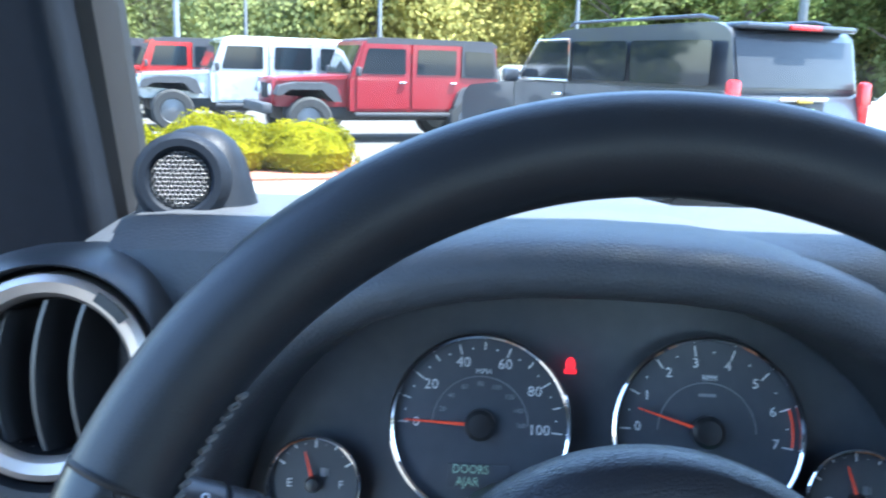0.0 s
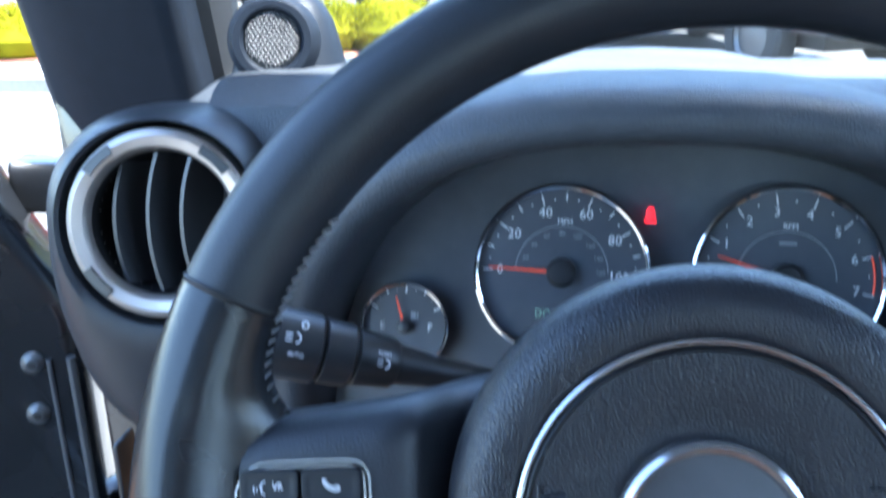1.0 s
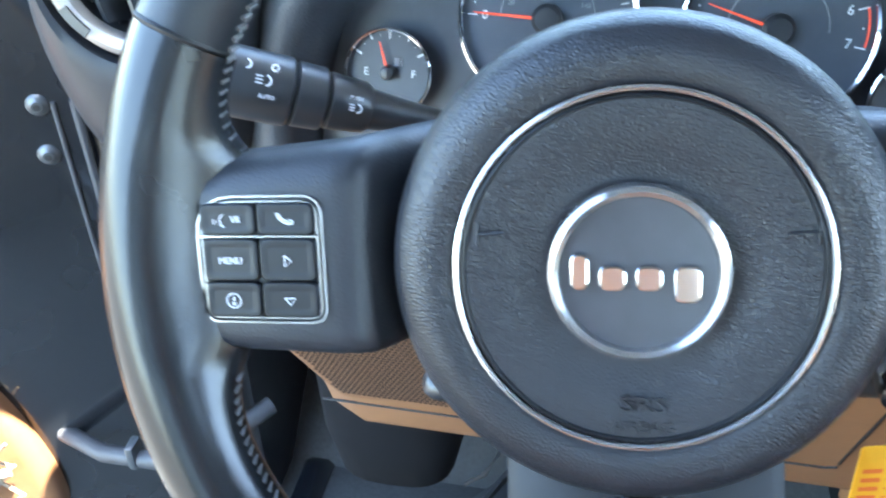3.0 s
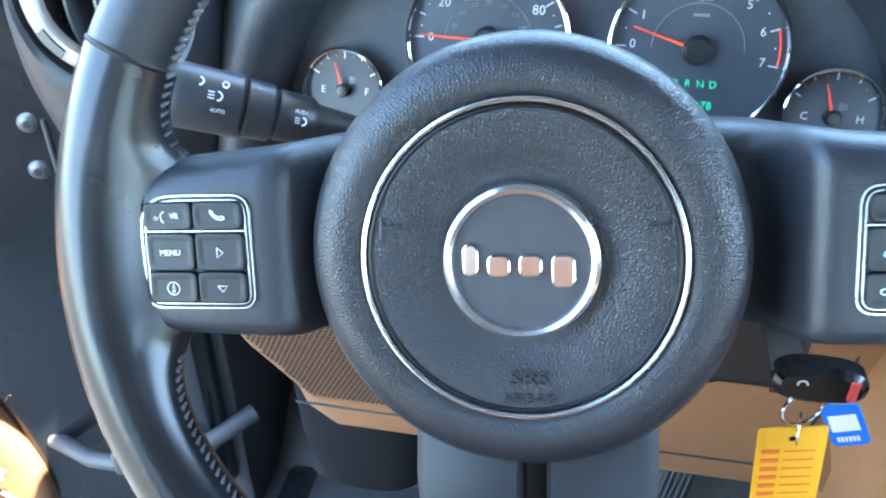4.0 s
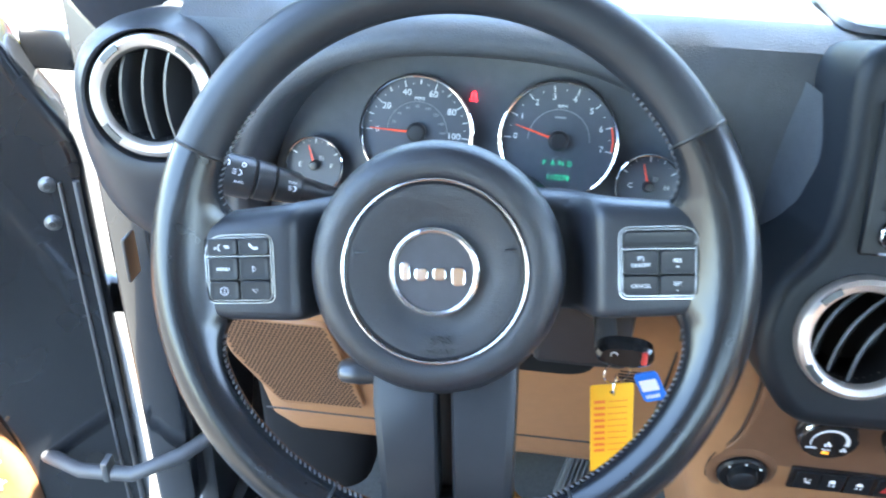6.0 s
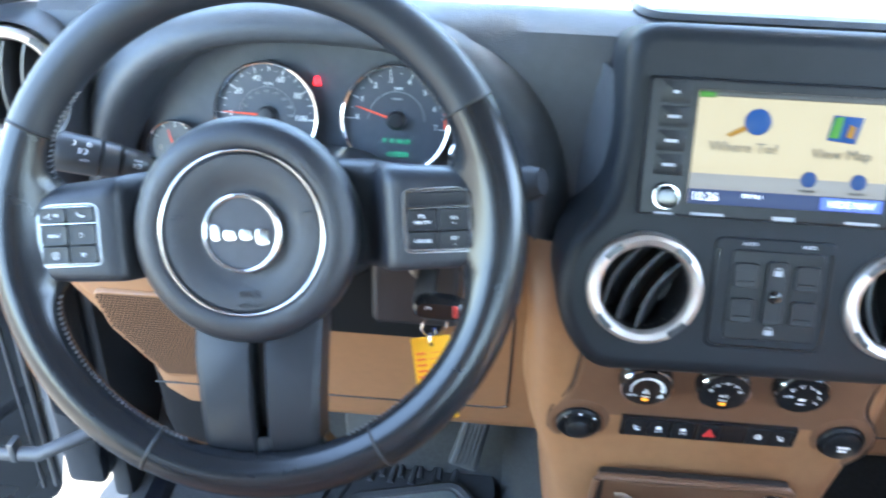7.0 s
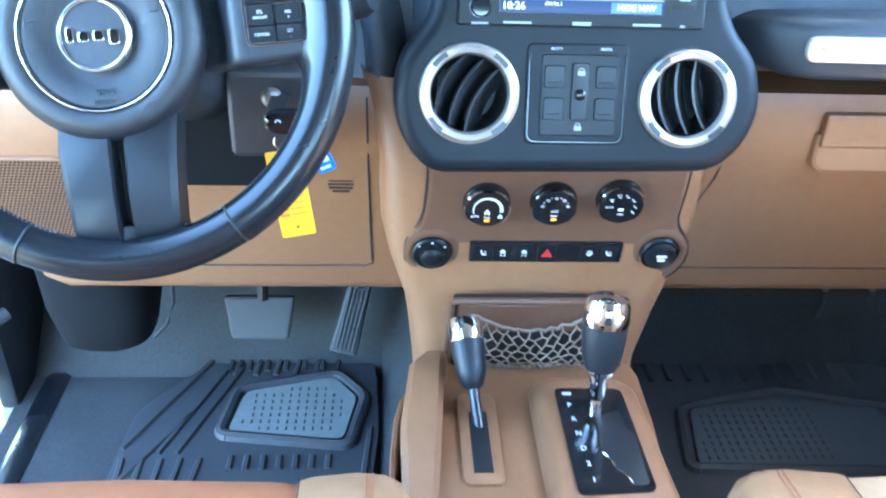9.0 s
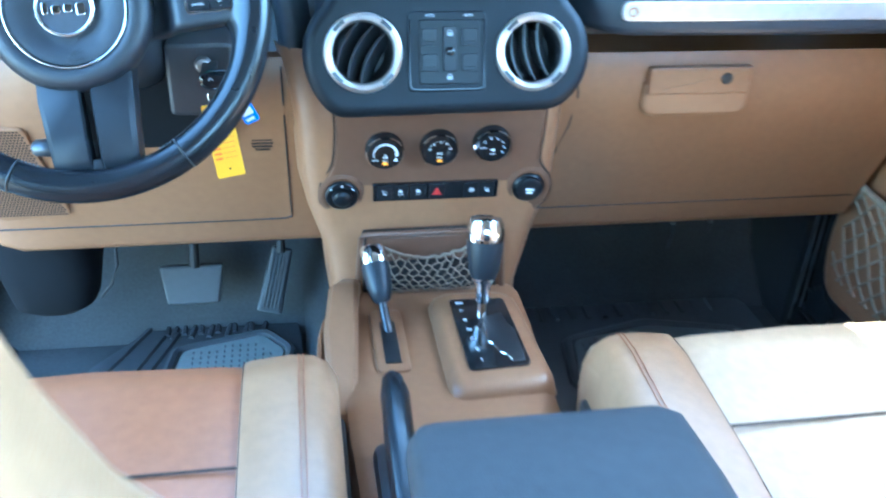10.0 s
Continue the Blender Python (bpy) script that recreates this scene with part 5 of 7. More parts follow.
for x in (-0.0225, 0.0225):
    for y in (0.014, -0.0135):
        rk = part("rocker", pillow(x - 0.009, y - 0.0095, x + 0.009, y + 0.0095, 0.003, 0.0052), KEY, ws)
        part("ridge", tube([(x - 0.0055, y - 0.0045, 0.0052), (x + 0.0055, y - 0.0045, 0.0052)], 0.0007, 6), KEY, rk)
part("lock_rocker", pillow(-0.0075, -0.023, 0.0075, 0.026, 0.003, 0.0062), KEY, ws)
part("lock_waist", turned([(0.0052, 0.0), (0.0048, 0.0016), (0.003, 0.0024), (0, 0.0026)], 24), GLOSS, ws, m=Matrix.Translation((0, -0.001, 0.0060)))
for y in (0.0185, -0.0290):
    bm = ring_bm(0.0022, 0.0005, 14, 5, 0, 180, at=(0, y + 0.001, 0.0066 if y > 0 else 0.0030))
    box(0.0064, 0.0040, 0.0003, (0, y - 0.0012, 0.0066 if y > 0 else 0.0030), bm=bm)
    part("lock_symbol", bm, GREYPRINT, ws, "pale padlock symbol")
for x in (-0.0215, 0.0215):
    part("legend", words("AUTO", 0.0036, at=(x, 0.0375, 0.0019)), PRINT, ws)

# net pocket
pocket = thing("net_pocket", "storage slot shaded by a black block, with a tan cord net", "storage net")
# black block stands for the shade inside the open slot
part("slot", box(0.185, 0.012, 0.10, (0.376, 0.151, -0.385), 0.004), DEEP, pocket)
fr = [(p[0], 0.1445, p[1]) for p in outline_round([(0.282, -0.338), (0.470, -0.338), (0.477, -0.435), (0.275, -0.435)], 0.008)]
part("slot_frame", tube(fr + [fr[0], fr[1]], 0.004, 8), TAN_SHADED, pocket, "tan slot frame")
part("slot_lip", slab(outline_round([(-0.09, 0.010), (0.092, 0.010), (0.09, -0.028), (-0.09, -0.028)], 0.006), 0.006, 0.003), TAN_SHADED, pocket, m=facing(0.378, 0.1435, -0.352, 0))
bm = bmesh.new()
rng = random.Random(4)
NX, NZ = 24, 7
nodes = {}
for i in range(NX + 1):
    for j in range(NZ + 1):
        u, v = i / NX, (j + (0.26 if (i + j) % 2 else -0.26) * (0 < j < NZ)) / NZ
        sag = 0.022 * math.sin(math.pi * min(1, max(0, u * 1.1 - 0.03))) ** 1.2
        x = 0.298 + 0.154 * u + 0.006 * (1 - v) * (0.5 - u) + rng.uniform(-0.0022, 0.0022)
        z = (-0.350 - sag) * (1 - v) + (-0.424) * v + rng.uniform(-0.0016, 0.0016)
        nodes[i, j] = Vector((x, 0.135 - 0.012 * math.sin(math.pi * v) + rng.uniform(-0.002, 0.002), z))
for j in range(NZ + 1):
    for i in range(NX):
        tube([nodes[i, j], nodes[i + 1, j]], 0.0011, 5, bm)
        if j < NZ and (i + j) % 2:
            tube([nodes[i, j], nodes[i, j + 1]], 0.0013, 5, bm)
part("cord_net", bm, NETCORD, pocket, "knotted tan cord net")
part("net_edge", tube([nodes[i, 0] for i in range(NX + 1)], 0.0021, 7), NETCORD, pocket, "thick elastic edge")

# ---- centre console with levers ----
console = thing("centre_console", "tan moulded centre console", "console")
secs = []
for y, x0, x1, z in ((0.17, 0.256, 0.498, -0.435), (0.13, 0.247, 0.500, -0.424), (0.05, 0.243, 0.497, -0.420), (-0.05, 0.243, 0.490, -0.418), (-0.15, 0.244, 0.486, -0.414), (-0.24, 0.248, 0.484, -0.405), (-0.70, 0.25, 0.50, -0.40)):
    secs.append([(x0 - 0.012, y, FLOOR_Z), (x0 - 0.004, y, z - 0.04), (x0 + 0.003, y, z - 0.008), (x0 + 0.014, y, z), (x0 + 0.05, y, z + 0.001), (x1 - 0.05, y, z + 0.001), (x1 - 0.014, y, z), (x1 - 0.003, y, z - 0.008), (x1 + 0.006, y, z - 0.04), (x1 + 0.014, y, FLOOR_Z)])
part("body", loft(secs, close=False), TAN, console)
# open pocket along the console's flank
wall = [(0.252, 0.138), (0.240, 0.126), (0.229, 0.104), (0.223, 0.075), (0.219, 0.02), (0.218, -0.05), (0.222, -0.09), (0.232, -0.112), (0.246, -0.118)]
part("side_pocket", loft([[(x - 0.0035, y, -0.60), (x - 0.0035, y, -0.447), (x - 0.002, y, -0.443), (x + 0.002, y, -0.443), (x + 0.0035, y, -0.447), (x + 0.0035, y, -0.60)] for x, y in wall]), TAN, console, "thin tan wall of an open side pocket")
# black block puts the hollow pocket's shade into its floor
part("pocket_floor", box(0.02, 0.22, 0.02, (0.234, 0.005, -0.53), 0.004), DEEP, console)
# raised shift housing
hs = []
for z, g in ((-0.425, 0.014), (-0.410, 0.010), (-0.402, 0.004), (-0.400, -0.003)):
    hs.append([(p[0], p[1], z) for p in outline_round([(0.376 - g, 0.088 + g), (0.468 + g, 0.085 + g), (0.478 + g, -0.095 - g), (0.374 - g, -0.10 - g)], 0.024)])
part("shift_housing", loft(hs), TAN, console, "raised tan shift housing")
part("left_rail", loft([[(x0, y, -0.43), (x0, y, z - 0.006), (x0 + 0.006, y, z), (x1 - 0.006, y, z), (x1, y, z - 0.006), (x1, y, -0.43)] for y, x0, x1, z in ((0.155, 0.262, 0.282, -0.425), (0.13, 0.25, 0.278, -0.395), (0.10, 0.236, 0.274, -0.385), (0.02, 0.226, 0.268, -0.396), (-0.06, 0.228, 0.262, -0.412), (-0.10, 0.232, 0.258, -0.43))]), TAN, console)
part("slot_frame", loft([[(p[0], p[1], z) for p in outline_round(rect(0.290 - g, -0.045 - g, 0.322 + g, 0.075 + g), 0.01)] for z, g in ((-0.424, 0.006), (-0.414, 0.004), (-0.412, 0.0))]), TAN, console)
part("lever_slot", box(0.019, 0.085, 0.003, (0.306, 0.006, -0.412), 0.001), DEEP, console, "black lever slot")
gate = thing("shift_gate", "black shift gate plate with white position letters", "shift gate")
part("plate", loft([[(p[0], p[1], z) for p in outline_round([(0.388, 0.070), (0.459, 0.068), (0.463, -0.074), (0.389, -0.078)], 0.008)] for z in (-0.402, -0.3975)]), GLOSS, gate)
slot = [(0.4241, 0.0257), (0.4500, 0.0350), (0.4520, 0.0091), (0.4585, -0.002), (0.4580, -0.0297), (0.4575, -0.0665), (0.4431, -0.0680), (0.4383, -0.0546), (0.4299, -0.0474), (0.4275, -0.0336), (0.4199, -0.0242), (0.4232, 0.0008)]
part("gate_slot", slab(outline_round(slot[::-1], 0.004), 0.0004, 0.0001, z=0.0004), DEEP, gate, "stepped black slot", m=Matrix.Translation((0, 0, -0.3975)))
for k in (6, 7, 8, 9, 10):
    p, q = Vector((*slot[k], -0.3968)), Vector((*slot[k + 1], -0.3968))
    part("slot_edge", tube([p.lerp(q, 0.25), p.lerp(q, 0.75)], 0.0009, 6), CHROME, gate, "bright chrome edge")
for i, ch in enumerate(("P", "R", "N", "D", "2", "1")):
    part("letter", words(ch, 0.0085, at=(0, 0, 0)), WHITE, gate, m=pose(0.400 + 0.0012 * i, 0.042 - 0.0205 * i, -0.397))
part("letter", bars([(0, 0, 0.009, 0.004)]), WHITE, gate, m=pose(0.400, 0.060, -0.397))


def lever(name, label, base, top, R, L, chrome_low):
    t = thing(name, label, "lever")
    b, e = Vector(base), Vector(top)
    d = (e - b).normalized()
    m = Matrix.Translation(e) @ d.to_track_quat("Z", "Y").to_matrix().to_4x4()
    n = (e - b).length
    part("shaft", tube([b - d * 0.02, e - d * L], [0.007, 0.0055], 14), CHROME if chrome_low else PLASTIC, t, "chrome shaft" if chrome_low else "black shaft")
    k = part("grip", turned([(0.006, -L - 0.004), (R * 0.62, -L), (R * 0.86, -L * 0.82), (R, -L * 0.5), (R, -L * 0.36)], 28), LEATHER_TOP, t, "black leather grip", m=m)
    part("chrome_cap", turned([(R, -L * 0.36), (R * 1.03, -L * 0.30), (R * 1.0, -L * 0.12), (R * 0.86, -L * 0.03), (R * 0.5, 0), (0, 0.0)], 28), CHROME, k, "chrome cap")
    if chrome_low:
        part("chrome_collar", turned([(0.0055, -L - 0.03), (0.0085, -L - 0.026), (0.010, -L - 0.006), (R * 0.66, -L + 0.002), (R * 0.7, -L + 0.005)], 24), CHROME, k, "stepped chrome collar")
    return t


lever("gear_lever", "gear lever with black leather grip and chrome cap", (0.424, 0.030, -0.398), (0.429, 0.063, -0.274), 0.0225, 0.082, True)
lever("transfer_lever", "transfer case lever with black grip and chrome top", (0.306, 0.032, -0.412), (0.293, 0.118, -0.340), 0.0180, 0.074, False)
hb = thing("hand_brake", "black hand brake lever beside the console lid", "hand brake")
part("grip", tube([(0.288, -0.40, -0.39), (0.290, -0.25, -0.365), (0.292, -0.17, -0.350), (0.292, -0.145, -0.350)], [0.013, 0.015, 0.015, 0.011], 16), LEATHER, hb)
part("button", tube([(0.292, -0.145, -0.350), (0.292, -0.137, -0.3495)], 0.006, 12), CHROME, hb, "chrome button")
part("boot", box(0.05, 0.22, 0.03, (0.292, -0.30, -0.405), 0.01), PLASTIC, hb)
lid = thing("console_armrest", "padded black console armrest lid", "armrest")
secs = []
for y, w, z in ((-0.300, 0.100, -0.285), (-0.306, 0.112, -0.270), (-0.325, 0.120, -0.261), (-0.40, 0.123, -0.258), (-0.60, 0.123, -0.258), (-0.72, 0.118, -0.262), (-0.74, 0.105, -0.275)):
    secs.append([(0.404 + p[0], y, z - 0.022 + p[1]) for p in outline_round([(-w, -0.03), (w, -0.03), (w, 0.022), (-w, 0.022)], 0.018, 4)])
part("cushion", loft(secs), LID, lid, "soft black vinyl cushion")
part("box", box(0.215, 0.43, 0.10, (0.404, -0.52, -0.36), 0.012), TAN, lid, "tan storage box")

# ---- seats ----
def seat(name, cx, label, insert, group="front seats"):
    s = thing(name, label, "car seat", group=group)
    W_ = 0.252

    def cushion(x0, x1, r, lift, mat, nm, lbl="", e0=-0.003, e1=-0.003):
        secs = []
        prof = ((-0.098, -0.46), (-0.088, -0.395), (-0.092, -0.362), (-0.110, -0.344), (-0.15, -0.338), (-0.30, -0.345), (-0.45, -0.362), (-0.60, -0.372))
        for q, dz in ((0, e0), (0.10, e0 * 0.3), (0.25, 0.0), (0.5, 0.002), (0.75, 0.0), (0.90, e1 * 0.3), (1, e1)):
            x = x0 + (x1 - x0) * q
            secs.append([(cx + x, y + dz * 0.5, z + dz + lift) for y, z in prof] + [(cx + x, -0.60, -0.48), (cx + x, -0.12, -0.48)])
        return part(nm, loft(secs), mat, s, lbl)
    cushion(-0.150, 0.150, 0.02, 0.0, insert, "seat_insert", "smooth leather seat insert")
    cushion(0.148, W_ - 0.008, 0.02, 0.006, SEAT, "bolster", "tan leather bolster", -0.004, -0.022)
    cushion(-W_ + 0.008, -0.148, 0.02, 0.006, SEAT, "bolster", "tan leather bolster", -0.022, -0.004)
    for x in (0.149, -0.149, 0.205, -0.205, 0.210, -0.210):
        part("seam", tube([(cx + x, y, z + (0.0005 if abs(x) < 0.2 else 0.0064)) for y, z in ((-0.089, -0.42), (-0.0865, -0.395), (-0.0905, -0.362), (-0.109, -0.3425), (-0.15, -0.3365), (-0.30, -0.3435), (-0.42, -0.356))], 0.0007, 5), GRILLE_HOLE if abs(x) < 0.2 else SEAT_BROWN, s)
    part("cross_seam", tube([(cx + x, -0.265, -0.3405) for x in (-0.148, -0.1, 0, 0.1, 0.148)], 0.0016, 5), GRILLE_HOLE, s)
    # boards added to hide a sunlit sliver between seat and console
    for q in (-1, 1):
        part("side_valance", box(0.016, 0.44, 0.31, (cx + q * 0.243, -0.345, -0.565), 0.006), PLASTIC, s, "added black board covering a bright gap")
    part("base", box(0.47, 0.45, 0.26, (cx, -0.36, -0.60), 0.02), DEEP, s)
    secs = []
    for z, w, y0, d in ((-0.42, 0.236, -0.575, 0.13), (-0.36, 0.236, -0.585, 0.13), (-0.30, 0.236, -0.59, 0.13), (-0.22, 0.235, -0.596, 0.125), (-0.15, 0.232, -0.60, 0.12), (-0.09, 0.226, -0.603, 0.118), (-0.05, 0.212, -0.605, 0.115), (-0.02, 0.190, -0.607, 0.115), (0.01, 0.164, -0.609, 0.112), (0.05, 0.146, -0.612, 0.11), (0.09, 0.134, -0.616, 0.105), (0.14, 0.116, -0.622, 0.10), (0.20, 0.098, -0.635, 0.085), (0.23, 0.082, -0.645, 0.065), (0.245, 0.05, -0.65, 0.04)):
        secs.append([(cx + p[0], y0 - d / 2 + p[1], z) for p in ellipse(w, d / 2, 28, p=3.2)])
    part("backrest", loft(secs), SEAT, s, "tan leather backrest")
    secs = []
    for z, w in ((-0.36, 0.12), (-0.2, 0.12), (0.0, 0.10), (0.12, 0.075)):
        y0 = -0.583 - (z + 0.42) * 0.055
        secs.append([(cx - w, y0, z), (cx - w * 0.9, y0 + 0.008, z), (cx + w * 0.9, y0 + 0.008, z), (cx + w, y0, z), (cx + w, y0 - 0.03, z), (cx - w, y0 - 0.03, z)])
    part("backrest_insert", loft(secs), insert, s)
    for x in (-0.06, 0.06):
        part("headrest_post", tube([(cx + x, -0.68, 0.2), (cx + x, -0.69, 0.30)], 0.006, 10), CHROME, s)
    part("headrest", loft([[(cx + p[0], -0.70 + p[1], z) for p in ellipse(w, d, 24, p=3)] for z, w, d in ((0.27, 0.09, 0.03), (0.29, 0.115, 0.045), (0.36, 0.12, 0.05), (0.41, 0.11, 0.042), (0.43, 0.08, 0.025))]), SEAT, s)
    return s


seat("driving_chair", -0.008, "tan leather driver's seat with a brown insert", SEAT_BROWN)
seat("passenger_chair", 0.757, "tan leather passenger seat with a paler tan insert", material("dull_tan_insert", (0.38, 0.25, 0.145), 0.42, grain=350, bump=0.2, kind="leather"))

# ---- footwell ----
# footwell enlarged about a camera position, to fit the camera's view
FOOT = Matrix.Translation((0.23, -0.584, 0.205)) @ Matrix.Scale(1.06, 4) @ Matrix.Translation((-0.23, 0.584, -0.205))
MAT_Z = -0.68                     # the floor before FOOT enlarges the footwell about the camera
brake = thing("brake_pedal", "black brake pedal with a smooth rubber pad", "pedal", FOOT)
bp_ = facing(0.022, 0.425, -0.565, 20)
part("pad", slab(outline_round([(-0.052, 0.033), (0.052, 0.033), (0.042, -0.033), (-0.042, -0.033)], 0.006), 0.012, 0.004), RUBBER, brake, "smooth rubber pad", m=bp_)
part("arm", tube([(0.028, 0.43, -0.535), (0.03, 0.46, -0.45), (0.03, 0.50, -0.3)], 0.008, 8), DEEP, brake)
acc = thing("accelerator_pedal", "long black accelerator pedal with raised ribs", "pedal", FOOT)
am = facing(0.158, 0.425, -0.567, 22, -14)
part("pad", slab(outline_round([(-0.018, 0.058), (0.016, 0.058), (0.020, -0.055), (-0.022, -0.055)], 0.005), 0.012, 0.004), RUBBER, acc, m=am)
for i in range(5):
    part("rib", box(0.003, 0.095, 0.003, (-0.012 + 0.006 * i, 0, 0.0012), 0.001), RUBBER, acc, m=am)
part("arm", tube([(0.168, 0.44, -0.52), (0.172, 0.49, -0.42), (0.172, 0.52, -0.35)], 0.007, 8), DEEP, acc)


def floor_mat(name, label, outline, pad, ridges, pad_mat=PAD, pad_label="grey-blue studded heel pad"):
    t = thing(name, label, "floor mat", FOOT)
    part("sheet", loft([[(p[0], p[1], z) for p in outline_round(outline, 0.03)] for z in (MAT_Z + 0.002, MAT_Z + 0.014)]), RUBBER, t)
    part("pad", loft([[(p[0], p[1], z) for p in outline_round(pad, 0.012)] for z in (MAT_Z + 0.010, MAT_Z + 0.020)]), pad_mat, t, pad_label)
    c = Vector((sum(p[0] for p in pad) / len(pad), sum(p[1] for p in pad) / len(pad)))
    rim = [Vector(p) + (Vector(p) - c).normalized() * 0.013 for p in outline_round(pad, 0.012)]
    part("pad_rim", tube([(p.x, p.y, MAT_Z + 0.016) for p in rim] + [(rim[0].x, rim[0].y, MAT_Z + 0.016)], 0.009, 8), RUBBER, t)
    bm = bmesh.new()
    poly = [Vector(p) for p in pad]

    def inside(x, y):
        s = [(b - a).x * (y - a.y) - (b - a).y * (x - a.x) for a, b in zip(poly, poly[1:] + poly[:1])]
        return all(v < -0.0012 for v in s) or all(v > 0.0012 for v in s)
    x0, x1 = min(p[0] for p in pad), max(p[0] for p in pad)
    y0, y1 = min(p[1] for p in pad), max(p[1] for p in pad)
    for i in range(16):
        for j in range(9):
            x, y = x0 + (i + 0.5) * 0.0125, y0 + (j + 0.5) * 0.014
            if x < x1 and y < y1 and inside(x, y):
                box(0.0025, 0.006, 0.0016, (x, y, MAT_Z + 0.0206), bm=bm)
    tagged(part("studs", bm, RUBBER, t), kind="stuff")
    for a, b in ridges:
        part("ridge", tube([(*a, MAT_Z + 0.014), (*b, MAT_Z + 0.014)], 0.005, 6), RUBBER, t)
    return t


dm = [(-0.16, 0.12), (0.185, 0.12), (0.20, 0.30), (0.19, 0.46), (-0.05, 0.46), (-0.15, 0.34)]
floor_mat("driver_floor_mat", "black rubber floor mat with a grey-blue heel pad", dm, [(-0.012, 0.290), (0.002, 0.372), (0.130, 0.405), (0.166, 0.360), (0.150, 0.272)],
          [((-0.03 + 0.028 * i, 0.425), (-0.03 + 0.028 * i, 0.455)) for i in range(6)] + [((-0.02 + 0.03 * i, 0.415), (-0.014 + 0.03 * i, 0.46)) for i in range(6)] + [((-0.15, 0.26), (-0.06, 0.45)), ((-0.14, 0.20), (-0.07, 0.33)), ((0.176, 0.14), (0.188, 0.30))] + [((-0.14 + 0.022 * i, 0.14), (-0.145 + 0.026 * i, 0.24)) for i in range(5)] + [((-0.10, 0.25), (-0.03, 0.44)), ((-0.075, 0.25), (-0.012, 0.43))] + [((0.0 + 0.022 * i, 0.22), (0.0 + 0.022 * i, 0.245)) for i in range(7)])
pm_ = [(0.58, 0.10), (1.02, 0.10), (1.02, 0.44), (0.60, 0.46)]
# same kind of pad, darkened in colour for the shade on this side
floor_mat("passenger_floor_mat", "black rubber floor mat with a heel pad darkened for shade", pm_, [(0.64, 0.22), (0.66, 0.33), (0.80, 0.36), (0.95, 0.33), (0.94, 0.21)], [((0.62 + 0.03 * i, 0.40), (0.62 + 0.03 * i, 0.44)) for i in range(12)], material("shaded_heel_pad", (0.08, 0.09, 0.097), 0.6, grain=600, bump=0.1), "studded heel pad with shade in its colour")

under = thing("under_dash_cover", "black plastic cover under the knee panel with a hanging cable", "cover")
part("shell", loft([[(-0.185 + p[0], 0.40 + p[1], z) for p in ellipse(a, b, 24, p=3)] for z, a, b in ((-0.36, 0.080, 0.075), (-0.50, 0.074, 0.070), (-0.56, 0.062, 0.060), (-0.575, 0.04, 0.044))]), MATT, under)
wires = thing("hanging_wires", "two thin wire ends under the glove box", "wires")
for x, dz in ((0.800, 0.055), (0.865, 0.028)):
    part("wire", tube([(x, 0.315, -0.425), (x + 0.003, 0.315, -0.43 - dz * 0.5), (x + 0.001, 0.318, -0.43 - dz)], 0.0022, 6), FORK, wires)
    part("terminal", box(0.008, 0.006, 0.014, (x, 0.315, -0.432), 0.0015), BARREL, wires, "dull metal terminal")
part("cable", tube([(-0.070, 0.330, -0.425), (-0.072, 0.328, -0.47), (-0.085, 0.328, -0.505), (-0.105, 0.332, -0.530)], 0.0026, 8), FORK, under, "thin grey cable")


# ---- driver's door, standing open, and the closed passenger door ----
BOLT = material("dull_steel_bolt", (0.10, 0.105, 0.11), 0.35, 0.6)


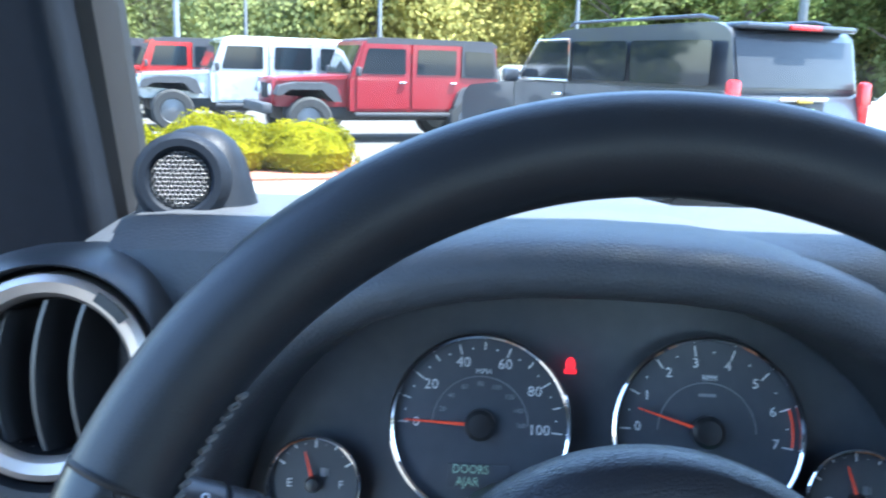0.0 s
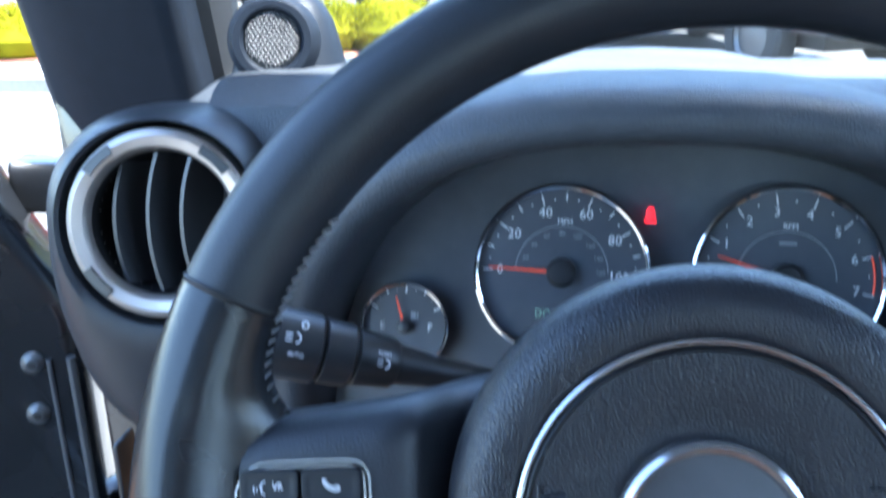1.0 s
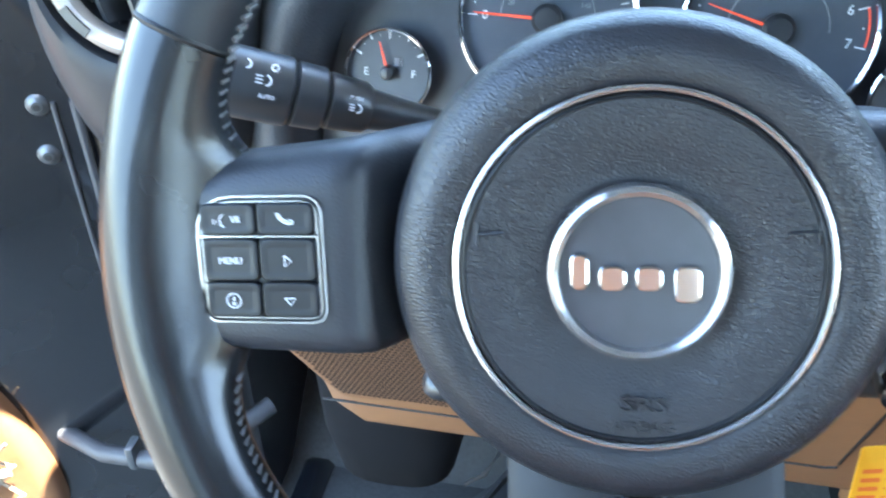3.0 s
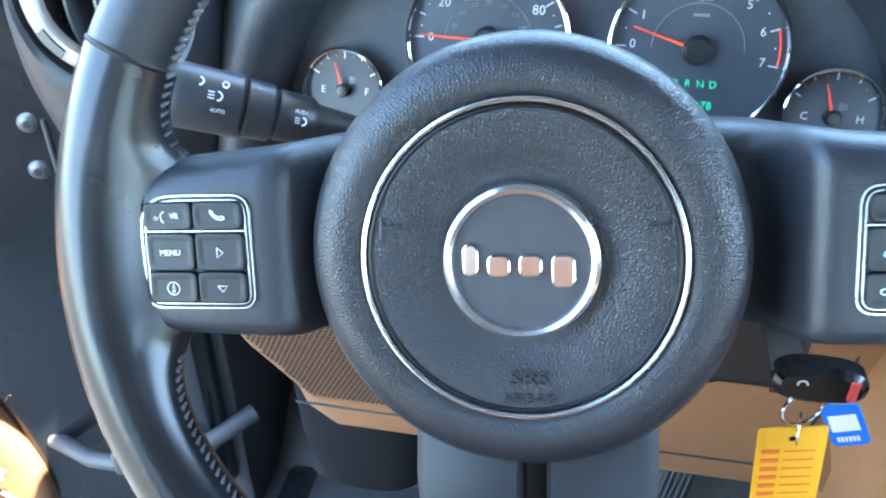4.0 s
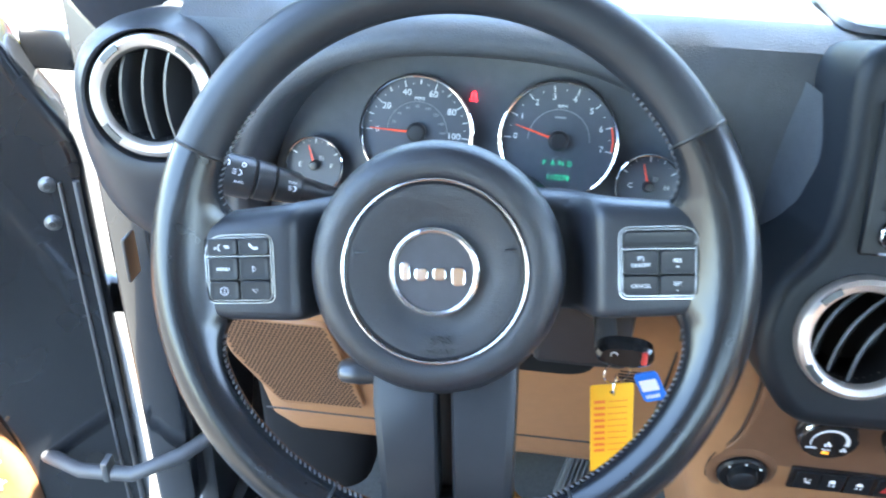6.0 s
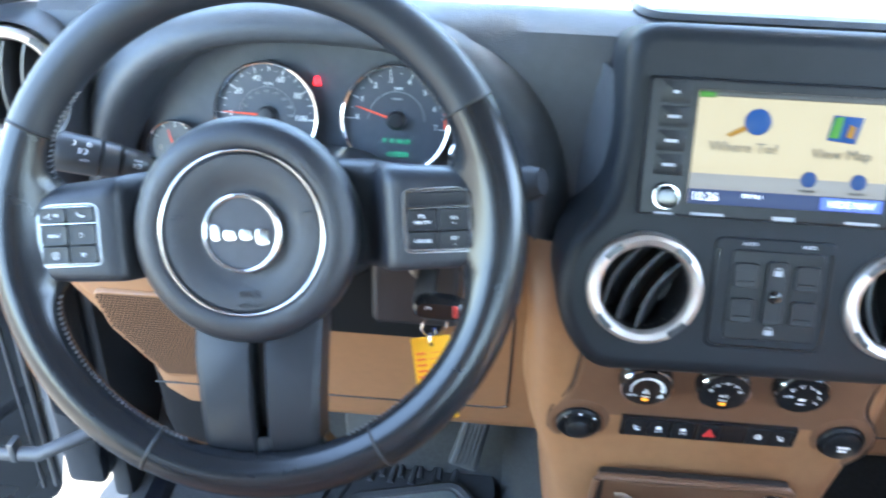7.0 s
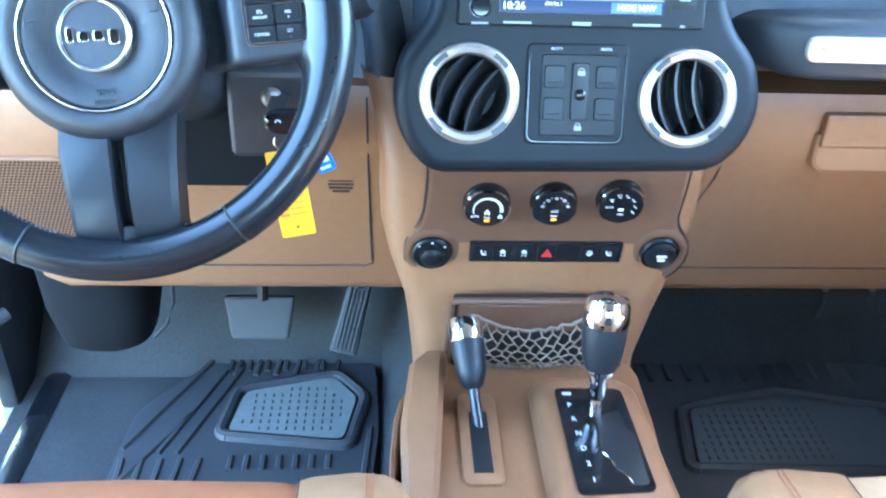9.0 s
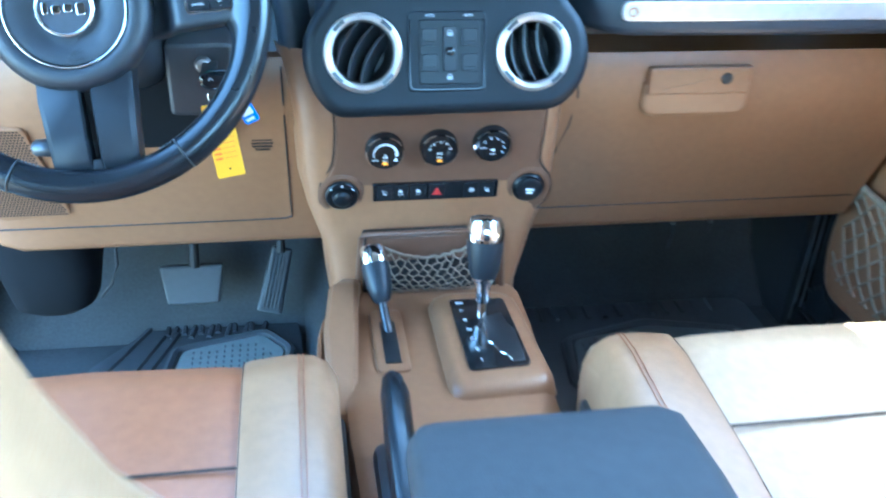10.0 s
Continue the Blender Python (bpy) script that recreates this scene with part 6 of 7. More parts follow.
def door(name, label, m, side, net=True):
    """Built with its inner face towards +z, x along the door from the hinge, y up."""
    d = thing(name, label, "door", m, kind="structure")
    out = outline_round([(0.0, -0.74), (0.0, 0.10), (0.05, 0.16), (0.95, 0.16), (1.0, 0.05), (0.96, -0.62), (0.88, -0.74)], 0.06)
    if side < 0:
        out = outline_round([(0.013, -0.74), (0.010, -0.12), (0.047, -0.055), (0.075, 0.02), (0.14, 0.045), (0.95, 0.06), (1.0, 0.0), (0.96, -0.62), (0.88, -0.74)], 0.04)
    part("shell", slab(out, 0.07, 0.014, steps=3), BODY_BLACK, d, "black painted door shell")
    panel = outline_round([(0.13, -0.14), (0.20, -0.06), (0.84, 0.0), (0.86, -0.40), (0.70, -0.58), (0.10, -0.58), (0.075, -0.50), (0.085, -0.36)], 0.06)
    low = 0.0
    if side < 0:
        panel, low = outline_round([(0.203, -0.43), (0.285, -0.31), (0.84, -0.20), (0.86, -0.50), (0.70, -0.71), (0.15, -0.71), (0.148, -0.63), (0.167, -0.525)], 0.05), -0.20
    part("trim_panel", slab(panel, 0.03, 0.018, z=0.025, steps=4), TAN, d, "tan moulded trim panel")
    part("armrest", loft([[(x, y + dy, 0.02 + dz) for dy, dz in outline_round([(-0.03, 0), (0.03, 0), (0.022, 0.05), (-0.026, 0.055)], 0.012, 3)] for x, y in ((0.30, -0.20 + low), (0.36, -0.19 + low), (0.60, -0.17 + low), (0.72, -0.16 + low))]), TAN, d, "tan armrest")
    bm = bmesh.new()
    for i in range(13):
        for s in (-1, 1):
            pts = []
            for k in range(9):
                x = 0.10 + 0.036 * i + s * 0.02 * k - (0.16 if s > 0 else -0.0)
                y = -0.52 + 0.022 * k + low * 0.85
                if (0.125 if side > 0 else 0.175) < x < 0.60:
                    pts.append((x, y, 0.040 + 0.006 * math.sin(k)))
            if len(pts) > 1:
                tube(pts, 0.0022, 5, bm)
    part("net", bm, NETCORD, d, "tan cord net pocket")
    part("net_edge", tube([(0.125 if side > 0 else 0.185, -0.345 + low * 1.2, 0.038), (0.3, -0.352 + low * 1.2, 0.048), (0.45, -0.352 + low * 1.2, 0.048), (0.60, -0.345 + low * 1.2, 0.038)], 0.006, 8), NETCORD, d)
    sx, sy = (0.0, -0.17) if side > 0 else (0.009, -0.17)
    part("seal", tube([(0.012 + sx, -0.70, 0.002), (0.012 + sx, sy, 0.002)], 0.004, 8), RUBBER, d, "black rubber seal")
    part("inner_seal", tube([(0.030 + sx, -0.70, 0.001), (0.030 + sx, sy, 0.001)], 0.0025, 8), RUBBER, d)
    for x, y in ((0.052, -0.172), (0.055, -0.222)):
        b = part("bolt", turned([(0, 0.005), (0.005, 0.005), (0.006, 0.0035), (0.009, 0.0025), (0.0105, 0.0)], 24), BOLT, d, "round steel bolt", m=Matrix.Translation((x, y, 0)))
        part("socket", turned([(0.0032, 0.0064), (0, 0.0064)], 12), DEEP, b)
    fr = [(0.15, 0.03, -0.03), (0.26, 0.42, -0.06), (0.32, 0.47, -0.065), (0.90, 0.47, -0.065), (0.95, 0.42, -0.06), (0.97, 0.04, -0.03)] if side < 0 else [(0.05, 0.15, -0.03), (0.16, 0.50, -0.06), (0.22, 0.56, -0.065), (0.90, 0.56, -0.065), (0.95, 0.50, -0.06), (0.97, 0.15, -0.03)]
    if side < 0:
        part("window_frame", tube(fr, 0.018, 10), BODY_BLACK, d, "black window frame")
    return d


# hinge at the front edge, swung out by about 70 degrees
hx, hy = -0.458, 0.425
ang = radians(66)
dx, dy = Vector((-math.sin(ang), -math.cos(ang), 0)), Vector((0, 0, 1))
dz = dy.cross(dx)          # towards the cabin
dm_ = Matrix((dx, dy, dz)).transposed().to_4x4()
door("door_1", "black driver's door standing open, tan trim and net", Matrix.Translation((hx, hy, -0.02)) @ dm_, -1)
door("door_2", "closed passenger door with tan trim and cord net", Matrix.Translation((VX1 + 0.005, 0.43, -0.02)) @ Matrix((Vector((0, -1, 0)), Vector((0, 0, 1)), Vector((-1, 0, 0)))).transposed().to_4x4(), 1)
strap = thing("door_check_strap", "black door check strap with a steel bracket", "door strap")
part("strap", tube([(-0.34, 0.42, -0.555), (-0.38, 0.37, -0.565), (-0.44, 0.345, -0.585), (-0.52, 0.355, -0.60), (-0.58, 0.375, -0.60)], 0.0105, 10), RUBBER, strap)
part("bracket", box(0.010, 0.022, 0.034, (-0.475, 0.348, -0.582), 0.003), BOLT, strap, "steel bracket")
for z in (-0.385, -0.05):
    h = thing("body_hinge", "black painted steel hinge on the body side", "hinge block", group="hinges of the open door")
    part("leaf", box(0.17, 0.035, 0.052, (-0.455, 0.475, z), 0.010), BODY_BLACK, h)
    part("pin", tube([(-0.445, 0.455, z - 0.035), (-0.445, 0.455, z + 0.035)], 0.010, 12), BODY_BLACK, h)

# bonnet and cowl of the own vehicle
bon = thing("bonnet", "dark grey bonnet and cowl ahead of the windscreen", "bonnet")
part("cowl", box(1.5, 0.16, 0.03, (0.38, 0.51, 0.020), 0.01), PLASTIC, bon, "black cowl")
secs = []
for y, w, z in ((0.58, 0.66, -0.010), (0.8, 0.64, -0.045), (1.3, 0.60, -0.125), (1.65, 0.56, -0.19), (1.72, 0.55, -0.24)):
    secs.append([(0.38 - w, y, z - 0.25), (0.38 - w, y, z - 0.03), (0.38 - w + 0.04, y, z - 0.006), (0.38, y, z + 0.012), (0.38 + w - 0.04, y, z - 0.006), (0.38 + w, y, z - 0.03), (0.38 + w, y, z - 0.25)])
part("panel", loft(secs, close=False), material("dark_grey_car_paint", (0.025, 0.027, 0.03), 0.5, coat=0.2), bon, "dark grey painted panel")

# ---- planting bed outside ----


def strip_sheet(name, pts, lift, thick, mat, label, category):
    """A raised pad on the ground over a plan outline."""
    bm = bmesh.new()
    top = [bm.verts.new((x, y, ground_z(y) + lift)) for x, y in pts]
    low = [bm.verts.new((x, y, ground_z(y) + lift - thick)) for x, y in pts]
    bm.faces.new(top)
    for i in range(len(pts)):
        j = (i + 1) % len(pts)
        bm.faces.new((top[i], top[j], low[j], low[i]))
    return solid(name, bm, mat, label, category, kind="structure", smooth=False)


strip_sheet("kerb", [(-11.31, 7.16), (-2.51, 7.74), (-0.67, 8.80), (-0.30, 10.46), (-1.11, 11.02), (-11.03, 11.26)], 0.14, 0.3, CONCRETE, "pale concrete kerb round the planting bed", "kerb")
strip_sheet("planting_bed", [(-10.90, 8.14), (-2.95, 8.70), (-1.39, 9.36), (-0.92, 10.16), (-1.46, 10.79), (-10.71, 11.00)], 0.17, 0.1, MULCH, "red-brown mulch in the planting bed", "planting bed")
for x, y, tx in ((-2.71, 7.40, 10.2), (-2.05, 5.35, 10.2), (1.64, 9.41, -33.9)):
    solid("road_marking", box(0.12, 3.5, 0.008, (0, 0, 0)), PAINT_WHITE, "faded white parking bay line on asphalt", "road marking", pose(x, y, ground_z(y) + 0.03, math.degrees(math.atan2(ground_z(y + 1) - ground_z(y - 1), 2)), 0, tx), kind="structure", smooth=False)


def leaf_ball(rx, ry, rz, count, size, rng, lumps=6):
    """A clipped crown made of many small leaf blades over a lumpy outline."""
    bm = bmesh.new()
    cents = []
    for _ in range(lumps):
        d, u = rng.uniform(0, 6.28), rng.uniform(0.0, 0.95)
        w = math.sqrt(1 - u * u) * 0.62
        cents.append((Vector((math.cos(d) * w * rx, math.sin(d) * w * ry, (0.16 + 0.46 * u) * rz)), rng.uniform(0.34, 0.44)))
    for _ in range(count):
        c, k = rng.choice(cents)
        v = Vector((rng.gauss(0, 1), rng.gauss(0, 1), rng.gauss(0, 1))).normalized()
        p = c + Vector((v.x * rx * k, v.y * ry * k, v.z * rz * k)) * rng.uniform(0.82, 1.04)
        if p.z < 0.02:
            continue
        n = (v + Vector((rng.uniform(-0.7, 0.7), rng.uniform(-0.7, 0.7), rng.uniform(-0.5, 0.7)))).normalized()
        a = n.orthogonal().normalized()
        b = n.cross(a)
        t = rng.uniform(0, 6.28)
        u, w = a * math.cos(t) + b * math.sin(t), b * math.cos(t) - a * math.sin(t)
        s = size * rng.uniform(0.6, 1.4)
        q = [bm.verts.new(p + u * s), bm.verts.new(p + w * s * 0.45 + n * s * 0.2), bm.verts.new(p - u * s), bm.verts.new(p - w * s * 0.45)]
        bm.faces.new(q)
    return bm


rng = random.Random(7)
for az, d, r, h in ((12.7, 10.2, 0.78, 0.68), (18.4, 10.2, 0.88, 0.70), (24.6, 10.3, 0.82, 0.66), (30.0, 10.6, 0.8, 0.62), (35.0, 11.0, 0.8, 0.62)):
    x, y = -d * math.sin(radians(az)), d * math.cos(radians(az))
    b = thing("bush", "clipped yellow-green rounded shrub in mulch", "shrub", pose(x, y, ground_z(y) + 0.15), group="clipped shrubs")
    part("foliage", leaf_ball(r * 0.86, r * 0.72, h * 1.0, 9000, 0.026, rng, 22), BUSH, b, smooth=False)
    part("core", turned([(0, 0.0), (r * 0.60, 0.05), (r * 0.68, h * 0.35), (r * 0.48, h * 0.70), (0, h * 0.84)], 18), BUSH, b)

# ---- parked vehicles ----
TYRE = material("tyre_rubber", (0.02, 0.02, 0.02), 0.8)
ALLOY = material("dull_grey_alloy", (0.12, 0.12, 0.125), 0.4, 0.6)
TRIM = material("grey_black_fender", (0.04, 0.04, 0.043), 0.6)
LAMP_RED = material("red_tail_lamp", (0.55, 0.02, 0.02), 0.25)
LAMP_CLEAR = material("pale_lamp_lens", (0.6, 0.6, 0.58), 0.15)


def road_wheel(parent, x, y, R, w=0.24):
    wl = new("wheel")
    wl.parent = parent
    wl.matrix_basis = Matrix.Translation((x, y, R))
    part("tyre", turned([(R * 0.60, -w / 2), (R * 0.9, -w / 2), (R, -w / 2 + 0.04), (R, w / 2 - 0.04), (R * 0.9, w / 2), (R * 0.60, w / 2)], 28, axis="y"), TYRE, wl)
    bm = turned([(R * 0.62, -w / 2 + 0.02), (R * 0.56, -w / 2 + 0.06), (R * 0.2, -w / 2 + 0.04), (0, -w / 2 + 0.03)], 20, axis="y")
    turned([(R * 0.62, w / 2 - 0.02), (R * 0.56, w / 2 - 0.06), (R * 0.2, w / 2 - 0.04), (0, w / 2 - 0.03)], 20, bm, axis="y")
    part("rim", bm, ALLOY, wl)


def prism(outline, y0, y1, bevel=0.02):
    """A body pressed from a side outline of (x, z), between y0 and y1."""
    w = (y1 - y0) / 2
    bm = slab(outline, 2 * w - bevel, bevel, z=w)
    bmesh.ops.rotate(bm, verts=bm.verts, cent=(0, 0, 0), matrix=Matrix.Rotation(radians(90), 3, "X"))
    bmesh.ops.translate(bm, verts=bm.verts, vec=(0, (y0 + y1) / 2, 0))
    return bm


def off_roader(label, paint, roof, m, long=True):
    """Square off-road wagon; x forward, y to its left, origin on the ground at its middle."""
    v = thing("off_road_wagon", label, "car", m, group="parked off-road wagons")
    L = 2.15 if long else 1.9
    part("tub", prism(outline_round([(0.72, 0.55), (0.72, 1.16), (-L, 1.16), (-L, 0.55)], 0.05), -0.76, 0.76), paint, v)
    part("engine_bay", prism(outline_round([(2.0, 0.62), (2.02, 1.02), (1.95, 1.08), (0.70, 1.14), (0.70, 0.62)], 0.05), -0.58, 0.58), paint, v)
    part("bonnet", prism(outline_round([(1.98, 1.05), (1.95, 1.10), (0.70, 1.17), (0.70, 1.10)], 0.02), -0.62, 0.62), paint, v)
    part("grille", box(0.05, 1.12, 0.42, (2.02, 0, 0.86), 0.03), paint, v)
    for i in range(7):
        part("grille_slot", box(0.02, 0.05, 0.26, (2.045, -0.24 + 0.08 * i, 0.88), 0.008), DEEP, v)
    for s in (-1, 1):
        part("headlight", turned([(0.10, 0.0), (0.095, 0.02), (0.05, 0.03), (0, 0.032)], 20, axis="x", at=(2.045, s * 0.42, 0.90)), LAMP_CLEAR, v)
        part("front_fender", prism(outline_round([(0.90, 0.72), (1.00, 0.98), (1.15, 1.04), (1.70, 1.04), (1.98, 0.98), (2.05, 0.82), (1.95, 0.82), (1.80, 0.92), (1.25, 0.92), (1.05, 0.72)], 0.03), s * 0.56 if s > 0 else -0.90, 0.90 if s > 0 else -0.56, 0.015), TRIM, v)
        part("rear_fender", prism(outline_round([(-L + 0.95, 0.66), (-L + 0.85, 0.90), (-L + 0.70, 1.0), (-L + 0.25, 1.0), (-L + 0.08, 0.80), (-L + 0.18, 0.78), (-L + 0.30, 0.90), (-L + 0.66, 0.90), (-L + 0.82, 0.66)], 0.03), s * 0.70 if s > 0 else -0.90, 0.90 if s > 0 else -0.70, 0.015), TRIM, v)
        part("sill_step", box(1.9, 0.08, 0.07, (-0.30, s * 0.80, 0.50), 0.02), TRIM, v)
        nd = 2 if long else 1
        for k in range(nd):
            x1, x0 = 0.60 - 1.03 * k, -0.38 - 0.98 * k
            dd = part("side_door", prism(outline_round([(x1, 0.60), (x1, 1.72 if k else 1.16), (x1 - (0.0 if k else 0.14), 1.72), (x0, 1.72), (x0, 0.60)], 0.04), s * 0.765 - 0.012, s * 0.765 + 0.012, 0.008), paint, v)
            part("side_window", prism(outline_round([(x1 - 0.08, 1.20), (x1 - (0.10 if k else 0.20), 1.64), (x0 + 0.08, 1.64), (x0 + 0.08, 1.20)], 0.04), s * 0.775 - 0.008, s * 0.775 + 0.008, 0.004), DARKGLASS, dd)
            part("door_handle", box(0.12, 0.04, 0.035, (x0 + 0.14, s * 0.79, 1.06), 0.01), CHROME, dd)
        if roof is not WHITE_PAINT:
            part("soft_quarter", prism(outline_round([(-0.40 - 0.98 * (nd - 1) - 0.02, 1.16), (-0.40 - 0.98 * (nd - 1) - 0.02, 1.73), (-L + 0.10, 1.72), (-L + 0.01, 1.16)], 0.03), s * 0.752 - 0.012, s * 0.752 + 0.012, 0.006), roof, v, "dark fabric rear quarter")
        part("quarter_window", prism(outline_round([(-0.40 - 0.98 * (nd - 1) - 0.08, 1.20), (-0.40 - 0.98 * (nd - 1) - 0.08, 1.64), (-L + 0.14, 1.62), (-L + 0.08, 1.20)], 0.04), s * 0.765 - 0.01, s * 0.765 + 0.01, 0.004), DARKGLASS, v)
        part("wing_mirror", box(0.08, 0.16, 0.16, (0.62, s * 0.92, 1.24), 0.03), TRIM, v)
        part("tail_lamp", box(0.05, 0.12, 0.22, (-L - 0.01, s * 0.68, 0.95), 0.02), LAMP_RED, v)
        road_wheel(v, 1.46, s * 0.78, 0.40), road_wheel(v, -L + 0.62, s * 0.78, 0.40)
    part("cabin", prism(outline_round([(0.60, 1.14), (0.40, 1.72), (-L + 0.05, 1.72), (-L, 1.14)], 0.05), -0.74, 0.74), paint, v)
    part("windscreen_frame", prism(outline_round([(0.72, 1.12), (0.48, 1.76), (0.41, 1.76), (0.63, 1.12)], 0.01), -0.75, 0.75, 0.01), paint, v)
    wsn = prism(outline_round([(0.715, 1.20), (0.525, 1.69), (0.50, 1.69), (0.69, 1.20)], 0.004), -0.66, 0.66, 0.003)
    part("windscreen", wsn, DARKGLASS, v)
    part("roof", prism(outline_round([(0.44, 1.72), (0.42, 1.80), (0.2, 1.83), (-L + 0.15, 1.82), (-L + 0.02, 1.75), (-L + 0.02, 1.70)], 0.03), -0.75, 0.75, 0.03), roof, v)
    part("front_bumper", box(0.18, 1.6, 0.18, (2.18, 0, 0.60), 0.04), TRIM, v)
    part("chassis", box(3.9, 1.0, 0.25, (-0.1, 0, 0.50), 0.03), DEEP, v)
    part("spare_tyre", turned([(0.15, -0.12), (0.36, -0.12), (0.39, -0.06), (0.39, 0.06), (0.36, 0.12), (0.15, 0.12)], 28, axis="x", at=(-L - 0.16, 0, 1.02)), TYRE, v)
    return v


def at_heading(x, y, hx_, hy_):
    a = math.degrees(math.atan2(hy_, hx_))
    return pose(x, y, ground_z(y) + 0.0, 0, 0, a)


RED_PAINT = material("deep_red_car_paint", (0.19, 0.006, 0.012), 0.35, coat=0.3, vary=0.03)
RED_BRIGHT = material("bright_red_car_paint", (0.40, 0.012, 0.010), 0.3, coat=0.3, vary=0.03)
SILVER_PAINT = material("silver_car_paint", (0.38, 0.40, 0.42), 0.28, 0.3, coat=1.0, vary=0.03)
GREY_PAINT = material("dark_grey_suv_paint", (0.036, 0.040, 0.049), 0.34, 0.2, coat=0.4, vary=0.03)
WHITE_PAINT = material("white_car_paint", (0.75, 0.76, 0.77), 0.3, coat=1.0, vary=0.02)
SOFT_TOP = material("dark_soft_top", (0.045, 0.045, 0.05), 0.9)
off_roader("deep red four-door off-road wagon with dark soft top", RED_PAINT, SOFT_TOP, at_heading(-2.23, 16.02, -0.892, -0.451))
off_roader("silver four-door off-road wagon with a white roof", SILVER_PAINT, WHITE_PAINT, at_heading(-5.21, 17.65, -0.892, -0.451))
off_roader("bright red off-road wagon behind the silver one", RED_BRIGHT, SOFT_TOP, at_heading(-7.69, 20.37, -0.892, -0.451), False)
off_roader("red off-road wagon at the end of the row", RED_PAINT, SOFT_TOP, at_heading(-10.95, 21.32, -0.892, -0.451))
off_roader("white off-road wagon further back in the lot", WHITE_PAINT, SOFT_TOP, at_heading(-11.38, 25.04, -0.892, -0.451))


def estate_suv(label, paint, m):
    v = thing("large_suv", label, "car", m)
    part("lower_body", prism(outline_round([(2.6, 0.50), (2.62, 0.95), (2.45, 1.12), (1.35, 1.22), (-2.55, 1.24), (-2.62, 0.95), (-2.60, 0.50)], 0.12), -1.0, 1.0, 0.07), paint, v)
    part("cabin", prism(outline_round([(1.35, 1.18), (0.55, 1.78), (0.2, 1.87), (-2.2, 1.90), (-2.42, 1.82), (-2.55, 1.18)], 0.10), -0.92, 0.92, 0.10), paint, v)
    for s in (-1, 1):
        for k, (x1, x0, c) in enumerate(((1.05, 0.0, 0.42), (-0.08, -1.05, 0.0), (-1.13, -2.30, 0.0))):
            w = part("side_window", prism(outline_round([(x1, 1.28), (x1 - c, 1.72), (x0, 1.72), (x0, 1.28)], 0.05), s * 0.925 - 0.012, s * 0.925 + 0.012, 0.005), DARKGLASS, v)
            if k == 0:
                part("chrome_trim", tube([(x1 + 0.05, s * 0.94, 1.26), (x1 - c, s * 0.94, 1.74), (x0 - 0.02, s * 0.94, 1.75), (x0 - 0.03, s * 0.94, 1.26), (x1 + 0.05, s * 0.94, 1.26)], 0.014, 6), CHROME, w, "chrome window trim")
        for x in (1.08, -0.04, -1.09):
            part("shut_line", box(0.012, 0.006, 0.68, (x, s * 1.0, 0.90)), DEEP, v)
        part("sill_trim", box(3.0, 0.04, 0.10, (-0.05, s * 0.99, 0.56), 0.015), DEEP, v, "black sill trim")
        part("tail_lamp", box(0.10, 0.14, 0.46, (-2.585, s * 0.90, 1.12), 0.04), LAMP_RED, v, "red tail lamp")
        part("roof_rail", tube([(0.2, s * 0.78, 1.90), (0.1, s * 0.78, 1.95), (-2.0, s * 0.78, 1.96), (-2.2, s * 0.78, 1.92)], 0.018, 8), paint, v)
        part("wing_mirror", box(0.12, 0.24, 0.18, (1.05, s * 1.08, 1.30), 0.05), paint, v)
        part("door_handle", box(0.2, 0.04, 0.04, (0.1, s * 1.0, 1.10), 0.012), CHROME, v)
        road_wheel(v, 1.65, s * 0.90, 0.41, 0.26), road_wheel(v, -1.6, s * 0.90, 0.41, 0.26)
    rg = prism(outline_round([(-2.555, 1.27), (-2.45, 1.74), (-2.42, 1.74), (-2.52, 1.27)], 0.005), -0.80, 0.80, 0.004)
    # part of the sky's reflection is put into this pane's base grey
    part("rear_window", rg, material("rear_glass_sky_grey", (0.032, 0.034, 0.038), 0.2, vary=0.1, spec=0.2), v, "rear window with sky reflection put into its grey")
    part("windscreen", prism(outline_round([(1.37, 1.24), (0.62, 1.76), (0.58, 1.76), (1.32, 1.24)], 0.005), -0.80, 0.80, 0.004), DARKGLASS, v)
    part("spoiler", box(0.30, 1.5, 0.06, (-2.40, 0, 1.86), 0.025), paint, v)
    part("brake_lamp", box(0.05, 0.42, 0.05, (-2.555, 0, 1.855), 0.015), LAMP_RED, v, "red high brake lamp")
    part("plate_recess", box(0.05, 0.62, 0.26, (-2.60, 0, 1.02), 0.03), DEEP, v)
    part("number_plate", box(0.02, 0.32, 0.16, (-2.63, 0, 1.00), 0.006), material("plate_green", (0.16, 0.24, 0.12), 0.5), v, "green and yellow plate")
    part("plate_bars", box(0.006, 0.24, 0.05, (-2.642, 0, 1.0)), material("plate_yellow", (0.5, 0.42, 0.08), 0.5, vary=0), v)
    part("chrome_bar", box(0.04, 0.66, 0.05, (-2.62, 0, 1.17), 0.015), CHROME, v)
    part("badge", box(0.03, 0.20, 0.06, (-2.645, 0, 1.16), 0.015), material("gold_badge", (0.6, 0.45, 0.12), 0.3, 0.8, vary=0), v)
    part("rear_bumper", box(0.25, 1.96, 0.26, (-2.62, 0, 0.62), 0.06), paint, v)
    part("underside", box(4.6, 1.5, 0.2, (0, 0, 0.42), 0.03), DEEP, v)
    return v


SH = Vector((-0.493, 0.870, 0))
sl = Vector((2.20, 8.10, 0))
mid = sl + SH * 2.88 + Vector((SH.y, -SH.x, 0)) * 1.0
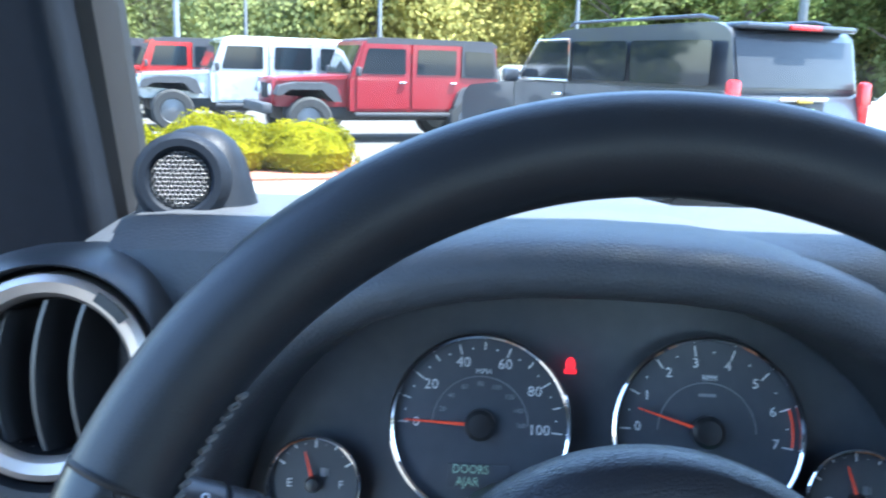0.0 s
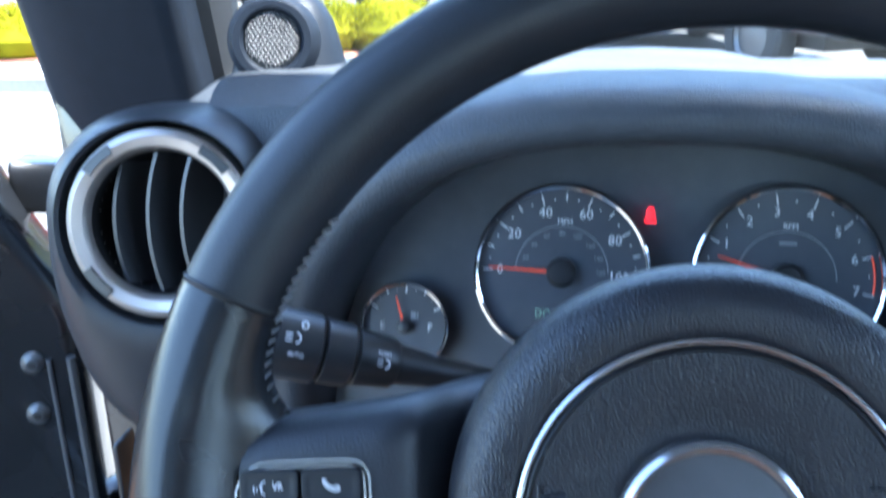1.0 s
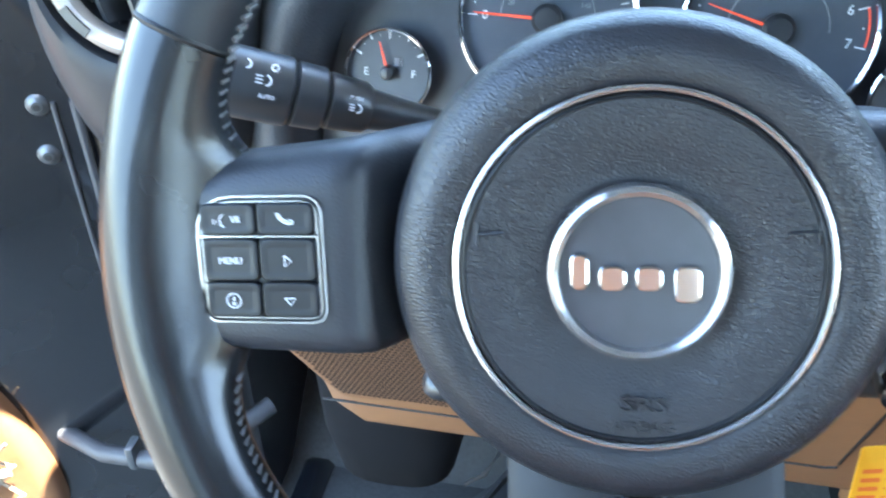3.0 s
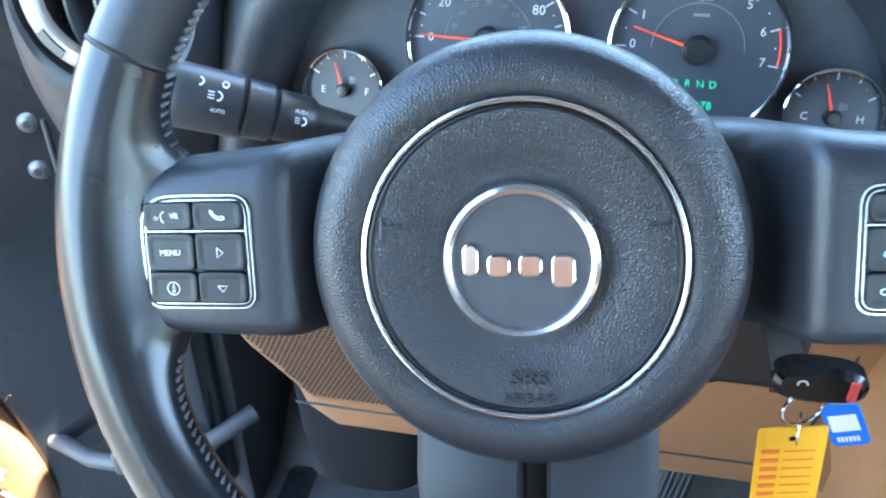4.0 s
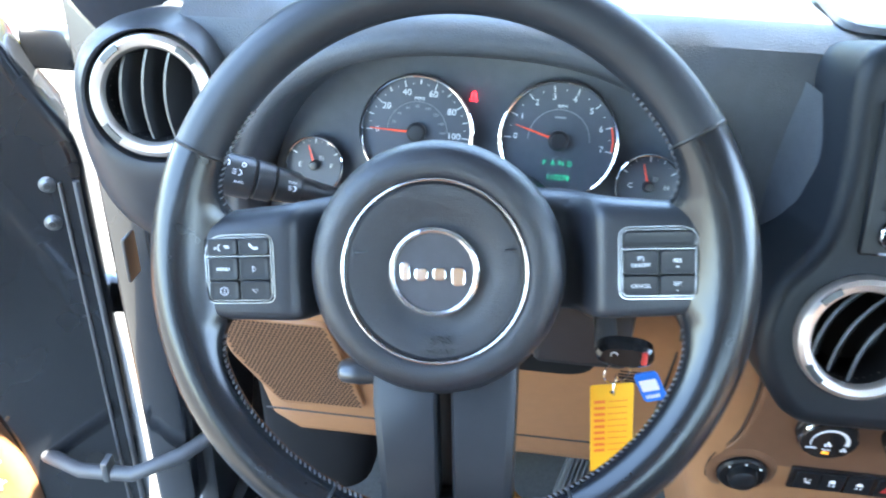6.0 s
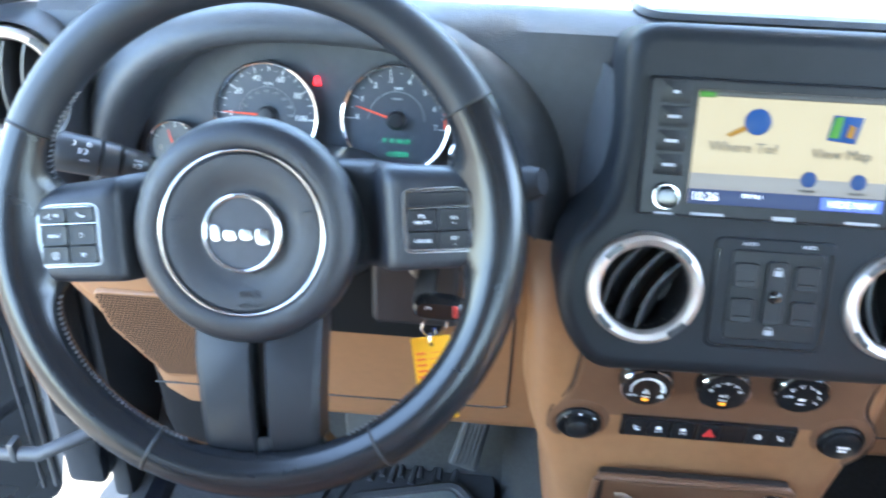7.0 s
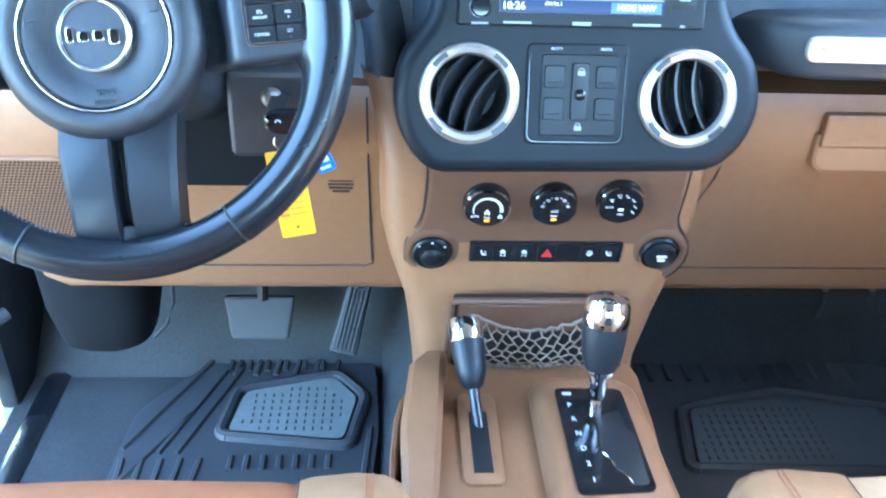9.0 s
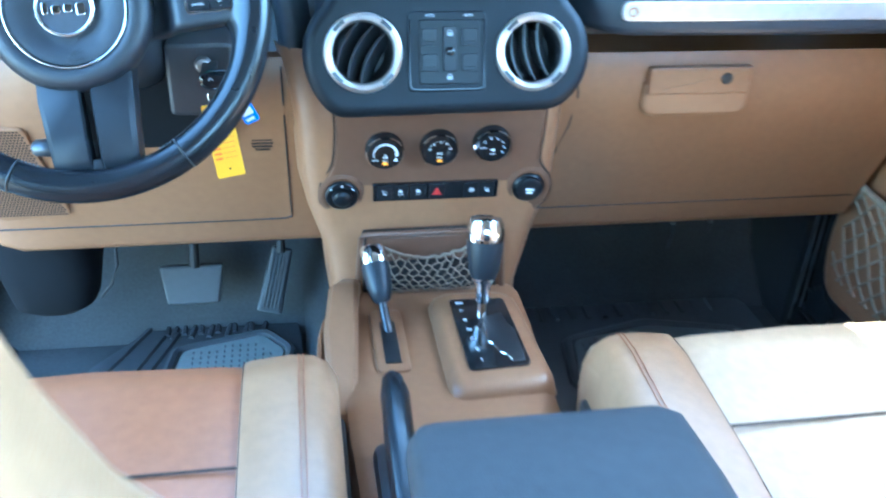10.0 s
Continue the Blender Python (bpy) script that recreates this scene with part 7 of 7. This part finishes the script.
estate_suv("large dark grey estate SUV with chrome window trim", GREY_PAINT, at_heading(mid.x, mid.y, SH.x, SH.y) @ Matrix.Diagonal((1.05, 1.0, 1.0, 1)))


def sedan(label, paint, m):
    v = thing("parked_car", label, "car", m, group="parked cars far off")
    part("body", prism(outline_round([(2.2, 0.35), (2.2, 0.72), (1.1, 0.95), (-2.1, 0.98), (-2.2, 0.6), (-2.15, 0.35)], 0.12), -0.88, 0.88, 0.06), paint, v)
    part("cabin", prism(outline_round([(1.1, 0.92), (0.4, 1.42), (-0.9, 1.45), (-1.7, 0.95)], 0.12), -0.74, 0.74, 0.08), paint, v)
    for s in (-1, 1):
        part("side_window", prism(outline_round([(0.9, 0.98), (0.35, 1.36), (-0.85, 1.38), (-1.35, 1.0)], 0.06), s * 0.745 - 0.01, s * 0.745 + 0.01, 0.004), DARKGLASS, v)
        road_wheel(v, 1.35, s * 0.78, 0.33, 0.2), road_wheel(v, -1.35, s * 0.78, 0.33, 0.2)
    return v


for x, y, p, lb in ((2.81, 23.87, WHITE_PAINT, "white parked car beyond the dark SUV"), (0.91, 25.50, SILVER_PAINT, "silver parked car in the far row"), (7.27, 14.14, WHITE_PAINT, "white parked car beside the dark SUV"), (-12.07, 17.25, WHITE_PAINT, "white parked car at the kerb"), (5.27, 24.70, GREY_PAINT, "dark parked car in the far row")):
    sedan(lb, p, at_heading(x, y, -0.892, -0.451))

# ---- poles and woods ----
POLE = material("grey_pole_metal", (0.13, 0.135, 0.135), 0.5, 0.3)
for az, d, r in ((20.15, 27, 0.10), (15.95, 33, 0.07), (7.55, 30, 0.08), (-5.05, 34, 0.09), (-18.45, 30, 0.16)):
    x, y = -d * math.sin(radians(az)), d * math.cos(radians(az))
    p = thing("lamp_post", "tall grey metal lamp post at the lot's edge", "lamp post", pose(x, y, ground_z(y)), group="lamp posts")
    part("pole", turned([(r * 1.3, 0), (r * 1.3, 0.5), (r, 0.55), (r * 0.7, 9.0), (0, 9.0)], 12), POLE, p)
    part("lamp_head", box(0.7, 0.3, 0.14, (0.3, 0, 9.0), 0.04), POLE, p)
BARK = material("tree_bark", (0.12, 0.09, 0.065), 0.9, grain=20, bump=0.8)
LEAF = [leaf("leaf_green", (0.20, 0.24, 0.08)), leaf("leaf_yellow_green", (0.40, 0.36, 0.12)), leaf("leaf_olive", (0.28, 0.30, 0.12))]
rng = random.Random(11)
protos = []
for k in range(3):
    crown = bmesh.new()
    for _ in range(20):
        c = Vector((rng.gauss(0, 1.5), rng.gauss(0, 1.5), rng.uniform(0.8, 8.5)))
        rr = rng.uniform(0.8, 1.7)
        for _ in range(560):
            v = Vector((rng.gauss(0, 1), rng.gauss(0, 1), rng.gauss(0, 1))).normalized()
            p = c + v * rr * rng.uniform(0.5, 1.1)
            n = Vector((rng.gauss(0, 1), rng.gauss(0, 1), rng.gauss(0, 1))).normalized()
            a = n.orthogonal().normalized()
            b = n.cross(a)
            s = rng.uniform(0.07, 0.14)
            crown.faces.new([crown.verts.new(p + a * s), crown.verts.new(p + b * s * 0.6), crown.verts.new(p - a * s), crown.verts.new(p - b * s * 0.6)])
    trunk = tube([(0, 0, -0.5), (0.1, 0, 2), (-0.1, 0.1, 5), (0.05, 0, 8)], [0.22, 0.17, 0.12, 0.04], 8)
    for _ in range(7):
        z = rng.uniform(1.5, 6)
        a = rng.uniform(0, 6.28)
        tube([(0, 0, z), (math.cos(a) * 0.9, math.sin(a) * 0.9, z + 0.8), (math.cos(a) * 1.8, math.sin(a) * 1.8, z + 1.3)], [0.07, 0.05, 0.02], 6, trunk)
    t = thing("tree", "leafy roadside tree in fresh spring leaf", "tree", pose(-30 + 3 * k, 44, ground_z(44)), group="trees behind the lot")
    part("trunk", trunk, BARK, t)
    part("crown", crown, LEAF[k], t, smooth=False)
    protos.append(t)
for i in range(46):
    d = rng.uniform(36, 50)
    az = -38 + 1.75 * i + rng.uniform(-1.0, 1.0)
    k = 1 if -2 < az < 5 and rng.random() < 0.8 else rng.choice((0, 0, 2, 1) if az < 11 else (0, 2, 2))
    x, y = -d * math.sin(radians(az)), d * math.cos(radians(az))
    s = rng.uniform(0.8, 1.25)
    protos[k].scale = (s, s, s * rng.uniform(0.85, 1.1))
    copy_thing(protos[k], pose(x, y, ground_z(y), 0, 0, rng.uniform(0, 360)))
for p in protos:
    p.scale = (1, 1, 1)
bm = bmesh.new()
for i in range(42000):
    az = radians(rng.uniform(-45, 60))
    d = rng.uniform(46, 56)
    p = Vector((-d * math.sin(az), d * math.cos(az), ground_z(50) + rng.uniform(0, 1) ** 0.8 * 11))
    n = Vector((rng.gauss(0, 1), rng.gauss(0, 1), rng.gauss(0, 1))).normalized()
    a = n.orthogonal().normalized()
    b = n.cross(a)
    s = rng.uniform(0.25, 0.7)
    bm.faces.new([bm.verts.new(p + a * s), bm.verts.new(p + b * s * 0.7), bm.verts.new(p - a * s), bm.verts.new(p - b * s * 0.7)])
solid("far_woods", bm, LEAF[2], "dense green woods behind the parking lot", "woods", kind="stuff", smooth=False)

# wheels that carry the cabin
for x in (-0.36, 1.12):
    for y in (1.25, -1.35):
        w = thing("vehicle_wheel", "black off-road wheel carrying the vehicle", "wheel", pose(x, y, -1.27, 0, 0, 90), group="wheels of the vehicle")
        road_wheel(w, 0.0, 0.0, 0.40, 0.24)
